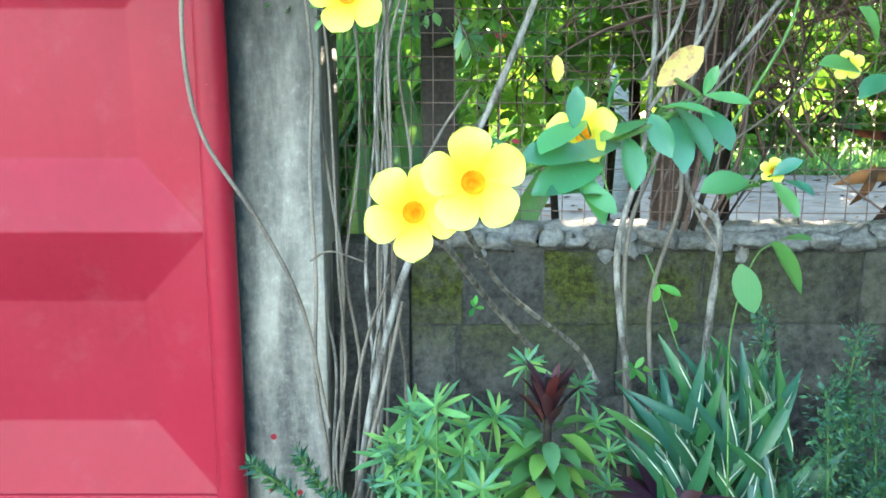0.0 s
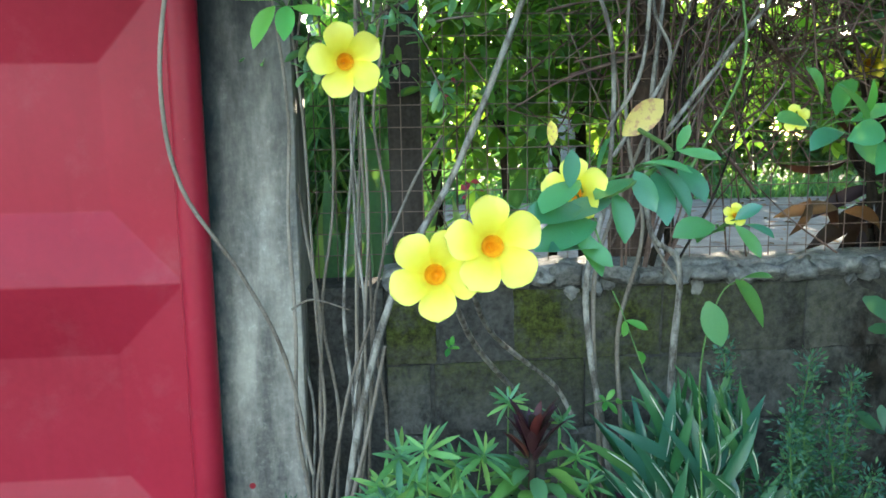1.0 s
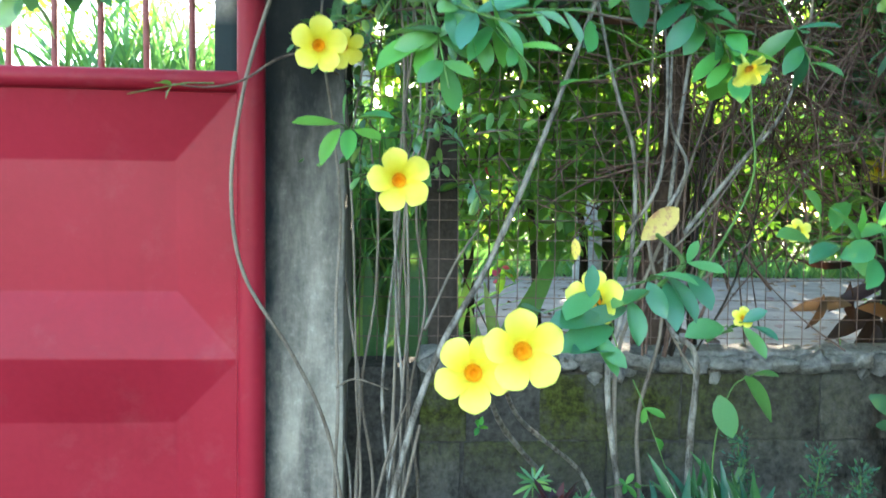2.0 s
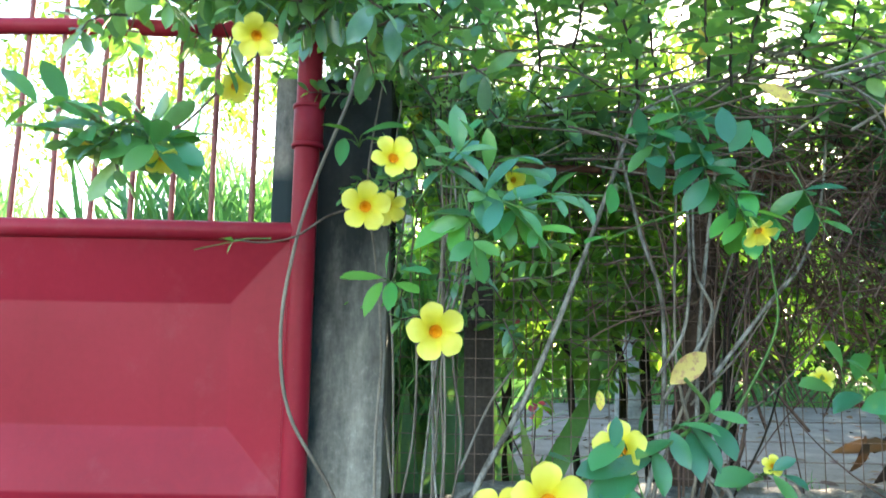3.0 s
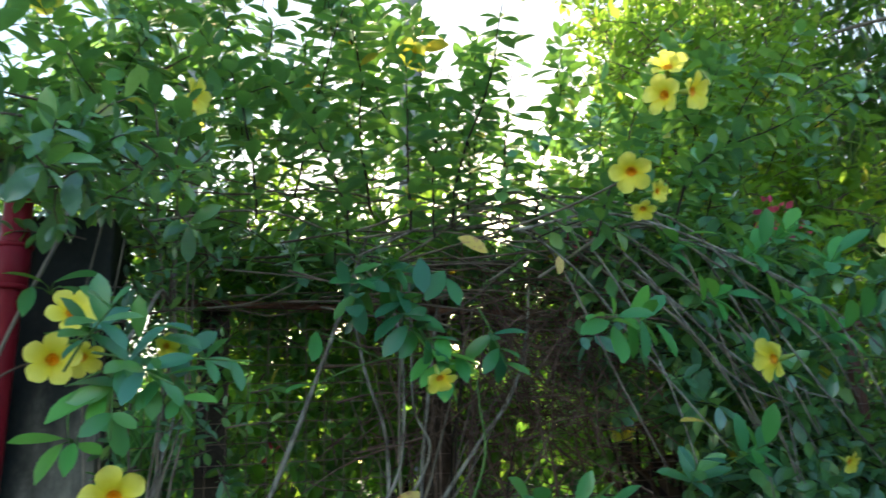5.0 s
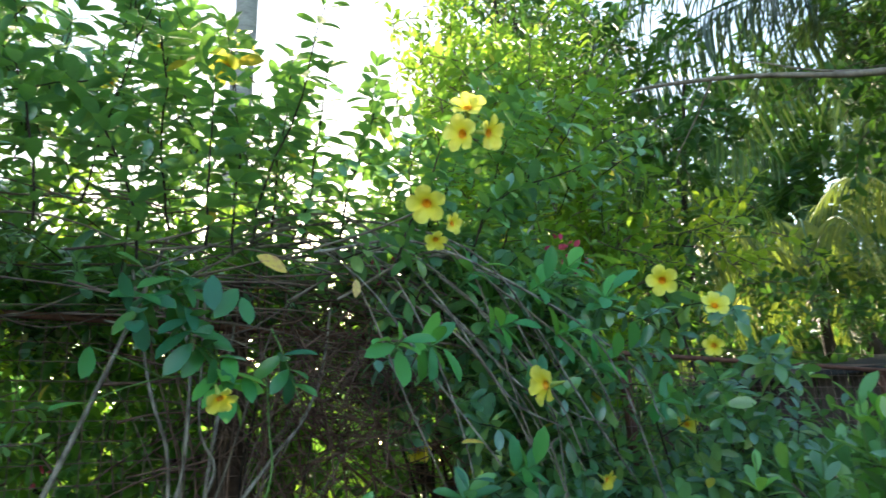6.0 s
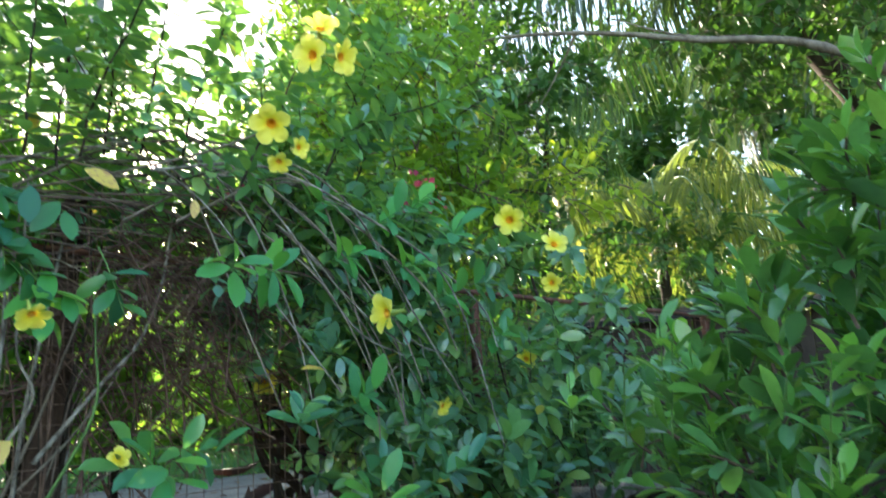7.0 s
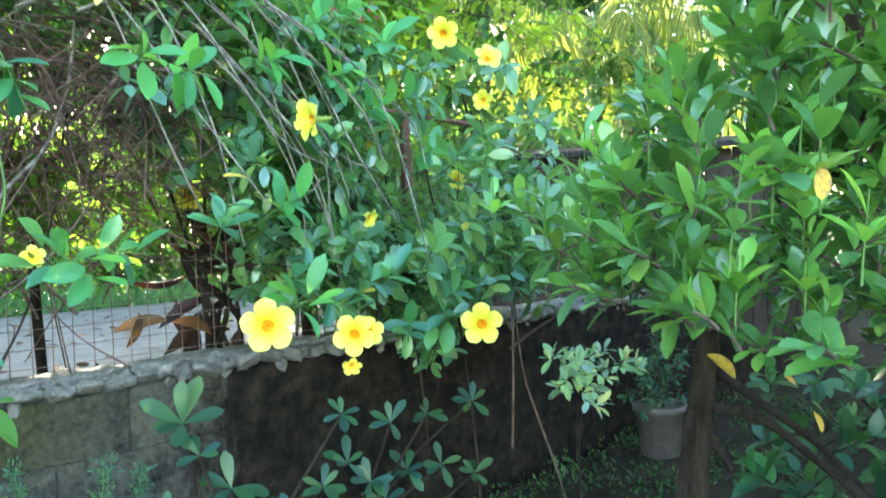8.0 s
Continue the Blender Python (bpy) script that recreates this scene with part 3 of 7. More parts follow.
# Unseen wall, added to keep sky light off the corner under the tree.
shade_block = place("shade_wall", mesh_bm("shade_wall", box_bm(1.8, 9.0, -2.1, -1.92, GZ - 0.1, 2.4, 0.01)), PLASTER, None)
tagged(shade_block, "plain unseen wall added to shade the garden corner", "wall", kind="structure")


# ---- gate ----
def build_gate():
    gate = thing("gate", (-1.5, 1.70, GZ), "red painted pressed steel gate with upright bars on top", "gate")
    x1, x0, proud, deep = -0.562, -2.62, 1.700, 1.752
    bm = bmesh.new()

    def tray(zt, zft, zfb, zb):
        o = [bm.verts.new(p) for p in ((x0, proud, zt), (x1, proud, zt), (x1, proud, zb), (x0, proud, zb))]
        n = [bm.verts.new(p) for p in ((x0 + 0.18, deep, zft), (-0.742, deep, zft), (-0.735, deep, zfb), (x0 + 0.18, deep, zfb))]
        for i in range(4):
            k = (i + 1) % 4
            bm.faces.new((o[i], n[i], n[k], o[k]))
        bm.faces.new((n[0], n[3], n[2], n[1]))

    tray(1.562, 1.377, 1.028, 0.858)
    tray(0.857, 0.677, 0.362, 0.187)
    bmesh.ops.remove_doubles(bm, verts=bm.verts[:], dist=0.002)
    bmesh.ops.bevel(bm, geom=[e for e in bm.edges if len(e.link_faces) == 2], offset=0.004, segments=2, affect="EDGES", profile=0.5)
    bmesh.ops.subdivide_edges(bm, edges=[e for e in bm.edges if e.calc_length() > 0.1], cuts=6, use_grid_fill=True)
    for v in bm.verts:
        v.co.y += 0.0012 * noise.noise(v.co * 4.0)
    bmesh.ops.solidify(bm, geom=bm.faces[:], thickness=-0.002)
    bmesh.ops.recalc_face_normals(bm, faces=bm.faces[:])
    place("panel", mesh_bm("panel", bm, False), RED, gate, label="red pressed steel sheet with stepped trays")
    rng = np.random.default_rng(4)
    post = np.array([(-0.53 + 0.001 * math.sin(z * 3), 1.695, z) for z in np.linspace(0.05, 2.24, 16)])
    place("hinge_post", tubes("hinge_post", [(post, 0.036, 0.036)], 20), RED, gate)
    for za, zb, r in ((1.825, 1.945, 0.043), (1.82, 1.835, 0.047), (1.935, 1.95, 0.047)):
        ring = np.array([(-0.529, 1.695, z) for z in (za, za + 0.001, za + 0.004, zb - 0.004, zb - 0.001, zb)])
        v, f = tube_arrays(ring, r, r, 20)
        k = np.repeat([0.83, 0.95, 1, 1, 0.95, 0.83], 20)
        v[:, :2] = (v[:, :2] - (-0.529, 1.695)) * k[:, None] + (-0.529, 1.695)
        place("hinge_collar", mesh_of("hinge_collar", v, f), RED, gate)
    place("seam_strip", mesh_bm("seam_strip", box_bm(-0.572, -0.556, 1.694, 1.702, 0.12, 1.60, 0.002)), RED, gate)
    for z, r, y in ((1.580, 0.028, 1.70), (2.188, 0.025, 1.715)):
        rail = np.array([(x, y, z + 0.002 * math.sin(x * 4)) for x in np.linspace(x0, -0.535, 14)])
        place("rail", tubes("rail", [(rail, r, r)], 16), RED, gate)
    place("bottom_rail", mesh_bm("bottom_rail", box_bm(x0, -0.556, 1.690, 1.735, 0.085, 0.186, 0.006)), RED, gate)
    place("edge_post", mesh_bm("edge_post", box_bm(x0 - 0.05, x0, 1.68, 1.74, 0.05, 2.24, 0.006)), RED, gate)
    for k in range(17):
        x = -0.690 - 0.1165 * k
        lean = rng.normal(0, 0.003)
        pts = [(x + lean * i, 1.728 + 0.0015 * rng.normal(), 1.60 + i * 0.21) for i in range(5)]
        # the ends above the top rail bend a little to each side
        s = 1 if k % 2 else -1
        pts += [(x + lean * 5 + s * 0.002 * q * q, 1.728, 2.44 + 0.05 * q) for q in (1, 2, 3)]
        place("bar", tubes("bar", [(smooth_path(pts, 3), 0.0085, 0.0075)], 8), RED_BAR, gate)


build_gate()


# ---- wire fence on the wall ----
def build_fence():
    fence = thing("wire_fence", (2.0, 2.0, 0.84), "rusty welded wire mesh fence with iron top rail on wall", "fence")
    rng = np.random.default_rng(6)
    railz = lambda x: 1.855 - 0.024 * x
    runs = []
    for x in np.arange(-0.27, 6.2, 0.0605):
        bow = 0.006 * math.sin(x * 5)
        runs.append(([(x + rng.normal(0, 0.002), 2.0 + bow, 0.80), (x + rng.normal(0, 0.002), 2.0 + bow, 1.3), (x, 2.0, railz(x))], 0.0016, 0.0016))
    for z in np.arange(0.87, 1.84, 0.0605):
        runs.append(([(x, 1.997 + 0.006 * math.sin(x * 5), z + 0.004 * math.sin(x * 2.3 + z * 9)) for x in np.linspace(-0.28, 6.2, 26)], 0.0016, 0.0016))
    for run in runs:
        place("wire", tubes("wire", [run], 4), WIRE, fence)
    place("top_rail", tubes("top_rail", [([(x, 1.985, railz(x)) for x in np.linspace(-0.29, 6.2, 20)], 0.012, 0.012)], 8), RUST, fence)
    for x in (2.49, 4.5, 6.2):
        place("iron_post", tubes("iron_post", [([(x, 2.035, z) for z in (0.6, 1.0, 1.4, railz(x) + 0.02)], 0.026, 0.026)], 12), RUST, fence, label="brown rusty round pipe")
    for x, y, w, lean in ((-0.012, 2.09, 0.098, -0.015),):
        bm = box_bm(x - w / 2, x + w / 2, y - 0.03, y + 0.05, 0.2, 1.86, 0.012, 4, 0.006, x * 7 + 1)
        for v in bm.verts:
            v.co.x += lean * (v.co.z - 1.2)
        place("wooden_post", mesh_bm("wooden_post", bm, True), POST_WOOD, fence, label="dark weathered wooden post")


build_fence()

# ---- flowers ----
def petal_data():
    """One rounded, slightly twisted petal that widens from the throat."""
    nr, na = 10, 8
    v = []
    for i in range(nr + 1):
        t = 1 - (1 - i / nr) ** 1.9
        r = 0.009 + 0.050 * t
        wide = 0.006 + 0.0272 * t ** 0.75 * max(0.0, 1 - t ** 6) ** 0.5
        half = max(0.03, min(0.74, wide / r)) if t < 0.995 else 0.10
        z = -0.020 * (1 - t) ** 2.2 + 0.006 * t - 0.016 * max(0, t - 0.55) ** 1.5
        for j in range(na + 1):
            s = j / na * 2 - 1
            ang = half * s + 0.12 * t
            cup = 0.0040 * s * s * t - 0.0055 * s * t + 0.0016 * math.sin(s * 5 + t * 4) * t
            rr = r * (1 - 0.05 * s * s * t)
            v.append((rr * math.sin(ang), rr * math.cos(ang), z + cup))
    f = []
    for i in range(nr):
        for j in range(na):
            a = i * (na + 1) + j
            f.append((a, a + 1, a + na + 2, a + na + 1))
    me = mesh_of("petal", v, f)
    me.materials.append(PETAL)
    return me


PETAL_DATA = petal_data()


def throat_data():
    prof = [(0.0005, -0.036), (0.004, -0.034), (0.0075, -0.024), (0.0105, -0.0165), (0.0135, -0.0125)]
    v, f, n = [], [], 14
    for r, z in prof:
        v += [(r * math.cos(6.2832 * k / n), r * math.sin(6.2832 * k / n), z) for k in range(n)]
    for i in range(len(prof) - 1):
        for k in range(n):
            a, b = i * n + k, i * n + (k + 1) % n
            f.append((a, b, b + n, a + n))
    me = mesh_of("flower", v, f)
    me.materials.append(THROAT)
    return me


THROAT_DATA = throat_data()
TUBE_DATA = tubes("tube", [([(0, 0, -0.014), (0, 0, -0.03), (0.001, 0.001, -0.05), (0.002, 0.003, -0.075)], 0.0125, 0.0035)], 10)
TUBE_DATA.materials.append(CALYX)


def flower(parent, at, facing, size=0.11, turn=0.0, label="", petals=5, closed=0.0):
    """A trumpet flower: throat with five petals and the green-yellow tube behind it."""
    m = look(at, tuple(np.array(at) - np.array(facing)), turn) @ Matrix.Scale(size / 0.116, 4)
    fl = place("flower", THROAT_DATA, None, parent, m, label or "open clear yellow trumpet flower with orange throat")
    for k in range(petals):
        rot = Matrix.Rotation(k * 2 * math.pi / 5, 4, "Z") @ Matrix.Rotation(closed, 4, "X")
        place("petal", PETAL_DATA, None, fl, m @ rot)
    place("tube", TUBE_DATA, None, fl, m)
    return fl


def sprig(parent, at, way, count, size, rng, length=0.08, key="vine", spread=0.9):
    """A shoot tip with single leaves in whorls of three or four."""
    # key old takes the vine leaf with shade painted in
    shape, mat = {"vine": (OVAL, LEAF_SINGLE), "young": (OVAL, LEAF_YOUNG), "old": (OVAL, LEAF_SHADED), "broad": (OBOVATE, LEAF_SHRUB), "tip": (OBOVATE, LEAF_TIP)}[key]
    me = leaf_data(key, shape, mat)
    p, d = np.array(at, float), unit(np.array(way, float))
    start = p.copy()
    step, turn, left = length / max(1, count / 3.5), rng.uniform(0, 6), count
    while left > 0:
        a = unit(np.cross(d, rng.normal(0, 1, 3)))
        b = np.cross(d, a)
        n = min(left, 4 if left > 4 else 3)
        for k in range(n):
            ang = turn + 6.283 * k / n + rng.normal(0, 0.2)
            out = a * math.cos(ang) + b * math.sin(ang)
            w = out * spread + d * (0.45 if left > 4 else 0.9) + np.array([0, 0, rng.normal(0.05, 0.12)])
            up = np.array([0, -0.35, 1.0]) + d * 0.5 + rng.normal(0, 0.2, 3)
            place("leaf", me, None, parent, basis(p, w, up, size * rng.uniform(0.75, 1.15)))
        left -= n
        turn += 0.8
        p = p + d * step
    place("shoot", tubes("shoot", [(np.array([start - d * (0.045 if key in ("tip", "broad") else 0.09) - (0, 0, 0.012), start - d * 0.03, start, p]), 0.0022, 0.0012)], 5), GREEN_STEM, parent)


def shoot_leaves(parent, rows, key="vine", width=1.0, seed=1):
    """Single leaves of a shoot, each from its base to its tip."""
    # here too, old means the shade-painted copy, not aged leaves
    shape, mat = {"vine": (OVAL, LEAF_SINGLE), "young": (OVAL, LEAF_YOUNG), "old": (OVAL, LEAF_SHADED)}[key]
    me = leaf_data(key, shape, mat)
    rng = np.random.default_rng(seed)
    anchor = np.mean([r[:3] for r in rows], axis=0)
    for r in rows:
        b, e = np.array(r[:3]), np.array(r[3:])
        size = min(0.105, np.linalg.norm(e - b))
        m = basis(b, e - b, np.array((0, -0.55, 0.9)) + rng.normal(0, 0.35, 3), size)
        place("leaf", me, None, parent, m @ Matrix.Diagonal((min(width, 1.2) * rng.uniform(0.8, 1.05), 1, rng.uniform(0.6, 1.8), 1)))
        place("shoot", tubes("shoot", [([tuple(anchor + (0, 0.05, -0.01)), tuple((anchor + b) / 2 + (0, 0.02, 0)), tuple(b)], 0.0022, 0.0012)], 5), GREEN_STEM, parent)


def stem(parent, points, r0, r1, mat=None, steps=6):
    v, f = tube_arrays(smooth_path(points, steps), r0, r1, 8, 0.05, np.random.default_rng(int(abs(points[0][0]) * 1000)))
    place("stem", mesh_of("stem", v, f), mat or BARK, parent)


CAM = np.array((-0.05, -0.3, 1.25))


def toward(at, dx=0.0, dz=0.0):
    """A way from a flower to the camera, shifted by dx and dz."""
    w = unit(CAM - np.array(at))
    return w + np.array((dx, 0, dz))


# ---- the vine at the pillar ----
def build_pillar_vine():
    rng = np.random.default_rng(11)
    vine = thing("allamanda_vine", (-0.25, 1.66, GZ), "tall allamanda vine with bare grey stems beside the pillar", "vine", "allamanda vines")
    for k in range(13):
        x = (-0.285, -0.27, -0.255)[k] if k < 3 else -0.19 + rng.normal(0, 0.04)
        y = 1.68 + rng.uniform(-0.05, 0.14)
        top = 1.5 + rng.uniform(0, 0.7)
        fan = (x + 0.22) * 0.35
        pts = [(-0.24 + (k - 8) * 0.007, y, GZ - 0.02)]
        for z in (0.25, 0.5, 0.75, 1.0, 1.25, 1.5, 1.75):
            if z < top:
                pts.append((x + fan * z * 1.6 + rng.normal(0, 0.011 + 0.006 * z), y + 0.04 * z + rng.normal(0, 0.01), z))
        pts.append((x + fan * 3.2 + rng.normal(0, 0.05), y + 0.06, top + 0.2))
        stem(vine, pts, rng.uniform(0.0035, 0.0085), 0.003, BARK_PALE if k % 3 == 1 else BARK)
    stem(vine, [(-0.20, 1.6, GZ), (-0.19, 1.6, 0.32), (-0.12, 1.62, 0.67), (-0.03, 1.65, 0.91), (0.09, 1.70, 1.11), (0.23, 1.70, 1.44), (0.36, 1.70, 1.79), (0.45, 1.72, 2.05)], 0.011, 0.006, BARK_PALE)
    stem(vine, [(-0.22, 1.6, 0.2), (-0.15, 1.58, 0.45), (-0.09, 1.56, 0.72)], 0.006, 0.004)
    stem(vine, [(-0.24, 1.6, 0.3), (-0.18, 1.58, 0.6), (-0.12, 1.57, 0.78)], 0.005, 0.003)
    stem(vine, [(-0.30, 1.60, 0.805), (-0.25, 1.58, 0.83), (-0.17, 1.6, 0.80)], 0.003, 0.002)
    stem(vine, [(-0.38, 1.60, 2.05), (-0.40, 1.60, 1.94), (-0.48, 1.60, 1.72), (-0.53, 1.60, 1.54), (-0.56, 1.60, 1.31), (-0.53, 1.60, 1.09), (-0.41, 1.60, 0.89), (-0.32, 1.60, 0.69), (-0.27, 1.62, 0.4)], 0.0055, 0.0045, BARK)
    stem(vine, [(-0.62, 1.35, 1.505), (-0.55, 1.35, 1.50), (-0.48, 1.37, 1.52), (-0.41, 1.42, 1.58), (-0.33, 1.5, 1.62)], 0.002, 0.003, TWIG)
    stem(vine, [(-0.08, 1.6, 0.95), (0.0, 1.75, 1.1), (0.07, 1.8, 1.2)], 0.004, 0.003, BARK)
    stem(vine, [(-0.12, 1.62, 1.78), (-0.10, 1.25, 1.72), (-0.09, 0.95, 1.60), (-0.08, 0.72, 1.52)], 0.005, 0.003, BARK)
    stem(vine, [(-0.28, 1.65, 2.08), (-0.40, 1.25, 2.06), (-0.55, 1.0, 1.97), (-0.78, 0.95, 1.93)], 0.006, 0.003, BARK)
    stem(vine, [(-0.28, 1.60, 2.02), (-0.38, 1.2, 1.96), (-0.50, 1.0, 1.86)], 0.005, 0.003, TWIG)
    for at, way, n, size, key in (
        ((-0.62, 1.34, 1.50), (-0.6, -0.3, -0.2), 3, 0.035, "young"),
        ((-0.004, 0.74, 1.496), (0.7, -0.4, -0.1), 8, 0.058, "vine"),
        ((-0.813, 1.064, 1.7), (-0.2, -0.4, -0.4), 8, 0.101, "vine"), ((-0.716, 1.064, 1.667), (0.3, -0.4, -0.3), 7, 0.097, "vine"), ((-0.894, 1.08, 1.732), (-0.6, -0.3, 0.0), 6, 0.089, "vine"),
        ((-0.125, 0.686, 1.523), (0.3, -0.5, 0.2), 9, 0.06, "vine"), ((-0.071, 0.686, 1.483), (0.5, -0.5, -0.3), 9, 0.062, "vine"), ((-0.024, 0.686, 1.462), (0.4, -0.4, -0.6), 7, 0.056, "young"), ((-0.091, 0.7, 1.449), (0.1, -0.5, -0.7), 7, 0.055, "vine"),
    ):
        sprig(vine, at, way, n, size, rng, 0.09, key)
    shoot_leaves(vine, ((-0.064, 0.713, 1.523, -0.064, 0.686, 1.577), (-0.051, 0.713, 1.536, 0.01, 0.666, 1.536), (-0.044, 0.713, 1.523, 0.023, 0.666, 1.51), (-0.085, 0.713, 1.523, -0.145, 0.673, 1.543),
                        (-0.064, 0.7, 1.496, -0.071, 0.646, 1.435), (-0.031, 0.713, 1.469, 0.023, 0.666, 1.435), (-0.044, 0.7, 1.456, -0.031, 0.666, 1.408), (-0.159, 0.733, 1.456, -0.091, 0.679, 1.462), (-0.125, 0.713, 1.523, -0.159, 0.679, 1.496)), "vine", 1.1, 2)
    shoot_leaves(vine, ((-0.105, 0.713, 1.563, -0.139, 0.679, 1.591), (-0.105, 0.713, 1.57, -0.078, 0.679, 1.591), (-0.098, 0.713, 1.449, -0.166, 0.666, 1.415), (-0.105, 0.713, 1.449, -0.112, 0.679, 1.395)), "young", 1.0, 3)
    shoot_leaves(vine, ((-0.34, 1.27, 1.74, -0.40, 1.22, 1.76), (-0.32, 1.27, 1.74, -0.23, 1.22, 1.76), (-0.36, 1.27, 1.73, -0.36, 1.22, 1.67), (-0.31, 1.27, 1.73, -0.25, 1.20, 1.71)), "young", 1.0, 4)
    shoot_leaves(vine, ((-0.26, 1.22, 1.41, -0.34, 1.16, 1.41), (-0.26, 1.22, 1.40, -0.29, 1.16, 1.34), (-0.24, 1.22, 1.40, -0.24, 1.16, 1.35), (-0.25, 1.22, 1.41, -0.25, 1.18, 1.46), (-0.23, 1.22, 1.42, -0.16, 1.16, 1.43), (-0.23, 1.22, 1.40, -0.18, 1.16, 1.38)), "young", 0.95, 5)
    shoot_leaves(vine, ((-0.861, 1.08, 1.716, -0.861, 1.048, 1.635), (-0.829, 1.08, 1.692, -0.773, 1.048, 1.627), (-0.789, 1.08, 1.692, -0.732, 1.064, 1.716), (-0.757, 1.08, 1.675, -0.692, 1.032, 1.611), (-0.716, 1.08, 1.667, -0.652, 1.032, 1.627),
                        (-0.684, 1.08, 1.659, -0.595, 1.032, 1.611), (-0.676, 1.08, 1.667, -0.587, 1.048, 1.683), (-0.636, 1.08, 1.635, -0.611, 1.048, 1.587), (-0.813, 1.08, 1.716, -0.845, 1.064, 1.74), (-0.853, 1.08, 1.7, -0.878, 1.048, 1.7)), "vine", 1.5, 6)
    stem(vine, [(-0.45, 1.45, 2.1), (-0.56, 1.25, 1.92), (-0.68, 1.10, 1.69), (-0.76, 1.09, 1.685), (-0.85, 1.09, 1.71)], 0.003, 0.002, TWIG)
    for at, size, dx, dz, turn in (
        ((-0.141, 1.10, 1.295), 0.118, 0.05, 0.0, 20), ((-0.307, 1.27, 1.575), 0.115, 0.0, 0.1, 0), ((-0.228, 1.045, 1.632), 0.092, 0.1, 0.5, 40),
        ((-0.024, 0.713, 1.51), 0.041, 0.7, 0.1, 10), ((-0.26, 1.34, 1.585), 0.09, 0.5, -0.5, 30)):
        flower(vine, at, toward(at, dx, dz), size, turn)
    lv = Leaves(12)
    for _ in range(60):
        p = (rng.uniform(-0.35, 0.1), rng.uniform(1.55, 2.0), rng.uniform(1.3, 2.0))
        lv.twig(p, rng.normal(0, 1, 3) + (0, -0.5, 0.2), rng.uniform(0.08, 0.2), 0.03, 3, 0.055)
    # the shoots that hang over the gate
    for _ in range(26):
        lv.twig((rng.uniform(-0.60, -0.22), rng.uniform(0.85, 1.15), rng.uniform(1.88, 2.08)), rng.normal(0, 0.6, 3) + (-0.2, -0.4, 0.1), 0.13, 0.036, 3, 0.08, 0.4)
    for _ in range(48):
        p = (rng.uniform(-0.90, -0.32), rng.uniform(0.85, 1.15), 0)
        z = 1.97 + 0.10 * min(0, p[0] + 0.54) + (0.11 if p[0] < -0.6 else 0) + rng.normal(0, 0.06)
        lv.twig((p[0], p[1], z), rng.normal(0, 0.7, 3) + (-0.4, -0.5, 0.0), rng.uniform(0.09, 0.17), 0.034, 3, 0.078, 0.6)
    for _ in range(20):
        lv.twig((rng.uniform(-0.36, -0.04), rng.uniform(1.0, 1.35), rng.uniform(1.84, 2.0)), rng.normal(0, 0.6, 3) + (0.0, -0.4, 0.2), 0.13, 0.036, 3, 0.075, 0.4)
    for _ in range(56):
        p = (rng.uniform(-1.2, -0.1), rng.uniform(1.45, 1.9), 2.30 + rng.normal(0, 0.09))
        lv.twig(p, rng.normal(0, 0.7, 3) + (-0.2, -0.4, 0.2), rng.uniform(0.12, 0.24), 0.04, 3, 0.09, 0.4)
    for q in range(5):
        p = (-0.81 + 0.016 * q, 1.08 + rng.normal(0, 0.03), 1.70 + rng.normal(0, 0.03))
        lv.twig(p, (rng.normal(0.3, 0.5), -0.5, rng.normal(-0.3, 0.3)), 0.09, 0.03, 3, 0.09, 0.8)
    lv.build(vine, OVAL, LEAF, "foliage", TWIG)
    for at, size, dx, dz, turn in (((-0.457, 0.86, 1.79), 0.080, -0.2, -0.1, 10), ((-0.583, 1.172, 1.812), 0.072, 0.5, -0.4, 0), ((-0.758, 0.88, 1.90), 0.064, 0.9, -0.9, 0), ((-0.679, 1.052, 1.616), 0.072, 0.5, -1.6, 0), ((-0.831, 1.068, 1.64), 0.064, -0.5, -1.6, 30)):
        flower(vine, at, toward(at, dx, dz), size, turn)


# ---- the vine in the middle of the wall, and its crown along the fence ----
def crown_top(x):
    return 3.0 - 0.62 * math.exp(-((x - 1.28) / 0.26) ** 2) - 0.42 * math.exp(-((x - 0.78) / 0.12) ** 2) - 0.2 * max(0, x - 1.6)


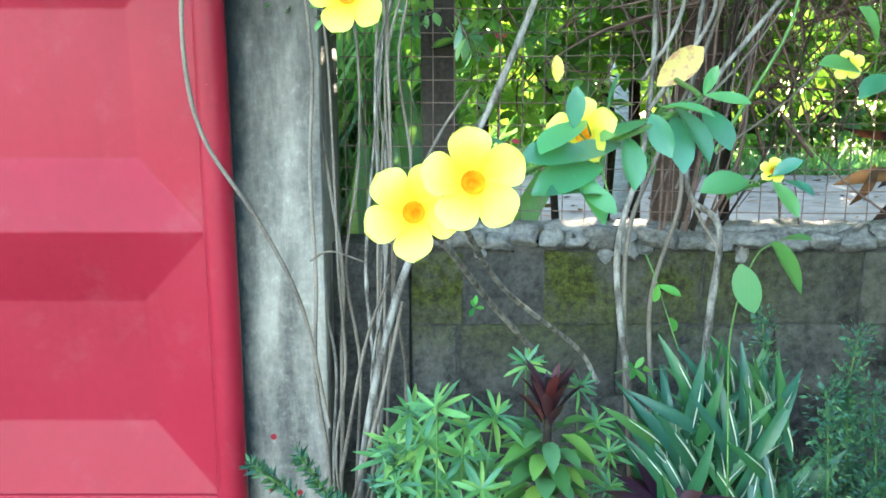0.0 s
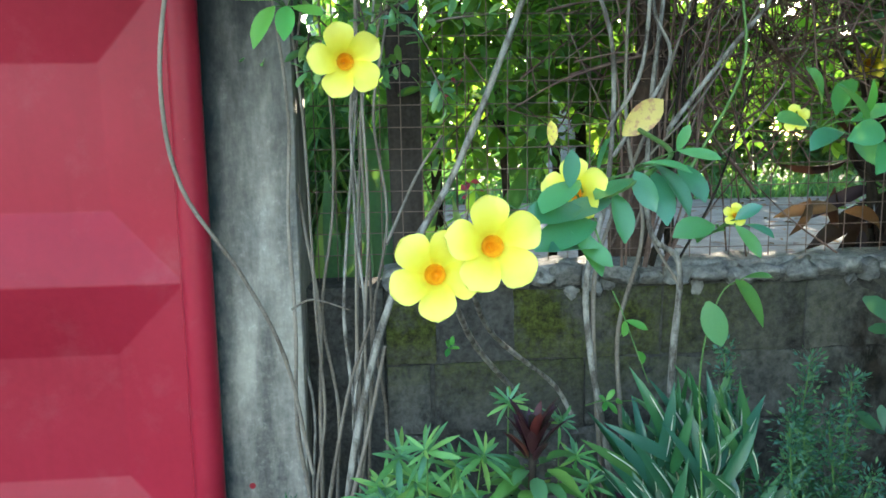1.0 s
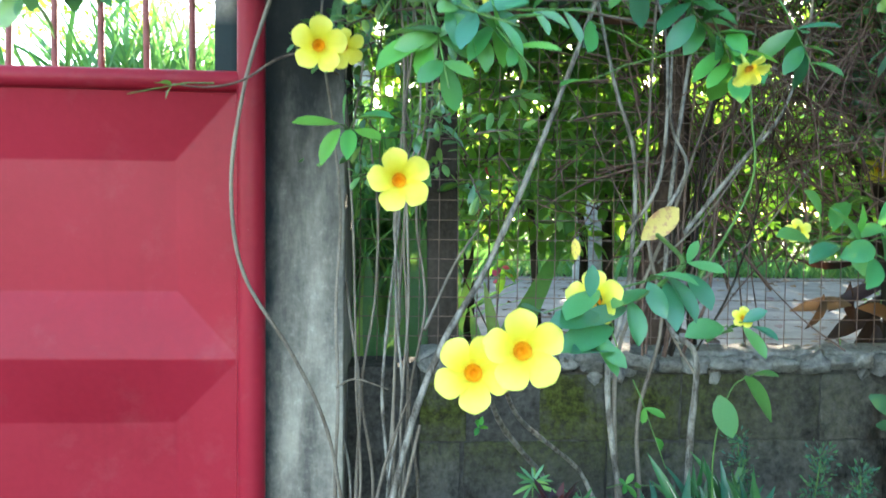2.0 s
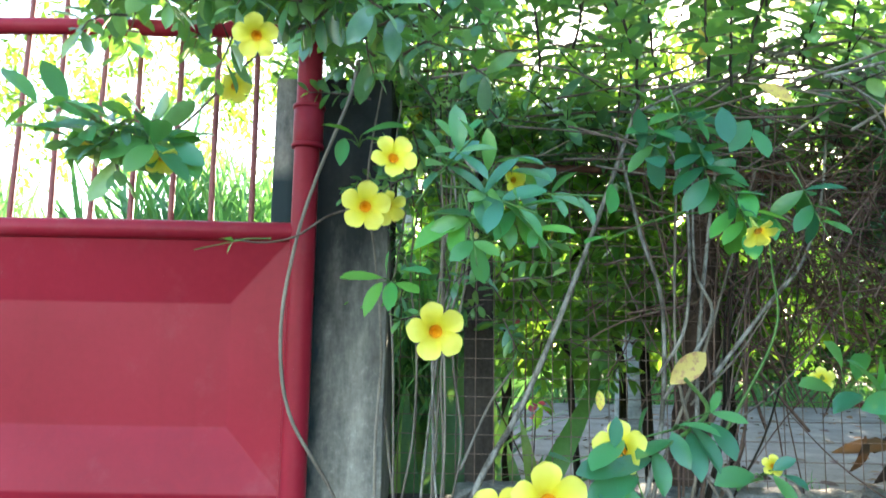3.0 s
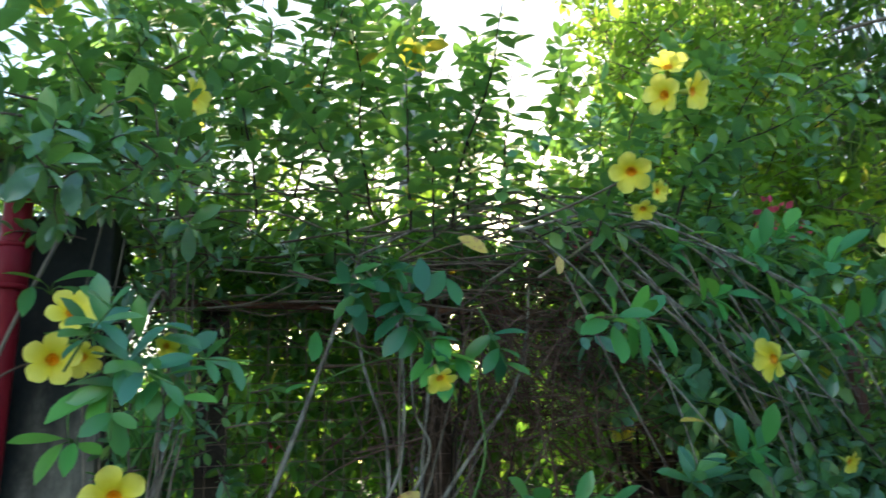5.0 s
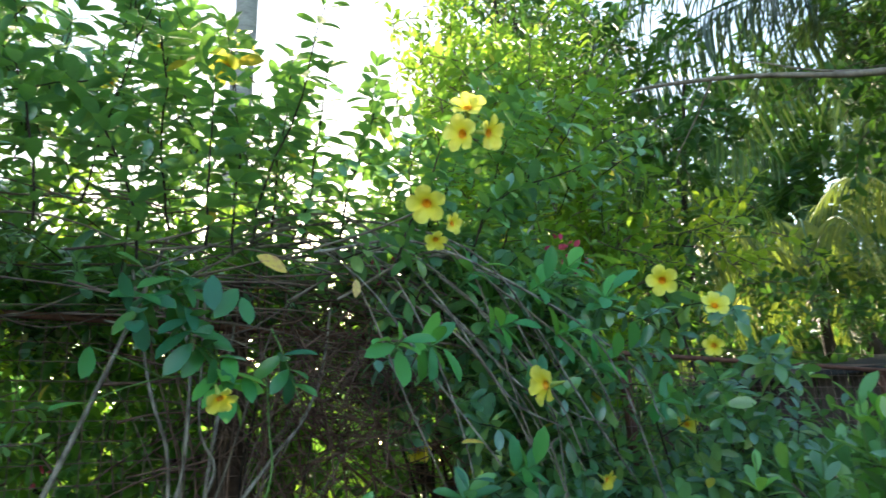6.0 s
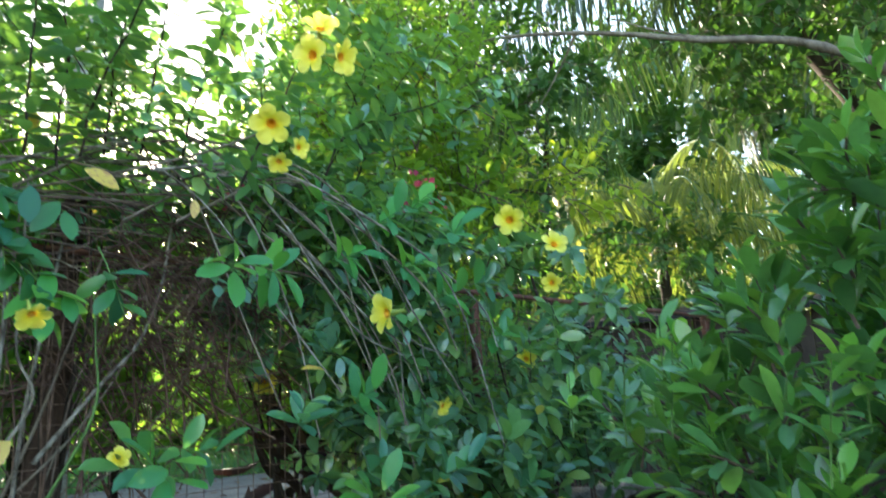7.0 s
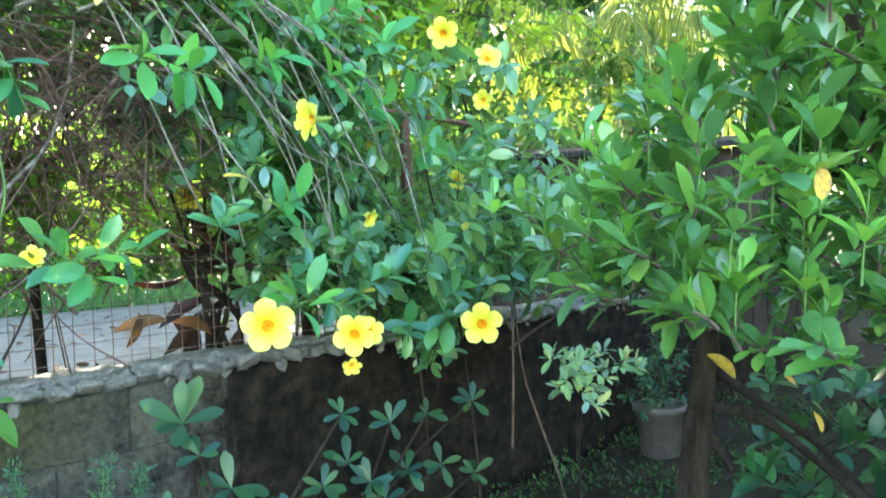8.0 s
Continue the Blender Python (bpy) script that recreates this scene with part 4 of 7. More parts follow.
def build_middle_vine():
    rng = np.random.default_rng(21)
    vine = thing("allamanda_vine", (0.52, 1.7, GZ), "sprawling allamanda vine in flower climbing over the fence", "vine", "allamanda vines")
    lines = (
        ([(0.53, 1.66, GZ), (0.48, 1.70, 0.36), (0.43, 1.70, 0.65), (0.42, 1.70, 0.84), (0.47, 1.70, 1.06), (0.48, 1.70, 1.39), (0.42, 1.70, 1.6), (0.36, 1.75, 1.95)], 0.014, 0.007, BARK_PALE),
        ([(0.50, 1.68, GZ), (0.46, 1.71, 0.4), (0.44, 1.71, 0.8), (0.50, 1.74, 1.0), (0.62, 1.74, 1.3), (0.78, 1.75, 1.8)], 0.011, 0.006, BARK),
        ([(0.55, 1.68, GZ), (0.52, 1.72, 0.46), (0.51, 1.72, 0.70), (0.57, 1.72, 0.96), (0.52, 1.72, 1.26), (0.55, 1.75, 1.9)], 0.010, 0.006, BARK),
        ([(0.63, 1.66, GZ), (0.63, 1.68, 0.3), (0.64, 1.68, 0.64), (0.65, 1.68, 0.87), (0.57, 1.68, 0.97), (0.58, 1.7, 1.3), (0.66, 1.75, 1.8)], 0.015, 0.008, BARK_PALE),
        ([(0.65, 1.68, 0.82), (0.60, 1.72, 0.92), (0.57, 1.72, 1.02)], 0.006, 0.005, BARK),
        ([(0.45, 1.60, 1.14), (0.58, 1.60, 1.35), (0.54, 1.60, 1.48), (0.54, 1.60, 1.71), (0.54, 1.60, 1.95)], 0.007, 0.004, BARK_PALE),
        ([(0.60, 1.65, 1.20), (0.75, 1.65, 1.39), (0.85, 1.65, 1.51), (0.91, 1.65, 1.68), (0.94, 1.65, 1.9)], 0.009, 0.006, BARK_PALE),
        ([(0.58, 1.55, 1.05), (0.70, 1.50, 1.31), (0.70, 1.50, 1.48), (0.69, 1.50, 1.62)], 0.006, 0.003, GREEN_STEM),
        ([(0.42, 1.55, 1.2), (0.48, 1.50, 1.34), (0.49, 1.50, 1.62), (0.45, 1.50, 1.78), (0.36, 1.55, 1.9)], 0.007, 0.004, BARK_PALE),
        ([(0.37, 1.65, 0.50), (0.31, 1.60, 0.60), (0.12, 1.30, 0.80), (0.03, 0.95, 0.97), (0.03, 0.83, 1.02)], 0.0085, 0.006, BARK_PALE),
        ([(0.24, 1.68, 0.55), (0.10, 1.40, 0.75), (0.01, 1.00, 0.93), (-0.03, 0.86, 0.99)], 0.010, 0.006, BARK_PALE),
        ([(0.66, 1.60, 2.02), (0.96, 1.50, 1.96), (1.21, 1.40, 1.80), (1.39, 1.30, 1.52), (1.53, 1.30, 1.23)], 0.0055, 0.003, BARK_PALE),
        ([(0.9, 1.62, 2.0), (1.18, 1.5, 1.85), (1.34, 1.4, 1.62), (1.42, 1.32, 1.38), (1.43, 1.3, 1.15)], 0.0045, 0.0025, BARK),
        ([(1.0, 1.7, 1.98), (1.25, 1.55, 1.86), (1.45, 1.45, 1.62), (1.55, 1.4, 1.40), (1.62, 1.4, 1.1)], 0.007, 0.004, BARK),
        ([(1.14, 1.70, 1.96), (1.36, 1.60, 1.80), (1.51, 1.50, 1.64), (1.62, 1.40, 1.41), (1.72, 1.40, 1.21)], 0.005, 0.003, BARK_PALE),
        ([(0.94, 1.02, 1.95), (0.84, 1.20, 1.93), (0.67, 1.50, 1.93), (0.5, 1.6, 1.9)], 0.004, 0.007, BARK),
    )
    for k in range(15):
        x, s = 0.55 + rng.uniform(0, 0.55), rng.uniform(-0.1, 0.16)
        y = 1.50 + rng.normal(0, 0.08)
        drop = rng.uniform(0, 0.35)
        stem(vine, [(x - 0.2, y, 1.93 + rng.normal(0, 0.06)), (x + 0.12, y, 2.03 + rng.normal(0, 0.05)), (x + 0.38 + s * 0.5, y - 0.1 + rng.normal(0, 0.04), 1.88 + rng.normal(0, 0.05)), (x + 0.58 + s + rng.normal(0, 0.03), y - 0.2, 1.58 + rng.normal(0, 0.06)), (x + 0.68 + s + rng.normal(0, 0.05), y - 0.24, 1.12 + drop)], rng.uniform(0.0032, 0.0054), 0.0022, (BARK_PALE, BARK_PALE, BARK)[k % 3], 5)
    stem(vine, [(0.68, 2.11, 0.3), (0.67, 2.11, 0.9), (0.73, 2.10, 1.3), (0.74, 2.11, 1.7), (0.76, 2.10, 2.05)], 0.064, 0.042, BARK_BROWN)
    for pts, r0, r1, mat in lines:
        stem(vine, pts, r0 * 0.72, r1 * 0.6, mat)
    # tangle of bare runners on top of the fence
    for k in range(44):
        z = 1.86 + rng.uniform(-0.14, 0.28)
        x = rng.uniform(-0.4, 1.25)
        ln = rng.uniform(0.5, 1.1)
        y = rng.uniform(1.46, 1.95)
        stem(vine, [(x, y, z), (x + ln * 0.35, y + rng.normal(0, 0.04), z + rng.normal(0, 0.03)), (x + ln * 0.7, y + rng.normal(0, 0.05), z + rng.normal(-0.02, 0.05)), (x + ln, y + rng.normal(0, 0.06), z + rng.normal(-0.06, 0.09))], rng.uniform(0.0022, 0.0042), 0.0018, (BARK, TWIG, TWIG)[k % 3], 4)
    for k in range(11):
        x = 0.54 + 0.028 * k + rng.normal(0, 0.03)
        y = rng.uniform(1.82, 1.88)
        lean = (x - 0.66) * 0.9
        stem(vine, [(0.62 + (x - 0.66) * 0.5, y, 0.84), (x - lean * 0.15, y, 1.08 + rng.normal(0, 0.04)), (x + lean * 0.2 + rng.normal(0, 0.015), y, 1.38), (x + lean * 0.6 + rng.normal(0, 0.025), y + rng.normal(0, 0.02), 1.66), (x + lean * 1.2 + rng.normal(0, 0.05), y, 1.92 + rng.normal(0, 0.06))], rng.uniform(0.0025, 0.006), 0.0022, (DEAD_TWIG, BARK_DARK, DEAD_TWIG)[k % 3], 4)
    for k in range(7):
        x = 0.62 + rng.normal(0, 0.09)
        dx = rng.normal(0.18, 0.28)
        y = rng.uniform(1.66, 1.95)
        stem(vine, [(x, y, 0.86 + rng.uniform(0, 0.3)), (x + dx * 0.4, y, 1.3 + rng.normal(0, 0.05)), (x + dx * 0.8 + rng.normal(0, 0.03), y, 1.6), (x + dx * 1.3, y + rng.normal(0, 0.06), 1.95)], rng.uniform(0.002, 0.004), 0.0018, (BARK, TWIG, TWIG)[k % 3], 4)

    # brown knot of dead twigs
    runs = []
    for _ in range(300):
        c = np.array((1.06 + rng.normal(0, 0.2), 1.70 + rng.normal(0, 0.10), 1.66 + rng.normal(0, 0.15)))
        d = unit(rng.normal(0, 1, 3) * (1, 0.5, 0.8)) * rng.uniform(0.08, 0.26)
        runs.append((smooth_path([c - d, c + rng.normal(0, 0.025, 3), c + d], 3), rng.uniform(0.0012, 0.003), 0.001))
    old = []
    for _ in range(190):
        c = np.array((1.0 + rng.normal(0, 0.32), rng.uniform(1.85, 2.25), 1.50 + rng.normal(0, 0.2)))
        d = unit(rng.normal(0, 1, 3) * (0.8, 0.5, 1.0)) * rng.uniform(0.10, 0.32)
        old.append((smooth_path([c - d, c + rng.normal(0, 0.03, 3), c + d], 3), rng.uniform(0.002, 0.006), 0.0015))
    place("brushwood", tubes("brushwood", old, 4), DEAD_TWIG, vine, kind="stuff", label="dark mass of old bare twigs")
    place("brushwood", tubes("brushwood", runs, 4), DEAD_TWIG, vine, kind="stuff", label="tangle of dry brown twigs")
    lv = Leaves(22)
    made = 0
    while made < 570:
        x, y, z = rng.uniform(-0.7, 2.1), rng.uniform(1.4, 2.5), 1.84 + 1.2 * rng.random() ** 1.5
        top = crown_top(x)
        gap = noise.noise(Vector((x * 2.6, y * 2.6, z * 2.6)))
        if z > top - rng.exponential(0.25) or gap < -0.14 or (z < 2.08 and y < 1.75 and rng.random() < 0.6) or (x < -0.2 and z < 2.0):
            continue
        front = y < 1.75
        lv.twig((x, y, z), rng.normal(0, 0.4, 3) + (0, -0.25, 0.8), rng.uniform(0.12, 0.30), 0.044, 4, 0.085 if front else 0.074, 0.3, 1.0, 0.0026, 0.1, 0.3, 0.12)
        made += 1
    for _ in range(30):
        p = (rng.uniform(-0.3, 0.5), rng.uniform(1.88, 2.3), rng.uniform(1.78, 2.2))
        lv.twig(p, rng.normal(0, 0.7, 3) + (0, -0.3, 0.3), rng.uniform(0.1, 0.22), 0.04, 3, 0.068, 0.3, 1.0, 0.0026, 0.1, 0.3, 0.3)
    lit = Leaves(23)
    for _ in range(190):
        p = (rng.uniform(-0.1, 1.7), rng.uniform(2.05, 2.4), 1.2 + 0.8 * rng.random() ** 0.6)
        if abs(p[0] - 0.72) < 0.2 and p[1] < 2.3:
            continue
        lit.twig(p, rng.normal(0, 0.8, 3) + (0, -0.3, 0.1), rng.uniform(0.08, 0.2), 0.035, 3, 0.07)
    for _ in range(310):
        p = (rng.uniform(-0.45, 1.3), rng.uniform(2.15, 2.8), rng.uniform(1.75, 2.25))
        lit.twig(p, rng.normal(0, 0.8, 3) + (0, -0.3, 0.1), rng.uniform(0.1, 0.22), 0.035, 3, 0.068)
    lit.build(vine, OVAL, LEAF_HEDGE, "foliage", TWIG, "yellow-green backlit leaves behind the wire")
    # long upright shoots
    for x, y, z, dx in ((0.33, 1.35, 1.86, 0.10), (0.48, 1.30, 1.9, 0.12), (0.62, 1.4, 1.95, 0.2), (0.78, 1.45, 2.0, 0.05), (1.3, 1.4, 1.95, 0.3), (0.1, 1.4, 1.95, -0.05), (0.42, 1.5, 2.0, -0.05), (0.56, 1.36, 1.9, 0.02), (0.7, 1.5, 2.0, 0.15), (0.9, 1.5, 1.95, 0.1), (0.2, 1.5, 2.05, 0.1), (1.0, 1.3, 1.9, 0.35), (-0.2, 1.45, 2.1, -0.1), (1.5, 1.5, 2.0, 0.1)):
        lv.twig((x, y, z), (dx, -0.1, 1), rng.uniform(0.45, 0.75), 0.05, 4, 0.085, 0.1, 1.1, 0.004, 0.05, 0.25, 0.12)
    lv.build(vine, ROUNDED, LEAF, "foliage", BARK_DARK)

    for at, way, n, size, key in (
        ((0.08, 1.80, 0.645), (0.0, -0.6, 0.2), 4, 0.035, "young"), ((0.46, 1.66, 0.53), (0.2, -0.6, 0.2), 5, 0.04, "young"), ((0.50, 1.64, 0.74), (0.2, -0.4, -0.8), 4, 0.05, "young"),
        ((0.82, 1.2, 1.22), (0.5, -0.3, -0.1), 9, 0.09, "vine"), ((0.66, 1.24, 1.62), (0.2, -0.3, -0.8), 8, 0.085, "old"),
        ((0.44, 1.25, 1.70), (0.1, -0.3, -0.9), 10, 0.10, "old"), ((0.52, 1.25, 1.58), (0.2, -0.3, -0.9), 10, 0.095, "young"), ((0.40, 1.27, 1.80), (0.1, -0.3, -0.8), 9, 0.10, "old"), ((0.35, 1.26, 1.75), (-0.3, -0.3, -0.6), 8, 0.095, "old"), ((0.48, 1.27, 1.64), (0.4, -0.3, -0.5), 8, 0.09, "old"),
        ((1.02, 1.22, 1.66), (0.4, -0.4, -0.2), 9, 0.095, "young"), ((1.30, 1.3, 1.72), (0.3, -0.5, 0.1), 9, 0.095, "young"), ((1.42, 1.3, 1.55), (0.2, -0.5, 0.1), 9, 0.095, "vine"), ((1.25, 1.35, 1.88), (0.2, -0.5, 0.3), 9, 0.09, "young"), ((1.5, 1.25, 1.7), (0.2, -0.5, 0.1), 9, 0.095, "young"),
        ((1.66, 1.28, 1.62), (0.2, -0.5, 0.1), 9, 0.10, "young"), ((1.74, 1.3, 1.82), (-0.1, -0.5, 0.3), 9, 0.10, "young"), ((1.6, 1.32, 1.92), (0.1, -0.5, 0.2), 9, 0.10, "young"), ((1.84, 1.3, 1.68), (0.3, -0.5, 0.0), 9, 0.10, "vine"), ((1.44, 1.28, 1.84), (0.2, -0.5, 0.2), 9, 0.095, "young"), ((1.9, 1.3, 1.5), (0.1, -0.5, 0.1), 9, 0.10, "young"),
        ((1.30, 1.17, 1.12), (0.4, -0.3, 0.4), 8, 0.085, "vine"), ((1.28, 1.2, 1.31), (0.2, -0.5, 0.2), 9, 0.09, "young"), ((1.4, 1.15, 1.05), (0.2, -0.5, -0.2), 8, 0.085, "vine"), ((1.5, 1.1, 1.1), (0.2, -0.5, 0.2), 8, 0.085, "vine"),
        ((1.78, 1.1, 1.03), (0.2, -0.4, 0.2), 9, 0.09, "vine"), ((1.68, 1.15, 0.96), (-0.4, -0.4, -0.3), 7, 0.085, "vine"), ((1.06, 1.1, 1.26), (-0.1, -0.4, 0.3), 8, 0.085, "vine"),
    ):
        sprig(vine, at, way, n, size, rng, 0.09, key)
    shoot_leaves(vine, ((0.24, 0.98, 1.08, 0.10, 0.88, 1.06), (0.22, 0.95, 1.01, 0.11, 0.88, 1.04), (0.17, 0.95, 1.05, 0.21, 0.90, 0.99), (0.25, 1.00, 1.09, 0.26, 0.95, 1.03), (0.28, 1.00, 1.11, 0.19, 0.92, 1.09), (0.17, 0.95, 1.10, 0.17, 0.93, 1.15), (0.19, 0.97, 1.11, 0.12, 0.90, 1.08), (0.22, 0.98, 1.11, 0.22, 0.95, 1.17), (0.21, 0.95, 1.05, 0.11, 0.90, 1.03), (0.17, 0.93, 1.03, 0.22, 0.90, 1.00), (0.19, 0.95, 1.07, 0.10, 0.90, 1.07)), "vine", 1.15, 7)
    shoot_leaves(vine, ((0.29, 1.02, 1.12, 0.30, 0.97, 1.07), (0.33, 1.05, 1.12, 0.33, 0.98, 1.05), (0.33, 1.05, 1.13, 0.37, 0.98, 1.07), (0.31, 1.05, 1.13, 0.37, 1.00, 1.13), (0.39, 1.10, 1.15, 0.44, 1.05, 1.14), (0.39, 1.10, 1.13, 0.41, 1.03, 1.08), (0.39, 1.10, 1.15, 0.40, 1.08, 1.19), (0.10, 0.98, 1.07, 0.06, 0.95, 1.09)), "vine", 1.1, 8)
    stem(vine, [(0.05, 0.93, 1.02), (0.15, 0.96, 1.06), (0.25, 0.99, 1.09), (0.33, 1.05, 1.12), (0.42, 1.2, 1.15), (0.47, 1.5, 1.2)], 0.003, 0.005, GREEN_STEM)
    shoot_leaves(vine, ((0.53, 1.25, 1.01, 0.44, 1.20, 1.01), (0.57, 1.25, 1.01, 0.60, 1.20, 0.96), (0.55, 1.25, 1.00, 0.48, 1.22, 1.00), (0.59, 1.25, 1.01, 0.62, 1.20, 1.00), (0.57, 1.25, 1.02, 0.60, 1.22, 1.05)), "vine", 1.2, 9)
    shoot_leaves(vine, ((0.69, 1.22, 1.19, 0.57, 1.14, 1.22), (0.74, 1.22, 1.21, 0.73, 1.17, 1.28), (0.71, 1.22, 1.23, 0.67, 1.17, 1.29), (0.75, 1.22, 1.18, 0.61, 1.12, 1.16), (0.77, 1.22, 1.20, 0.78, 1.14, 1.22), (0.78, 1.22, 1.17, 0.77, 1.14, 1.13)), "vine", 1.15, 10)
    shoot_leaves(vine, ((0.31, 1.25, 1.71, 0.29, 1.20, 1.79), (0.32, 1.25, 1.75, 0.37, 1.20, 1.73), (0.41, 1.25, 1.81, 0.45, 1.20, 1.72), (0.43, 1.25, 1.73, 0.45, 1.20, 1.67), (0.34, 1.25, 1.81, 0.28, 1.20, 1.84), (0.49, 1.25, 1.81, 0.48, 1.18, 1.69), (0.55, 1.25, 1.78, 0.49, 1.20, 1.70), (0.56, 1.25, 1.76, 0.57, 1.20, 1.69)), "old", 1.0, 11)
    shoot_leaves(vine, ((0.24, 1.25, 1.51, 0.17, 1.20, 1.50), (0.53, 1.25, 1.62, 0.53, 1.20, 1.56), (0.57, 1.25, 1.57, 0.58, 1.20, 1.51), (0.24, 1.25, 1.63, 0.23, 1.20, 1.56)), "young", 1.2, 12)
    shoot_leaves(vine, ((0.83, 0.97, 1.60, 0.71, 0.90, 1.56), (0.82, 0.97, 1.61, 0.76, 0.93, 1.61), (0.84, 0.97, 1.61, 0.84, 0.95, 1.65), (0.85, 0.97, 1.61, 0.89, 0.90, 1.61), (0.84, 0.97, 1.59, 0.82, 0.90, 1.50), (0.84, 0.97, 1.60, 0.85, 0.88, 1.58)), "young", 0.95, 13)
    shoot_leaves(vine, ((0.76, 1.12, 1.18, 0.59, 1.00, 1.16), (0.73, 1.12, 1.19, 0.66, 1.08, 1.27), (0.72, 1.12, 1.20, 0.72, 1.08, 1.26), (0.77, 1.12, 1.20, 0.81, 1.04, 1.20), (0.76, 1.12, 1.16, 0.71, 1.04, 1.12), (0.78, 1.12, 1.16, 0.81, 1.03, 1.15)), "young", 1.0, 14)
    shoot_leaves(vine, ((1.18, 1.00, 1.07, 1.07, 0.95, 1.11), (1.19, 1.00, 1.07, 1.15, 0.96, 1.15), (1.22, 1.00, 1.06, 1.26, 0.95, 1.08), (1.21, 1.00, 1.05, 1.22, 0.94, 1.00), (1.24, 1.02, 1.09, 1.27, 0.98, 1.20), (1.26, 1.02, 1.07, 1.31, 0.97, 1.10), (1.19, 1.00, 1.09, 1.10, 0.96, 1.13)), "young", 1.0, 15)
    shoot_leaves(vine, ((1.64, 0.95, 1.00, 1.50, 0.90, 0.98), (1.63, 0.95, 1.01, 1.59, 0.92, 1.06), (1.67, 0.95, 1.00, 1.70, 0.92, 1.03), (1.65, 0.95, 0.98, 1.59, 0.90, 0.91), (1.60, 0.95, 0.97, 1.52, 0.90, 0.94), (1.69, 0.95, 0.99, 1.60, 0.90, 1.02)), "vine", 1.0, 16)
    for at, size, dx, dz, turn in (
        ((0.033, 0.765, 1.045), 0.116, 0.1, 0.0, 12), ((-0.035, 0.790, 1.010), 0.112, -0.15, 0.0, 48), ((0.185, 0.98, 1.095), 0.10, -0.4, 0.3, 10), ((0.577, 1.262, 1.028), 0.048, 0.0, 0.3, 0),
        ((0.925, 0.963, 1.944), 0.10, 0.0, -0.25, 10), ((0.955, 0.98, 1.86), 0.06, 0.3, -0.7, 0), ((1.05, 1.05, 1.94), 0.06, 0.8, 0.2, 0),
        ((-0.045, 1.238, 2.197), 0.10, 1.5, 0.3, 0), ((-0.45, 1.4, 2.535), 0.10, 0.5, -0.9, 0), ((0.42, 1.8, 2.80), 0.10, -0.8, 0.2, 30), ((0.25, 1.75, 2.55), 0.09, -0.9, 0.4, 0), ((0.69, 1.85, 2.86), 0.12, 1.0, 0.5, 0),
        ((1.056, 0.95, 2.235), 0.10, 0.2, 0.9, 0), ((1.02, 0.94, 2.14), 0.10, -0.9, 0.1, 0), ((1.125, 0.95, 2.165), 0.10, 0.9, 0.2, 20), ((0.475, 1.045, 1.49), 0.07, 0.6, -1.0, 10),
        ((1.50, 2.20, 1.42), 0.11, 0, -0.2, 0),
        ((1.0, 0.81, 1.05), 0.112, 0.3, 0.0, 12), ((1.29, 0.91, 0.99), 0.105, 0.1, -0.1, 40), ((1.355, 0.93, 0.99), 0.075, 0.5, 0.1, 0), ((1.28, 0.91, 0.915), 0.05, 0.3, -0.6, 0), ((1.59, 0.77, 0.99), 0.11, 0.2, 0.0, 5),
        ((0.39, 1.7, 2.70), 0.09, -0.4, 0.5, 0), ((0.55, 1.5, 2.53), 0.12, -0.9, -0.3, 0)):
        flower(vine, at, toward(at, dx, dz), size, turn)
    flower(vine, (1.28, 1.05, 1.525), (-1.0, 0.05, -0.1), 0.11, 20, "yellow trumpet flower turned sideways")
    flower(vine, (0.71, 1.3, 1.21), (0.4, 0.8, -0.2), 0.055, 0, "yellow trumpet flower half hidden by leaves")
    # yellowed and fallen leaves caught in the vine
    me = leaf_data("yellow", leaf_shape(0.5, 6, 0.3, 0.1), yellow_leaf_material())
    for at, way, up, size in (((0.43, 1.48, 1.185), (0.6, 0, 0.5), (0.2, -1, 0.3), 0.12), ((0.843, 1.22, 1.77), (0.1, 0, 1), (0, -1, 0), 0.05), ((1.16, 1.27, 1.40), (1, 0, 0.05), (0, -0.4, 1), 0.075), ((0.15, 0.97, 1.16), (0, 0, 1), (0.2, -1, 0), 0.035),
                              ((0.62, 1.35, 1.9), (0.9, -0.1, -0.4), (0, -1, 0.4), 0.09), ((0.5, 1.4, 1.98), (0.1, 0, 1), (0.7, -1, 0), 0.09)):
        place("yellow_leaf", me, None, vine, basis(at, way, up, size), "yellowing leaf with brown patches")


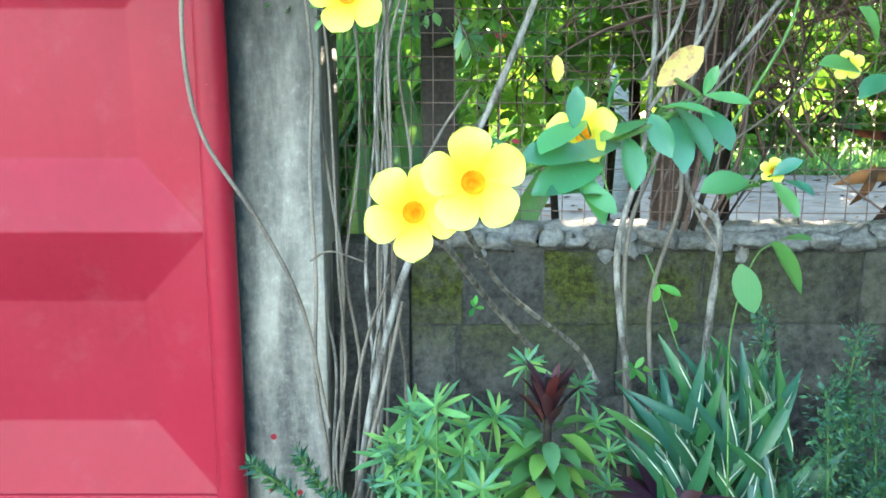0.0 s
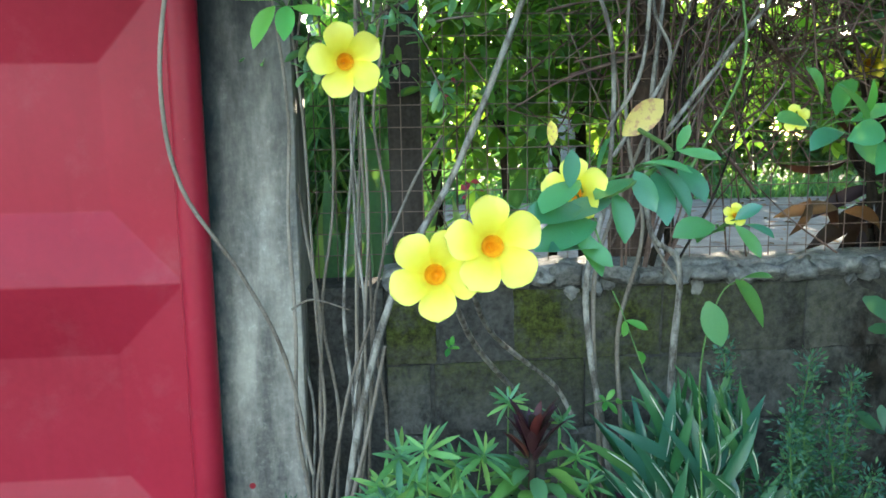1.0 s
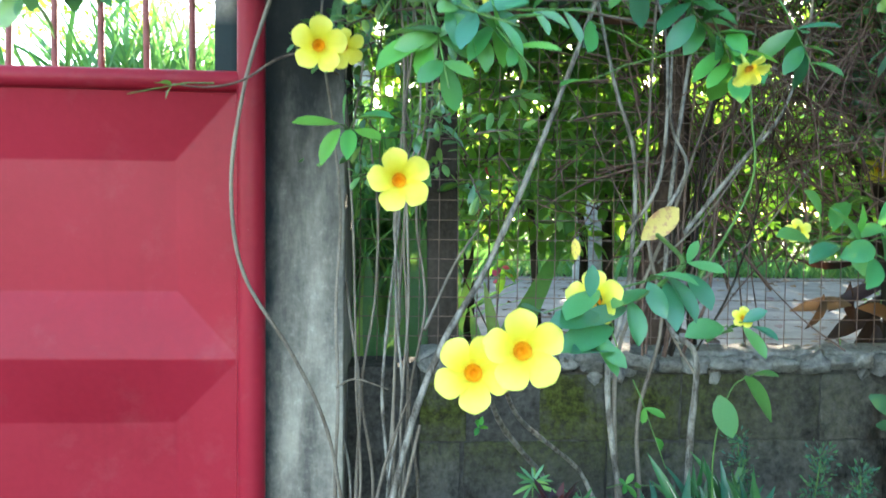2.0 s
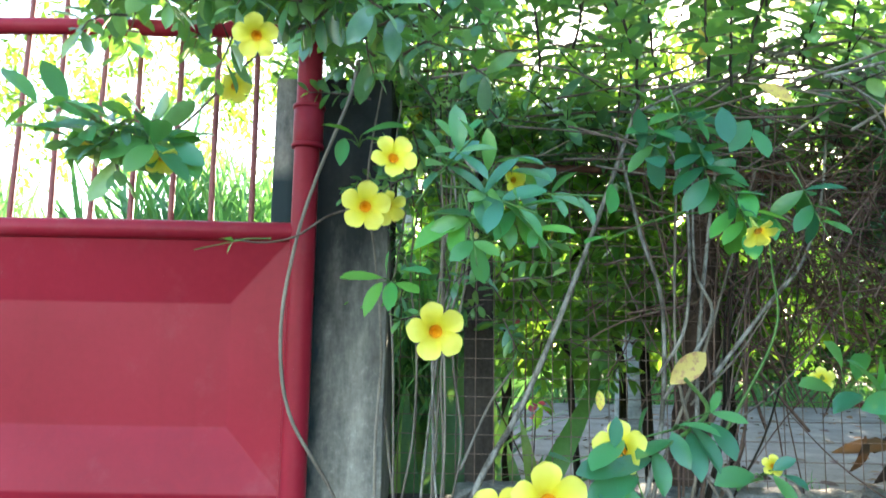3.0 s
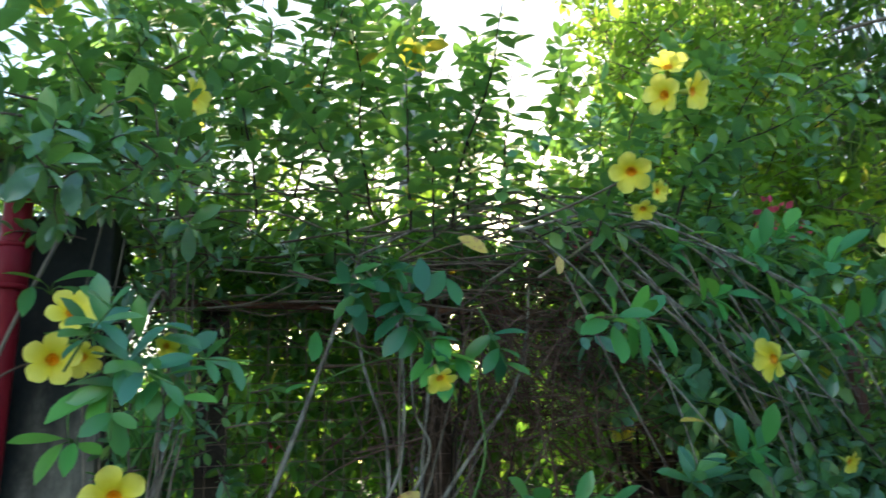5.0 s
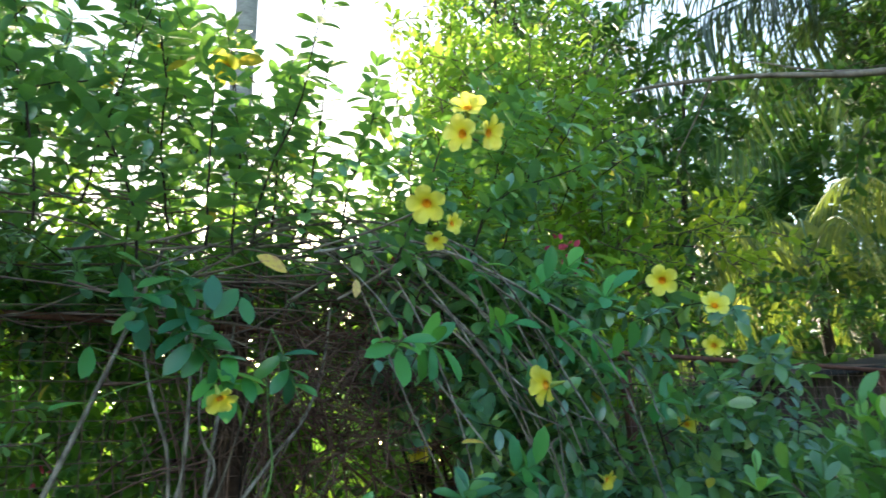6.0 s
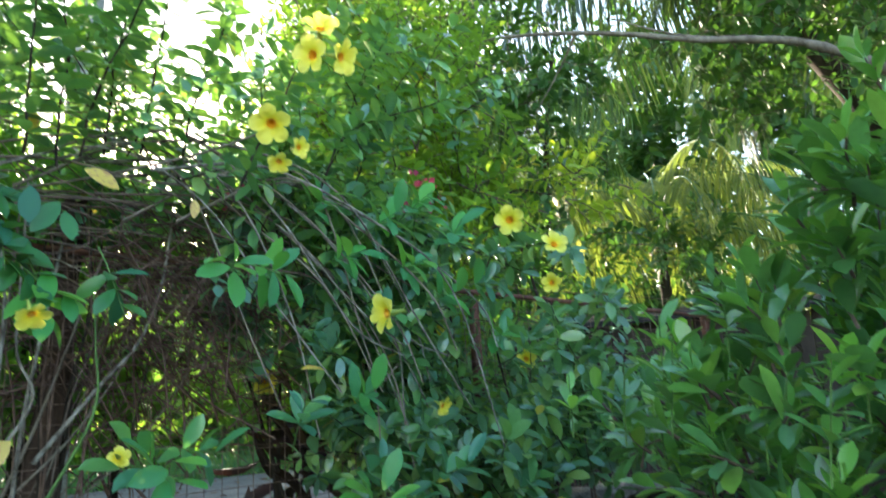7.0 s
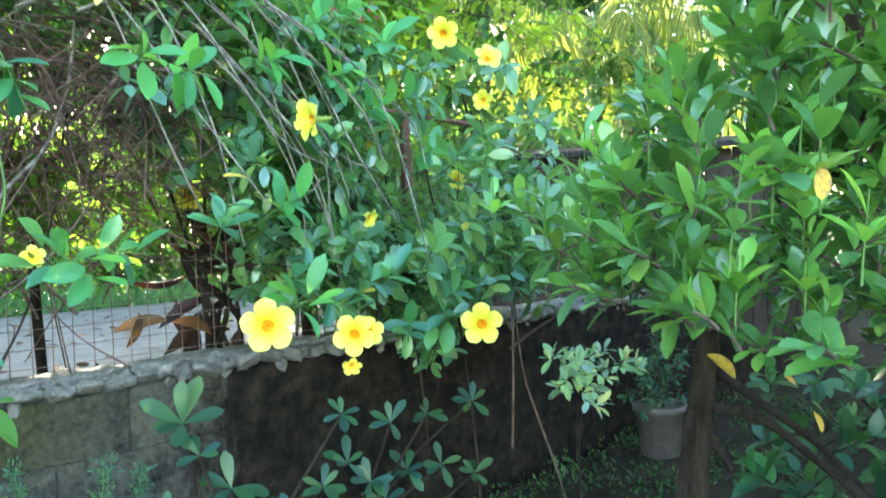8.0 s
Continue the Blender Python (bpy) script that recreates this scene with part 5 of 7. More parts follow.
# ---- the tangle towards the corner ----
def build_right_vine():
    rng = np.random.default_rng(31)
    vine = thing("allamanda_vine", (2.3, 1.7, GZ), "dense leafy allamanda tangle with yellow flowers along fence", "vine", "allamanda vines")
    for pts in ([(2.92, 1.5, GZ), (2.84, 1.5, 0.16), (2.72, 1.5, 0.42), (2.63, 1.5, 0.65), (2.58, 1.5, 1.02), (2.5, 1.5, 1.6)], [(2.60, 1.55, 0.3), (2.57, 1.5, 0.7), (2.56, 1.5, 1.05), (2.4, 1.5, 1.7)],
                [(2.45, 1.6, GZ), (2.42, 1.6, 0.4), (2.35, 1.6, 0.9), (2.2, 1.6, 1.5)], [(2.55, 1.5, 0.74), (2.75, 1.5, 0.81), (3.0, 1.5, 0.87)], [(2.2, 1.7, GZ), (2.24, 1.7, 0.5), (2.1, 1.7, 1.3), (2.0, 1.65, 1.8)]):
        stem(vine, pts, 0.006, 0.004, TWIG if pts[0][0] > 2.5 else BARK_DARK, 5)
    lv = Leaves(32)
    made = 0
    while made < 640:
        x = rng.uniform(1.15, 3.0)
        y = rng.uniform(1.15, 2.2)
        z = rng.uniform(0.72, 2.1)
        if (x < 1.55 and z < 1.4) or (x < 2.2 and z < 1.0) or (2.15 < x < 2.8 and z > 1.3 and rng.random() < 0.7) or z > 2.15 - 0.55 * max(0, x - 1.55) or (z > 1.7 and x > 2.2 and rng.random() < 0.7):
            continue
        side = math.degrees(math.atan2(x - 0.2, y + 0.5))
        if (side > 45 and z < 1.22 - 0.065 * math.hypot(x - 0.2, y + 0.5)) or (x < 1.75 and y < 1.45) or (side < 29 and z < 1.5) or (39 < side < 47 and z > 1.25 and y < 2.05 and rng.random() < 0.9):
            continue
        lv.twig((x, y, z), rng.normal(0, 0.6, 3) + (-0.2, -0.7, 0.4), rng.uniform(0.12, 0.26), 0.05, 4, 0.088, 0.4, 1.0, 0.0026, 0.1, 0.3, 0.2)
        made += 1
    lv.build(vine, ROUNDED, LEAF, "foliage", BARK_DARK)
    for at, size, dx, dz, turn in (((1.98, 1.25, 1.91), 0.11, 0.1, 0.0, 15), ((1.91, 0.99, 1.765), 0.09, 0.5, 0.5, 0), ((2.33, 1.25, 1.82), 0.11, 0.9, 0.1, 0), ((2.37, 1.6, 1.455), 0.09, 0.4, 0.2, 0), ((2.0, 1.1, 1.66), 0.07, -0.2, 0, 0), ((1.55, 1.15, 1.28), 0.06, 0.9, -0.3, 0)):
        flower(vine, at, toward(at, dx, dz), size, turn)


build_pillar_vine()
build_middle_vine()
build_right_vine()


# ---- broadleaf shrub on a trunk, near the camera's end ----
def view_cut(p, rng):
    """Cuts the crown by angles from the last camera position: above this slope few twigs stay."""
    dx, dy = p[0] - 0.24, p[1] + 0.47
    az, up = math.degrees(math.atan2(dx, dy)), math.degrees(math.atan2(p[2] - 1.2, math.hypot(dx, dy)))
    slope = 3.4 + 0.62 * (az - 54.4) + 0.9 * max(0, az - 63)
    return az < 72 and up > slope - 2 and rng.random() > 0.10


def build_broadleaf_tree():
    rng = np.random.default_rng(41)
    tree = thing("small_tree", (2.42, 0.66, GZ), "small broadleaf tree with glossy green leaves and rough trunk", "tree")
    line = smooth_path([(2.40, 0.68, GZ - 0.05), (2.45, 0.66, 0.3), (2.49, 0.655, 0.5), (2.54, 0.65, 0.68), (2.53, 0.6, 0.9)], 12)
    v, f = tube_arrays(line, 0.05, 0.036, 28, 0.03, rng)
    core = np.repeat(line, 28, axis=0)
    out = v - core
    for i, (o, c) in enumerate(zip(out, core)):
        a = math.atan2(o[1], o[0])
        ridge = noise.noise(Vector((math.cos(a) * 3.2, math.sin(a) * 3.2, c[2] * 3.0))) + 0.6 * noise.noise(Vector((math.cos(a) * 8, math.sin(a) * 8, c[2] * 9)))
        flare = 0.5 * max(0, 0.25 - c[2]) / 0.25
        v[i] = c + o * (1 + 0.30 * ridge + flare * (1 + 0.5 * math.sin(3 * a)))
    place("limb_stub", mesh_of("limb_stub", *tube_arrays(smooth_path([(2.53, 0.64, 0.52), (2.56, 0.60, 0.46), (2.57, 0.57, 0.40)], 4), 0.022, 0.013, 10, 0.12, rng)), BARK_DARK, tree, label="broken stub of a cut limb")
    place("trunk", mesh_of("trunk", v, f), BARK_DARK, tree, label="rough dark brown trunk")
    limbs = (
        [(2.54, 0.64, 0.66), (2.60, 0.62, 0.71), (2.41, 0.40, 0.678), (2.23, 0.20, 0.642), (2.0, 0.0, 0.60)],
        [(2.55, 0.64, 0.62), (2.45, 0.42, 0.62), (2.32, 0.22, 0.56), (2.15, 0.02, 0.5)],
        [(2.52, 0.6, 0.85), (2.3, 0.5, 1.15), (2.05, 0.45, 1.4), (1.85, 0.45, 1.6)],
        [(2.52, 0.6, 0.88), (2.35, 0.25, 1.2), (2.1, 0.0, 1.5), (1.95, -0.1, 1.8)],
        [(2.52, 0.6, 0.88), (2.6, 0.4, 1.3), (2.5, 0.2, 1.7), (2.4, 0.1, 2.1)],
        [(2.52, 0.62, 0.85), (2.6, 0.8, 1.2), (2.45, 0.9, 1.45)],
    )
    for pts in limbs:
        thick = 0.020 if pts[0][2] < 0.7 and pts[0][0] > 2.3 else 0.013
        v, f = tube_arrays(smooth_path(pts, 5), thick, 0.006, 8, 0.05, rng)
        place("limb", mesh_of("limb", v, f), BARK_DARK, tree)
    lv = Leaves(42)
    made = 0
    # last camera position; the crown is drawn towards it to fit the view
    anchor = np.array((0.24, -0.48, 1.2))
    while made < 1050:
        p = np.array((rng.uniform(1.5, 3.3), rng.uniform(-1.0, 1.1), rng.uniform(0.72, 2.4)))
        q = (p - (2.45, 0.05, 1.4)) / (0.95, 1.05, 1.0)
        top = 1.30 + 0.95 * min(1, max(0, (0.58 - p[1]) / 0.8))
        # lower edge of the crown, cut by angle to fit the camera's view
        side = math.degrees(math.atan2(p[0] - 0.24, p[1] + 0.49))
        if p[2] < 1.16 - (0.06 + 0.0052 * max(0, side - 52)) * math.hypot(p[0] - 0.24, p[1] + 0.49):
            continue
        if q @ q > 1 or p[2] > top or view_cut(p, rng) or (p[2] < 0.95 and rng.random() < 0.6) or noise.noise(Vector(p) * 3.0) < -0.18:
            continue
        p = anchor + (p - anchor) * 0.80
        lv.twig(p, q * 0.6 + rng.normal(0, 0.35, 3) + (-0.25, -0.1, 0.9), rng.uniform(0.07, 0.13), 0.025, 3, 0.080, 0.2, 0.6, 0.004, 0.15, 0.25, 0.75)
        made += 1
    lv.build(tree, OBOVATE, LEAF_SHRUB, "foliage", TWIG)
    for at, way, n, size in (((1.291, 0.23, 1.257), (-0.1, -0.2, 0.9), 9, 0.07), ((1.291, 0.038, 1.257), (0.1, -0.2, 0.9), 9, 0.07), ((1.206, -0.054, 1.2), (-0.1, -0.2, 0.9), 9, 0.07), ((1.348, 0.372, 1.236), (-0.3, -0.3, 0.7), 9, 0.064), ((1.248, -0.153, 1.271), (-0.2, -0.1, 0.9), 8, 0.07), ((1.348, 0.145, 1.377), (-0.1, -0.1, 1), 9, 0.07)):
        sprig(tree, at, way, n, size, rng, 0.10, "broad", 0.7)
    for at, way, n, size in (
        ((1.376, 0.294, 1.363), (-0.15, -0.15, 0.95), 6, 0.064), ((1.369, 0.258, 1.335), (-0.15, -0.15, 0.95), 6, 0.058), ((1.341, 0.102, 1.2), (-0.15, -0.15, 0.95), 6, 0.058),
        ((1.291, -0.047, 1.271), (-0.15, -0.15, 0.95), 6, 0.064), ((1.298, -0.075, 1.264), (-0.15, -0.15, 0.95), 6, 0.064), ((1.269, -0.196, 1.179), (-0.15, -0.15, 0.95), 5, 0.064),
        ((1.355, 0.507, 1.257), (-0.15, -0.15, 0.95), 5, 0.058), ((1.475, 0.173, 1.477), (-0.15, -0.15, 0.95), 6, 0.058), ((1.44, -0.068, 1.37), (-0.15, -0.15, 0.95), 6, 0.058),
        ((1.341, 0.003, 1.108), (-0.15, -0.15, 0.95), 6, 0.064), ((1.447, -0.118, 1.441), (-0.15, -0.15, 0.95), 5, 0.058), ((1.39, 0.23, 1.164), (-0.15, -0.15, 0.95), 6, 0.058),
        ((1.447, 0.102, 1.356), (-0.15, -0.15, 0.95), 6, 0.058)):
        sprig(tree, at, way, n, size, rng, 0.05, "tip", 0.5)
    n = 0
    while n < 42:
        d = unit(rng.normal(0, 1, 3))
        p = np.array((2.45, 0.05, 1.4)) + d * (0.9, 1.0, 0.95) * rng.uniform(0.8, 0.98)
        if d[0] > 0.1 or d[1] < -0.5 or math.hypot(p[0] - 0.24, p[1] + 0.49) < 1.55 or not 1.05 < p[2] < 2.3 or view_cut(p, rng) or p[2] > 1.3 + 0.95 * min(1, max(0, (0.58 - p[1]) / 0.8)):
            continue
        p = anchor + (p - anchor) * 0.80
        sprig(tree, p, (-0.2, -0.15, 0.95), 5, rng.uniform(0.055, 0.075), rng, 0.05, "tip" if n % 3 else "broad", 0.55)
        n += 1
    big = leaf_data("drooping", BROAD, LEAF_SHRUB)
    for a, b in (((2.05, 0.15, 1.03), (1.98, 0.10, 0.91)), ((1.98, 0.3, 1.01), (1.92, 0.25, 0.92)), ((1.80, 0.3, 1.07), (1.70, 0.25, 0.98)), 
                 ((2.3, 0.2, 1.04), (2.18, 0.15, 0.95)),):
        way = np.array(b) - np.array(a)
        place("leaf", big, None, tree, basis(a, way, np.array((-0.5, -0.5, 0.6)) + rng.normal(0, 0.4, 3), np.linalg.norm(way)))
    me = LEAF_DATA["yellow"]
    for a, b in (((2.27, 0.5, 0.837), (2.42, 0.45, 0.74)), ((2.30, 0.22, 0.70), (2.33, 0.2, 0.63)), ((2.1, 0.22, 0.83), (2.15, 0.2, 0.80))):
        way = np.array(b) - np.array(a)
        place("yellow_leaf", me, None, tree, basis(a, way, (-0.6, -0.6, 0.5), np.linalg.norm(way)) @ Matrix.Diagonal((0.5, 0.85, 1, 1)), "yellowing leaf")
    place("yellow_leaf", me, None, tree, basis((1.23, -0.16, 1.28), (0.1, 0, -1), (-0.7, -0.6, 0.1), 0.045), "single hanging yellow leaf")


build_broadleaf_tree()


# ---- plants in the bed ----
def star_plant():
    rng = np.random.default_rng(51)
    plant = thing("narrow_leaf_plant", (0.0, 1.48, GZ), "bright green plant with star-shaped whorls of narrow leaves", "plant")
    tips = [(0.178, 0.60), (0.285, 0.56), (0.33, 0.466), (0.363, 0.396), (0.102, 0.523), (-0.07, 0.51), (-0.011, 0.548), (0.043, 0.504), (-0.10, 0.42), (-0.029, 0.434), (0.043, 0.42), (0.08, 0.37), (-0.053, 0.344), (0.36, 0.33)]
    tips += [(rng.uniform(-0.13, 0.10), rng.uniform(0.12, 0.44)) for _ in range(34)]
    runs, lv = [], Leaves(52)
    for x, z in tips:
        y = 1.44 + (rng.uniform(-0.10, 0.06) if x < 0.13 else rng.uniform(0.0, 0.05))
        runs.append((smooth_path([(0.05 + x * 0.4, 1.5, GZ), (x * 0.8 if x < 0.15 else x, y + 0.05, z * 0.5), (x, y, z)], 4), 0.0025, 0.0018))
        axis = unit(np.array((rng.normal(0, 0.3), -0.5, 0.8)))
        e1 = unit(np.cross(axis, (0.3, 0.2, 1.0)))
        e2 = np.cross(axis, e1)
        for layer in range(2):
            n = 8
            for k in range(n):
                a = 6.283 * k / n + layer * 0.4 + rng.normal(0, 0.15)
                w = e1 * math.cos(a) + e2 * math.sin(a) + axis * (0.15 + 0.5 * layer + rng.normal(0, 0.12))
                lv.add(np.array((x, y, z)) + axis * 0.012 * layer, w, axis + rng.normal(0, 0.2, 3), (0.078 if x < 0.13 else 0.058) * rng.uniform(0.7, 1.15) * (1 - 0.25 * layer))
    lv.build(plant, NARROW, LEAF_STAR, "foliage")
    place("stalk_cluster", tubes("stalk_cluster", runs, 5), GREEN_STEM, plant, kind="stuff")


def rosette_column():
    rng = np.random.default_rng(53)
    plant = thing("rosette_plant", (0.215, 1.40, GZ), "upright plant with green lower leaves and wine-red crown", "plant")
    green, wine = Leaves(54), Leaves(55)
    for k in range(150):
        t = k / 150
        a = k * 2.4
        z = 0.06 + 0.50 * t
        out = np.array((math.cos(a), math.sin(a), 0))
        if t < 0.88:
            green.add(np.array((0.215, 1.40, z)) + out * 0.035, out + (0, 0, -0.35 + 0.5 * t + 0.15 * rng.normal()), np.array((0, 0, 1.0)) + out * 0.9, rng.uniform(0.065, 0.095) * (1.15 - 0.3 * t))
        else:
            wine.add(np.array((0.215, 1.40, z)) + out * 0.012, out * 0.6 + (0, 0, 0.9 + 12.0 * (t - 0.88)), np.array((0, 0, 1.0)) - out * 0.6, rng.uniform(0.07, 0.11))
    green.singles(plant, leaf_shape(0.5, 5, 0.35, 0.3, 0.6, 0.75), LEAF_BROM, "rosette_green")
    wine.singles(plant, leaf_shape(0.28, 5, 0.4, 0.2, 0.6, 0.8), LEAF_WINE, "rosette_wine", "dark wine-red young leaf")
    place("stem", tubes("stem", [([(0.215, 1.4, GZ), (0.215, 1.4, 0.3), (0.215, 1.4, 0.6)], 0.012, 0.008)], 8), BARK_DARK, plant)


def striped_plant():
    rng = np.random.default_rng(57)
    plant = thing("striped_leaf_plant", (0.60, 1.5, GZ), "clump of dark green lance leaves with cream edges", "plant")
    base = leaf_shape(0.155, 7, 0.4, 0.32, 0.55, 0.95)
    stripe = (base[0] * (0.10, 0.8, 1) + (0.03, 0.1, 0.012), base[1])
    for k in range(120):
        cx, cz = rng.uniform(0.47, 0.74), rng.uniform(0.22, 0.47)
        w = np.array((rng.normal(-0.18, 0.45), rng.normal(-0.25, 0.3), 1.0 + rng.normal(0, 0.25)))
        up = np.array((rng.normal(0, 0.5), -1.0, 0.4))
        s = rng.uniform(0.13, 0.22)
        p = (cx, 1.5 + rng.uniform(-0.09, 0.08), cz)
        m = basis(p, w, up, s)
        blade = place("leaf", leaf_data("striped", base, LEAF_STRIPED), None, plant, m)
        if rng.random() < 0.75:
            place("leaf_edge", leaf_data("stripe", stripe, LEAF_EDGE), None, blade, m @ Matrix.Translation((0, 0, 0.006)), "cream white stripe")
    runs = [(smooth_path([(rng.uniform(0.5, 0.7), 1.5, GZ), (rng.uniform(0.5, 0.7), 1.5, 0.12), (rng.uniform(0.48, 0.72), 1.5, 0.36)], 3), 0.006, 0.005) for _ in range(9)]
    place("cane_clump", tubes("cane_clump", runs, 6), GREEN_STEM, plant, kind="stuff")


def feathery_plant(cx, cy, height, plumes, seed, width=0.16):
    rng = np.random.default_rng(seed)
    plant = thing("feathery_plant", (cx, cy, GZ), "feathery blue-green plant with tiny crowded leaves", "plant", "feathery plants")
    lv = Leaves(seed + 1)
    runs = []
    for _ in range(plumes):
        x, y = cx + rng.normal(0, width * 0.7), cy + rng.normal(0, 0.07)
        top = GZ + height * rng.uniform(0.55, 1.0)
        pts = smooth_path([(cx + (x - cx) * 0.5, cy, GZ), (x, y, (top + GZ) * 0.5), (x + rng.normal(0, 0.05), y - 0.02, top)], 8)
        runs.append((pts, 0.004, 0.0015))
        for q in pts[4:]:
            for _ in range(70):
                w = rng.normal(0, 1, 3) + (0, -0.2, 0.6)
                lv.add(q + unit(w) * rng.uniform(0, 0.04), w, rng.normal(0, 1, 3), rng.uniform(0.010, 0.018))
    lv.build(plant, leaf_shape(0.42, 2, 0.3, 0.1), LEAF_BLUE, "foliage")
    place("stalk_cluster", tubes("stalk_cluster", runs, 5), GREEN_STEM, plant, kind="stuff")


def wine_rosette(cx, cy, cz, seed):
    rng = np.random.default_rng(seed)
    plant = thing("wine_leaf_plant", (cx, cy, GZ), "low dark purple rosette plant in shade of bed", "plant")
    lv = Leaves(seed)
    for k in range(34):
        a = k * 2.4
        lv.add((cx, cy, cz), np.array((math.cos(a), math.sin(a), 0.3 + 0.03 * k)), np.array((0, 0, 1.0)) + rng.normal(0, 0.2, 3), rng.uniform(0.10, 0.16))
    lv.singles(plant, leaf_shape(0.28, 4, 0.35, 0.25), LEAF_WINE, "wine_low")
    place("stem", tubes("stem", [([(cx, cy, GZ), (cx, cy, (GZ + cz) / 2), (cx, cy, cz)], 0.012, 0.01)], 6), BARK_DARK, plant)


def spiky_fronds():
    rng = np.random.default_rng(63)
    plant = thing("spiky_plant", (-0.22, 1.48, GZ), "dark green creeping plant with stubby spiky fronds", "plant")
    lv = Leaves(64)
    runs = []
    for ex, ez, bx in ((-0.40, 0.40, -0.22), (-0.30, 0.42, -0.2), (-0.22, 0.32, -0.15), (-0.36, 0.28, -0.2), (-0.14, 0.36, -0.1), (-0.10, 0.42, -0.08)):
        pts = smooth_path([(bx, 1.5, 0.12), ((bx + ex) / 2, 1.45, (0.2 + ez) / 2), (ex, 1.42, ez)], 8)
        runs.append((pts, 0.005, 0.003))
        for q, r in zip(pts[2:], pts[1:]):
            d = unit(q - r)
            for k in range(12):
                o = unit(np.cross(d, rng.normal(0, 1, 3)))
                lv.add(q + d * rng.uniform(-0.01, 0.01), o + d * 0.7, rng.normal(0, 1, 3), rng.uniform(0.022, 0.034))
    lv.build(plant, leaf_shape(0.28, 2, 0.3, 0.2), LEAF_BLUE, "foliage")
    place("stalk_cluster", tubes("stalk_cluster", runs, 6), GREEN_STEM, plant, kind="stuff")


def broad_vine_leaves():
    rng = np.random.default_rng(66)
    plant = thing("climbing_shoot", (0.62, 1.34, GZ), "thin climbing shoot with pointed glossy leaves", "plant")
    place("stem", tubes("stem", [(smooth_path([(0.62, 1.4, GZ), (0.57, 1.36, 0.5), (0.55, 1.33, 0.72), (0.58, 1.32, 0.86), (0.62, 1.3, 0.90)], 5), 0.0022, 0.0014)], 6), GREEN_STEM, plant)
    me = leaf_data("pointed", BROAD, LEAF_SHRUB)
    for at, way, up, s in (((0.555, 1.32, 0.85), (0.3, -0.1, -1), (-0.5, -1, 0.2), 0.10), ((0.60, 1.30, 0.895), (0.6, -0.1, -0.8), (0.6, -0.8, 0.5), 0.115), ((0.62, 1.30, 0.9), (0.2, -0.4, 0.1), (0, -0.6, 1), 0.06)):
        place("leaf", me, None, plant, basis(at, way, up, s))


def paddle_plant(cx, cy, heads, seed):
    """Thick bare stems that end in rosettes of paddle-shaped leaves."""
    rng = np.random.default_rng(seed)
    plant = thing("paddle_leaf_plant", (cx, cy, GZ), "thick-stemmed plant with rosettes of paddle-shaped leaves", "plant", "paddle leaf plants")
    paddle = leaf_shape(0.36, 6, 0.2, 0.15, 1.1, 0.42)
    me = leaf_data("paddle", (paddle[0], paddle[1]), LEAF_PADDLE)
    for x, y, z, n, s in heads:
        mid = ((cx + x) / 2 + rng.normal(0, 0.05), (cy + y) / 2 + 0.02, (GZ + z) / 2 + rng.uniform(-0.05, 0.08))
        v, f = tube_arrays(smooth_path([(cx, cy, GZ), mid, (x, y, z)], 6), 0.0085, 0.005, 7, 0.08, rng)
        place("stem", mesh_of("stem", v, f), BARK_DARK, plant)
        axis = unit(np.array((-0.35 + rng.normal(0, 0.15), -0.6, 0.75 + rng.normal(0, 0.1))))
        e1 = unit(np.cross(axis, (0.2, 0.3, 1.0)))
        e2 = np.cross(axis, e1)
        for k in range(n):
            a = 2.4 * k + rng.normal(0, 0.3)
            w = e1 * math.cos(a) + e2 * math.sin(a) + axis * (rng.normal(0.3, 0.4) + 0.1 * k)
            place("leaf", me, None, plant, basis((x, y, z), w, axis - 0.3 * (e1 * math.cos(a) + e2 * math.sin(a)), s * rng.uniform(0.55, 0.95)))


def pale_shrub():
    rng = np.random.default_rng(71)
    plant = thing("pale_shrub", (2.75, 1.3, GZ), "small shrub with pale variegated leaves", "shrub")
    lv = Leaves(72)
    for cx, cz, n, s in ((2.62, 0.74, 4, 0.04), (2.68, 0.66, 5, 0.04), (2.76, 0.66, 8, 0.05), (2.86, 0.69, 7, 0.05), (2.98, 0.66, 6, 0.04), (2.74, 0.56, 4, 0.04)):
        for _ in range(n):
            p = np.array((cx - 0.09 + rng.normal(0, s), 1.22 + rng.normal(0, 0.06), cz - 0.03 + rng.normal(0, s * 0.7)))
            lv.twig(p, rng.normal(0, 0.5, 3) + (-0.3, -0.5, 0.6), 0.07, 0.03, 3, 0.068)
        if n > 6:
            lv.runs.append((smooth_path([(2.75, 1.3, GZ), (2.75 + (cx - 2.75) * 0.25, 1.32, 0.4), (cx, 1.24, cz - 0.03)], 4), 0.004, 0.002))
    lv.build(plant, OVAL, LEAF_PALE, "foliage", BARK_DARK)


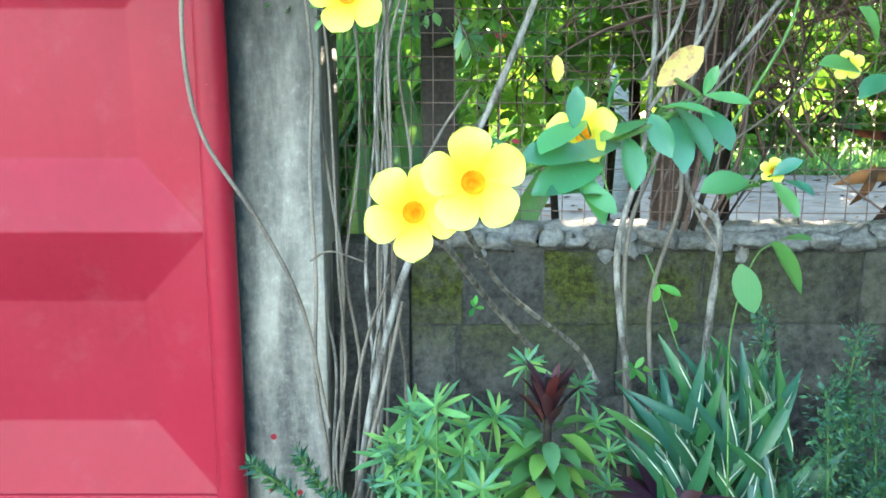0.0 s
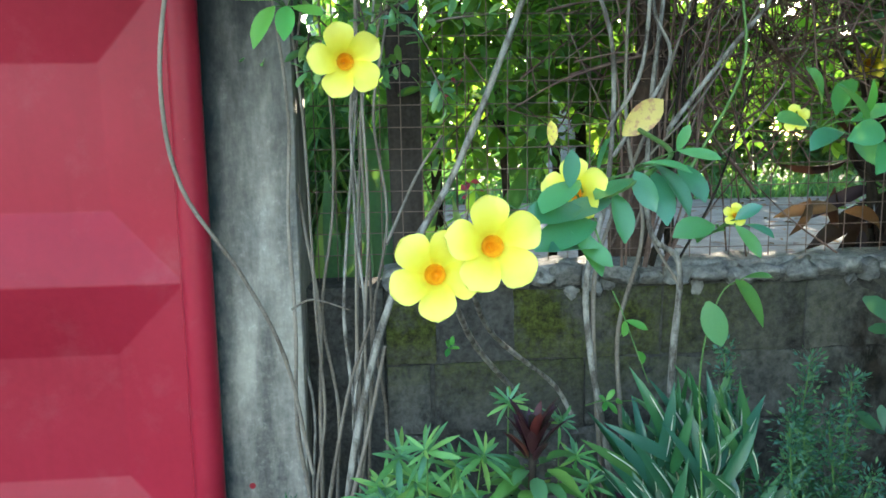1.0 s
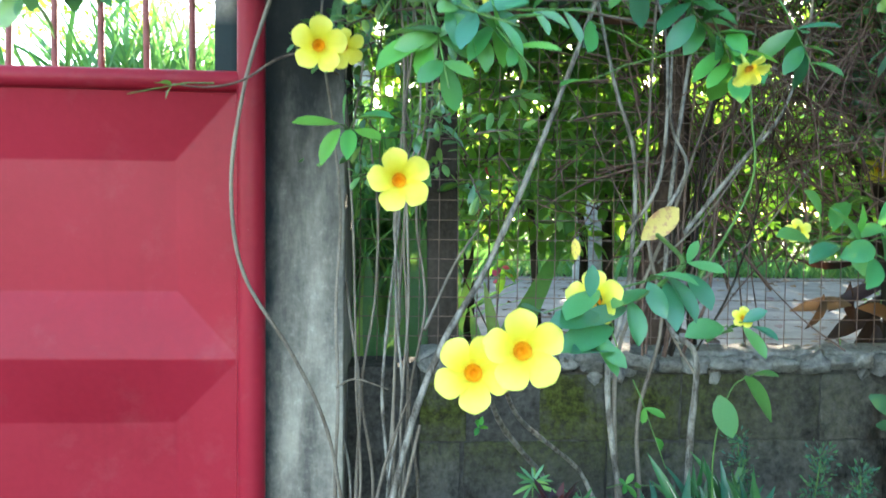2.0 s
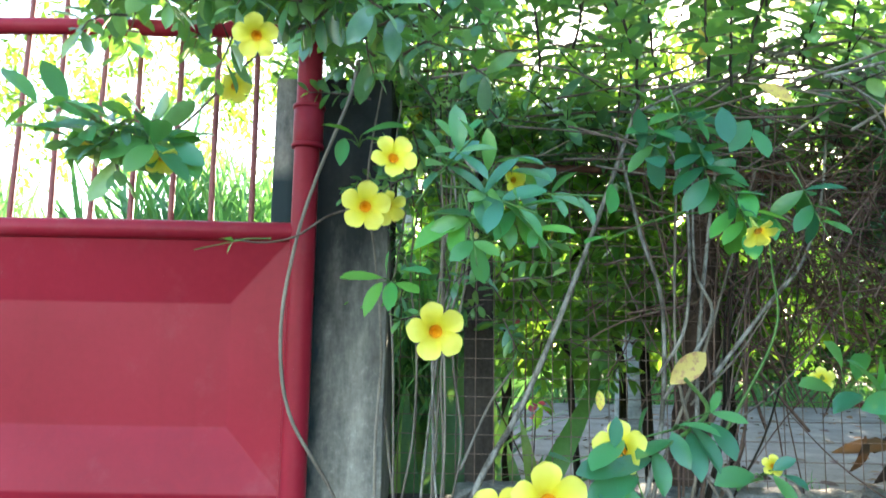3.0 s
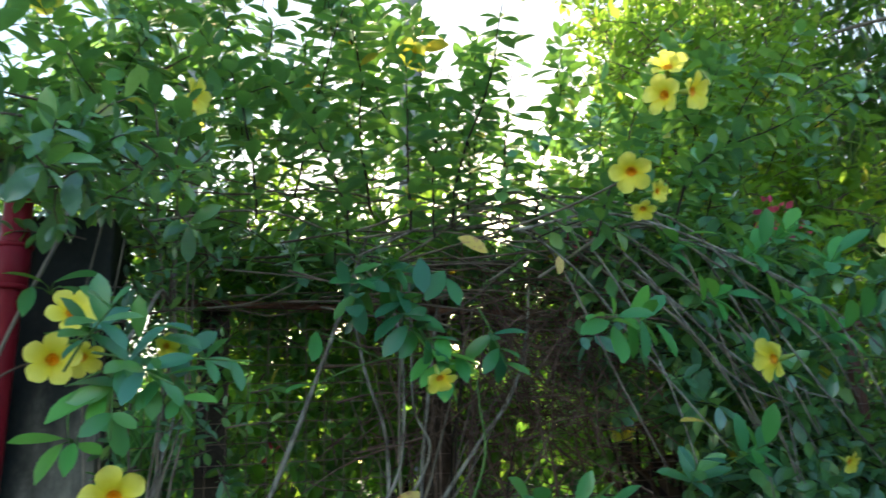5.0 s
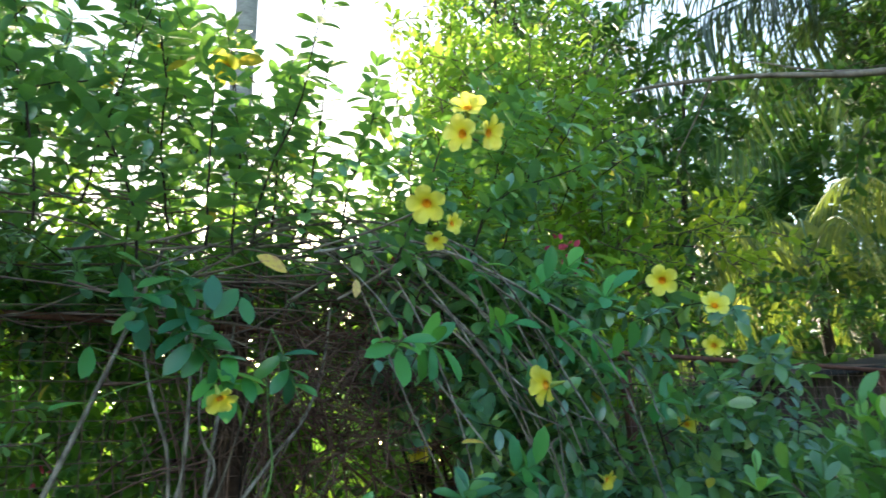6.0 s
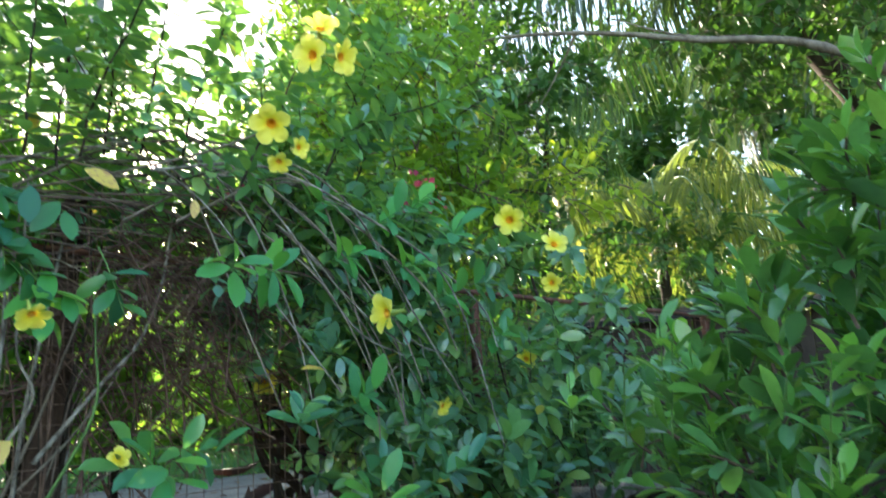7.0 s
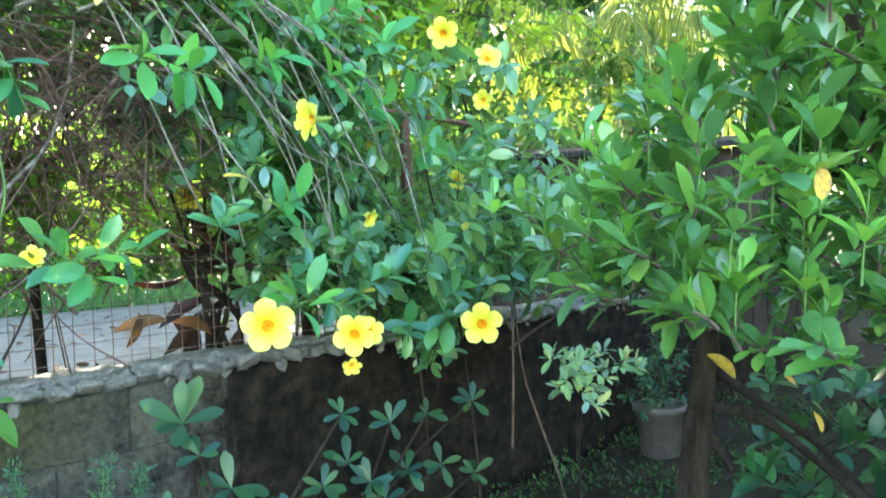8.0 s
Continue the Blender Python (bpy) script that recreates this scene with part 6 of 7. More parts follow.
# Lower leaves of the small tree, built apart; a darker leaf stands for shade.
def low_tree_foliage():
    rng = np.random.default_rng(75)
    plant = thing("low_tree_foliage", (2.75, 0.2, GZ), "low broad tree leaves with shade painted dark", "shrub")
    lv = Leaves(76)
    for _ in range(95):
        p = np.array((rng.uniform(2.15, 3.3), rng.uniform(-0.3, 0.5), rng.uniform(0.05, 0.72)))
        if math.hypot(p[0] - 2.47, p[1] - 0.66) < 0.25 or p[2] > 0.45 + 0.35 * (p[0] - 2.1):
            continue
        lv.twig(p, rng.normal(0, 0.5, 3) + (-0.5, -0.2, 0.5), rng.uniform(0.1, 0.2), 0.04, 3, 0.105, 0.6)
    for _ in range(9):
        lv.runs.append((smooth_path([(2.75 + rng.normal(0, 0.1), 0.2 + rng.normal(0, 0.08), GZ), (2.75 + rng.normal(0, 0.2), 0.2 + rng.normal(0, 0.12), 0.3), (2.7 + rng.normal(0, 0.3), 0.15 + rng.normal(0, 0.2), 0.6)], 4), 0.007, 0.003))
    lv.build(plant, BROAD, LEAF_STRIPED, "foliage", BARK_DARK)


def potted_plant():
    rng = np.random.default_rng(73)
    pot = thing("potted_plant", (3.95, 1.60, GZ), "cement flower pot with small dark leafy plant", "plant")
    prof = [(0.001, 0.0), (0.105, 0.0), (0.11, 0.01), (0.135, 0.25), (0.15, 0.255), (0.152, 0.29), (0.135, 0.292), (0.13, 0.25), (0.001, 0.24)]
    v, f, n = [], [], 24
    for r, z in prof:
        v += [(3.95 + r * math.cos(6.2832 * k / n), 1.60 + r * math.sin(6.2832 * k / n), GZ + z) for k in range(n)]
    for i in range(len(prof) - 1):
        for k in range(n):
            a, b = i * n + k, i * n + (k + 1) % n
            f.append((a, b, b + n, a + n))
    place("pot", mesh_of("pot", v, f), POT, pot, label="plain grey cement pot with rim")
    lv = Leaves(74)
    for _ in range(46):
        p = (3.95 + rng.normal(0, 0.08), 1.60 + rng.normal(0, 0.08), 0.28 + abs(rng.normal(0.1, 0.12)))
        lv.twig(p, rng.normal(0, 0.7, 3) + (0, 0, 0.3), 0.12, 0.03, 3, 0.05, 0.9)
    lv.build(pot, OVAL_FAR, LEAF_BLUE, "foliage", TWIG)


star_plant()
rosette_column()
striped_plant()
feathery_plant(0.90, 1.5, 0.76, 9, 60, 0.10)
feathery_plant(0.93, 1.36, 0.46, 22, 62, 0.17)
feathery_plant(0.72, 1.40, 0.30, 14, 67, 0.14)
wine_rosette(0.47, 1.36, 0.30, 65)
spiky_fronds()
broad_vine_leaves()
paddle_plant(1.18, 1.46, ((1.10, 1.45, 0.735, 8, 0.14), (1.13, 1.42, 0.645, 6, 0.11), (1.22, 1.42, 0.53, 7, 0.13), (1.05, 1.45, 0.50, 6, 0.10)), 80)
paddle_plant(0.98, 1.52, ((1.636, 1.45, 0.655, 6, 0.10), (1.65, 1.45, 0.49, 6, 0.10), (1.53, 1.42, 0.45, 7, 0.11), (1.42, 1.45, 0.38, 7, 0.10), (1.60, 1.42, 0.34, 7, 0.10)), 81)
paddle_plant(1.55, 1.58, ((1.84, 1.45, 0.585, 6, 0.105), (2.04, 1.48, 0.57, 6, 0.10), (2.36, 1.55, 0.55, 6, 0.10), (1.95, 1.5, 0.38, 7, 0.10), (1.75, 1.46, 0.40, 7, 0.10), (1.84, 1.5, 0.30, 7, 0.10), (2.12, 1.5, 0.36, 7, 0.10), (2.3, 1.5, 0.28, 6, 0.10)), 82)
pale_shrub()
low_tree_foliage()
potted_plant()


def ground_cover():
    lv = Leaves(90)
    rng = lv.rng
    for _ in range(11000):
        x, y = rng.uniform(-0.4, 5.5), rng.uniform(0.6, 1.88)
        if noise.noise(Vector((x * 2.2, y * 2.2, 4))) < -0.05:
            continue
        w = np.array((rng.normal(0, 0.6), rng.normal(0, 0.6), 0.7))
        lv.add((x, y, GZ + rng.uniform(0, 0.10)), w, rng.normal(0, 0.5, 3) + (0, 0, 1), rng.uniform(0.014, 0.036))
    v, f = leaf_arrays(OVAL_FAR, lv.pos, lv.way, np.array(lv.up), lv.size)
    ob = place("ground_cover", mesh_of("ground_cover", v, f), LEAF_WEED, None, kind="stuff")
    tagged(ob, "low green weeds covering the damp bed", "weeds")


ground_cover()


# ---- beyond the fence ----
def leafy_mass(name, label, category, box, twigs, leaf, mat, seed, trunk=None, shape=OVAL_FAR, per=3, step=0.05, length=(0.2, 0.45), group="", thin_top=0.3):
    rng = np.random.default_rng(seed)
    (x0, x1), (y0, y1), (z0, z1) = box
    cx, cy = (x0 + x1) / 2, (y0 + y1) / 2
    base = RZ if cy > 2.1 else GZ
    ob = thing(name, (cx, cy, base), label, category, group)
    lv = Leaves(seed + 1)
    made = 0
    while made < twigs:
        p = np.array((rng.uniform(x0, x1), rng.uniform(y0, y1), rng.uniform(z0, z1)))
        n = 0.5 + 0.5 * noise.noise(Vector(p) * (2.2 / max(0.7, (x1 - x0) * 0.4)))
        edge = 1 - thin_top * ((p[2] - z0) / (z1 - z0)) ** 2
        q = 2 * (p - ((x0 + x1) / 2, (y0 + y1) / 2, (z0 + z1) / 2)) / ((x1 - x0), (y1 - y0), (z1 - z0))
        if n * edge < 0.36 or (q ** 4).sum() > 1.25:
            continue
        lv.twig(p, rng.normal(0, 0.6, 3) + (0, -0.2, 0.4), rng.uniform(*length), step, per, leaf, 0.5, 0.9, 0.004)
        made += 1
    lv.build(ob, shape, mat, "foliage", TWIG)
    for k, (tx, ty, r) in enumerate(trunk or ((cx, cy, 0.04),)):
        pts = [(tx, ty, base - 0.1), (tx + rng.normal(0, 0.05), ty, base + (z0 - base) * 0.6 + 0.3), (tx + rng.normal(0, 0.12), ty + 0.05, (z0 + z1) / 2), (tx + rng.normal(0, 0.2), ty, z1 - 0.1)]
        v, f = tube_arrays(smooth_path(pts, 5), r, r * 0.35, 8, 0.05, rng)
        place("trunk", mesh_of("trunk", v, f), BARK_DARK, ob)
    return ob


leafy_mass("shrub", "leafy roadside shrub with small sunlit leaves", "shrub", ((-0.1, 1.0), (2.5, 3.2), (1.24, 2.0)), 100, 0.115, LEAF_HEDGE, 101, ((0.5, 2.9, 0.02),), group="roadside shrubs")
leafy_mass("shrub", "thin sunlit bush close behind the fence", "shrub", ((0.9, 2.0), (2.4, 3.1), (1.24, 2.0)), 85, 0.105, LEAF_HEDGE, 95, ((1.2, 3.0, 0.025),), group="roadside shrubs")
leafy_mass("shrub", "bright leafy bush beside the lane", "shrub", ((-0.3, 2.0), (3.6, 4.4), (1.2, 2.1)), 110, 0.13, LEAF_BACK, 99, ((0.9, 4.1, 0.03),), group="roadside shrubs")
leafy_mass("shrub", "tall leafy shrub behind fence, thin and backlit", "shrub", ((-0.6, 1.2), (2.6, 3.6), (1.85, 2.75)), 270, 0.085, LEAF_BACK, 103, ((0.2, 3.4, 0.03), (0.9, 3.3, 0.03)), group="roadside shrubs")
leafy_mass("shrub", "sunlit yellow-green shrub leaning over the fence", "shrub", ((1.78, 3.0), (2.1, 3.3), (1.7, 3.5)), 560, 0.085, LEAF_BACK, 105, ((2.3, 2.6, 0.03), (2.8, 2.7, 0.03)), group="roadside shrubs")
leafy_mass("shrub", "dark leafy shrub hugging the corner of the fence", "shrub", ((1.9, 3.3), (2.15, 2.9), (0.9, 1.65)), 300, 0.07, LEAF, 107, ((2.7, 2.5, 0.03),), group="roadside shrubs")
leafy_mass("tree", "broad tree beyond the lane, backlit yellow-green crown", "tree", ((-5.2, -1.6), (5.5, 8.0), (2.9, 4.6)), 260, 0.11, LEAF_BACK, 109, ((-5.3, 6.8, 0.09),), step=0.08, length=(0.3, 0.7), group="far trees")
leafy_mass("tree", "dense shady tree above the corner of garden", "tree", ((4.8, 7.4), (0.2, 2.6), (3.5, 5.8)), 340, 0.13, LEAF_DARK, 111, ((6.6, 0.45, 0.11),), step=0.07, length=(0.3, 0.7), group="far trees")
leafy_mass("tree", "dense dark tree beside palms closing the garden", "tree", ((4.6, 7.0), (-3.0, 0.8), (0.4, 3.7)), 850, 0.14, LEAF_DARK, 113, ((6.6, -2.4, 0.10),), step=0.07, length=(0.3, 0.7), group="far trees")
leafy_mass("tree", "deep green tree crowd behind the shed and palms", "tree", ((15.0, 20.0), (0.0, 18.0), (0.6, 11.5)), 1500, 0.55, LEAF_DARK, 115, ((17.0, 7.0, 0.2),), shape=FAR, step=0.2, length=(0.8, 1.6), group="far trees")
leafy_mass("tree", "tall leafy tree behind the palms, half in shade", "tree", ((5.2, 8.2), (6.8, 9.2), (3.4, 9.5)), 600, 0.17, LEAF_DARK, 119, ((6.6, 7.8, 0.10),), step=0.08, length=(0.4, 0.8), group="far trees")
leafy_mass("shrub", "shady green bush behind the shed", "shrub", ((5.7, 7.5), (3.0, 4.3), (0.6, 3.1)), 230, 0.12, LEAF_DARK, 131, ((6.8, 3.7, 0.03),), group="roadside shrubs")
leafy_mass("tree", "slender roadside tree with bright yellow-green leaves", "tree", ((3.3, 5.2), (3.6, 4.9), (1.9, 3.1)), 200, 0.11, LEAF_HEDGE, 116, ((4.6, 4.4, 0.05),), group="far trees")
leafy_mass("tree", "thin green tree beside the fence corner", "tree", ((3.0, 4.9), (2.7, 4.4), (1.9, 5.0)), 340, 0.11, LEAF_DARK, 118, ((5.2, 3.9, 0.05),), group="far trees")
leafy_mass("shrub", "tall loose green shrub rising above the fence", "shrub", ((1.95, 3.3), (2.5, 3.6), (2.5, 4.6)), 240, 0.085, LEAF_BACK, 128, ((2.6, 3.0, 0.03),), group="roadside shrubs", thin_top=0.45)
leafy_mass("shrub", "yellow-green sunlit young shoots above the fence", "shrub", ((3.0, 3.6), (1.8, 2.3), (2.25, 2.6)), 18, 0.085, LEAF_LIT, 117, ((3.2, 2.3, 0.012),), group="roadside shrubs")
# same thicket in two leaf tones; the darker one stands in for shade
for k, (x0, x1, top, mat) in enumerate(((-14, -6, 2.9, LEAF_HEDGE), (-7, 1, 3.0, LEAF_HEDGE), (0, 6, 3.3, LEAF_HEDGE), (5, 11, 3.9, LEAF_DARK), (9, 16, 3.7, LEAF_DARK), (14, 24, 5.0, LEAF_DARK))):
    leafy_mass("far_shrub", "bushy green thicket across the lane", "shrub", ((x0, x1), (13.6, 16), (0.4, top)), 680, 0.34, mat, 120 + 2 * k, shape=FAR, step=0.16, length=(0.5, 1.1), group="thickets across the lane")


def tall_grass():
    lv = Leaves(140)
    rng = lv.rng
    for _ in range(18000):
        x = rng.uniform(-6.5, 0.1)
        y = rng.uniform(3.3, 5.0) + 0.12 * abs(x)
        w = np.array((rng.normal(0, 0.4), rng.normal(0, 0.4), 1.0))
        lv.add((x, y, RZ - 0.03 + rng.uniform(0, 1.72) * (0.8 + 0.2 * math.sin(x * 3))), w, unit(rng.normal(0, 1, 3)) + (0, 0, 0.2), rng.uniform(0.35, 0.8))
    v, f = leaf_arrays(BLADE, lv.pos, lv.way, np.array(lv.up), lv.size)
    ob = place("tall_grass", mesh_of("tall_grass", v, f), LEAF_GRASS, None, kind="stuff")
    tagged(ob, "tall bright green field grass behind the gate", "grass")


def verge_grass():
    lv = Leaves(142)
    rng = lv.rng
    for _ in range(9000):
        x = rng.uniform(-8, 16)
        near = rng.random() < 0.25
        y = rng.uniform(2.2, 5.0) if near else rng.uniform(12.5, 14.0)
        lv.add((x, y, RZ - 0.03), np.array((rng.normal(0, 0.5), rng.normal(0, 0.5), 0.9)), rng.normal(0, 1, 3) + (0, 0, 0.1), rng.uniform(0.06, 0.2) if near else rng.uniform(0.2, 0.6))
    v, f = leaf_arrays(STRIP, lv.pos, lv.way, np.array(lv.up), lv.size)
    ob = place("verge_grass", mesh_of("verge_grass", v, f), LEAF_GRASS, None, kind="stuff")
    tagged(ob, "short green grass along the edges of the lane", "grass")


def leaf_litter():
    lv = Leaves(146)
    rng = lv.rng
    for _ in range(700):
        x, y = rng.uniform(-3, 11), 5.1 + 7.3 * rng.random() ** 1.4
        lv.add((x, y, RZ + 0.012), np.array((rng.normal(), rng.normal(), 0.05)), rng.normal(0, 0.25, 3) + (0, 0, 1), rng.uniform(0.06, 0.16))
    v, f = leaf_arrays(OVAL_FAR, lv.pos, lv.way, np.array(lv.up), lv.size)
    ob = place("leaf_litter", mesh_of("leaf_litter", v, f), LEAF_DRY, None, kind="stuff")
    tagged(ob, "scattered dry brown leaves lying on the lane", "leaves")


tall_grass()
verge_grass()
leaf_litter()


def palm(name, base, top, r, fronds, length, mat, seed, label, lean=(0, 0), down=0.8):
    rng = np.random.default_rng(seed)
    ob = thing(name, base, label, "palm", "palms")
    pts = smooth_path([base, (base[0] + lean[0] * 0.4, base[1] + lean[1] * 0.4, base[2] + (top - base[2]) * 0.5), (base[0] + lean[0], base[1] + lean[1], top)], 14)
    v, f = tube_arrays(pts, r, r * 0.8, 14, 0.03, rng)
    place("trunk", mesh_of("trunk", v, f), BARK_PALM if name == "coconut_palm" else BARK_DARK, ob)
    crown = pts[-1]
    leaflet = leaf_shape(0.031, 4, 0.4, 0.45, 0.3, 0.7)
    for k in range(fronds):
        a = k * 2.4 + rng.normal(0, 0.15)
        rise = rng.uniform(0.2, 1.1)
        d = np.array((math.cos(a), math.sin(a), rise))
        p, line = crown.copy(), [crown.copy()]
        n = 16
        for i in range(n):
            d = unit(d + np.array((0, 0, -down * 0.12 * (0.4 + i / n))))
            p = p + d * length / n
            line.append(p.copy())
        line = smooth_path(line, 3)
        fr = place("frond", tubes("frond", [(line, 0.022, 0.005)], 6), GREEN_STEM, ob)
        lv = Leaves(seed * 100 + k)
        for i in range(6, len(line) - 1):
            t = i / len(line)
            w = unit(line[i + 1] - line[i])
            side = unit(np.cross(w, (0, 0, 1.0)))
            ln = length * 0.24 * (0.45 + math.sin(math.pi * min(1, 0.15 + 0.85 * t)) * 0.75)
            for s in (-1, 1):
                for _ in range(2 if rng.random() < 0.45 else 1):
                    q = line[i] + (line[i + 1] - line[i]) * rng.random()
                    lv.add(q, side * s * 0.8 + w * 0.6 + np.array((0, 0, -0.70 + rng.normal(0, 0.22))), np.array((0, 0, 1.0)) + w * 0.3, ln * rng.uniform(0.7, 1.1))
        v, f = leaf_arrays(leaflet, lv.pos, lv.way, np.array(lv.up), lv.size)
        place("leaflet_comb", mesh_of("leaflet_comb", v, f), mat, fr, kind="stuff")
    return ob


# the leaflet tone of each palm carries its sun or shade
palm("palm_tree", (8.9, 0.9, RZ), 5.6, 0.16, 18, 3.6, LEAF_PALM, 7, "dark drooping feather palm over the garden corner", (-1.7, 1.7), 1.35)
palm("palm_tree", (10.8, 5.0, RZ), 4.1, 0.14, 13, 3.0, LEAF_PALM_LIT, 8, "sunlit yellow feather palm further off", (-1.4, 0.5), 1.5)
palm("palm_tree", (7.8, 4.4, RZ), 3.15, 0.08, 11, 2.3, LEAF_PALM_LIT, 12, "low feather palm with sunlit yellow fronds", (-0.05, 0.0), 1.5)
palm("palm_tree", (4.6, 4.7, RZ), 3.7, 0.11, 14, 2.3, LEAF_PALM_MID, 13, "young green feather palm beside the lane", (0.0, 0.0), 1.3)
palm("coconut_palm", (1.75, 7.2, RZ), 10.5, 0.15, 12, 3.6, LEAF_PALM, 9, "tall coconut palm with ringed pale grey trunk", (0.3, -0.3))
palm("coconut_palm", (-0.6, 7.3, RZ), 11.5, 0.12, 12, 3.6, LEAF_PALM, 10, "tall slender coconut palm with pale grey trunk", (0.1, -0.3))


def dead_branch():
    br = thing("bare_branch", (5.5, 0.6, RZ), "long bare grey branch reaching across under the trees", "branch")
    rng = np.random.default_rng(5)
    for pts, r0, r1 in (([(5.6, 0.4, 2.6), (4.9, 0.8, 3.05), (4.51, 1.09, 3.26), (4.34, 1.36, 3.37), (4.17, 1.63, 3.44), (3.85, 2.02, 3.57), (3.51, 2.41, 3.64), (3.2, 2.8, 3.66)], 0.036, 0.009),
                        ([(4.9, 0.8, 3.05), (4.7, 1.2, 2.6), (4.6, 1.4, 2.1)], 0.018, 0.006), ([(4.25, 1.5, 3.41), (4.15, 1.8, 3.56), (4.1, 2.2, 3.85)], 0.012, 0.004), ([(3.7, 2.2, 3.6), (3.75, 2.4, 3.45), (3.7, 2.6, 3.2)], 0.009, 0.003)):
        v, f = tube_arrays(smooth_path(pts, 7), r0, r1, 9, 0.10, rng)
        place("limb", mesh_of("limb", v, f), BARK, br)


dead_branch()


def shed():
    hut = thing("shed", (5.2, 3.1, RZ), "dark low shed of weathered upright boards", "shed")
    way = Vector((0.55, -0.84, 0)).normalized()
    back = Vector((0.84, 0.55, 0))
    start = Vector((4.55, 3.75, 0))
    rng = np.random.default_rng(77)
    for k in range(26):
        p = start + way * (0.105 * k)
        m = Matrix.Translation((p.x, p.y, RZ)) @ Matrix.Rotation(math.atan2(way.y, way.x), 4, "Z")
        place("board", mesh_bm("board", box_bm(0, 0.098, -0.012, 0.012, -0.05, 1.55 + rng.normal(0, 0.01), 0.003)), BOARD, hut, m)
    m = Matrix.Translation((*(start + way * 1.35 + back * 0.75).xy, 1.98)) @ Matrix.Rotation(math.atan2(way.y, way.x), 4, "Z") @ Matrix.Rotation(radians(8), 4, "X")
    place("roof", mesh_bm("roof", box_bm(-1.6, 1.6, -0.95, 0.95, -0.02, 0.02, 0.006)), ROOF, hut, m)
    for k in (0, 1):
        p = start + way * (2.7 * k) + back * 0.05
        m = Matrix.Translation((p.x, p.y, RZ))
        place("corner_post", mesh_bm("corner_post", box_bm(-0.04, 0.04, 0.02, 0.1, -0.05, 1.6, 0.006)), BOARD, hut, m)
        q = start + way * (2.7 * k) + back * 1.45
        place("corner_post", mesh_bm("corner_post", box_bm(-0.04, 0.04, 0.02, 0.1, -0.05, 1.75, 0.006)), BOARD, hut, Matrix.Translation((q.x, q.y, RZ)))


shed()


def bougainvillea():
    rng = np.random.default_rng(151)
    ob = thing("bougainvillea", (1.9, 2.2, RZ), "sparse bougainvillea with small pink bracts in hedge", "shrub")
    lv = Leaves(152)
    for c, n, s in (((1.85, 1.55, 2.07), 24, 0.035), ((1.77, 1.57, 2.03), 18, 0.026), ((1.1, 1.6, 1.98), 8, 0.03), ((0.22, 2.45, 1.03), 7, 0.02), ((-0.02, 2.3, 1.3), 5, 0.02), ((0.2, 2.6, 1.42), 6, 0.025)):
        for _ in range(n):
            lv.add(np.array(c) + rng.normal(0, s, 3), rng.normal(0, 1, 3), rng.normal(0, 1, 3), rng.uniform(0.02, 0.035))
    lv.build(ob, leaf_shape(0.75, 3, 0.3, 0.1), PINK, "bloom")
    runs = [(smooth_path([(1.9, 2.2, RZ), (1.95, 2.1, 1.2), (1.95, 1.8, 1.85), (1.85, 1.55, 2.07)], 5), 0.008, 0.003), (smooth_path([(0.25, 2.6, RZ), (0.2, 2.6, 0.8), (0.2, 2.6, 1.42)], 5), 0.006, 0.003), (smooth_path([(1.85, 2.0, 1.2), (1.4, 1.8, 1.7), (1.1, 1.6, 1.98)], 5), 0.005, 0.002), (smooth_path([(0.22, 2.6, 0.7), (0.22, 2.5, 0.9), (0.22, 2.45, 1.03)], 5), 0.003, 0.002), (smooth_path([(0.2, 2.6, 0.8), (0.05, 2.4, 1.1), (-0.02, 2.3, 1.3)], 5), 0.003, 0.002)]
    place("stalk_cluster", tubes("stalk_cluster", runs, 6), TWIG, ob, kind="stuff")


bougainvillea()


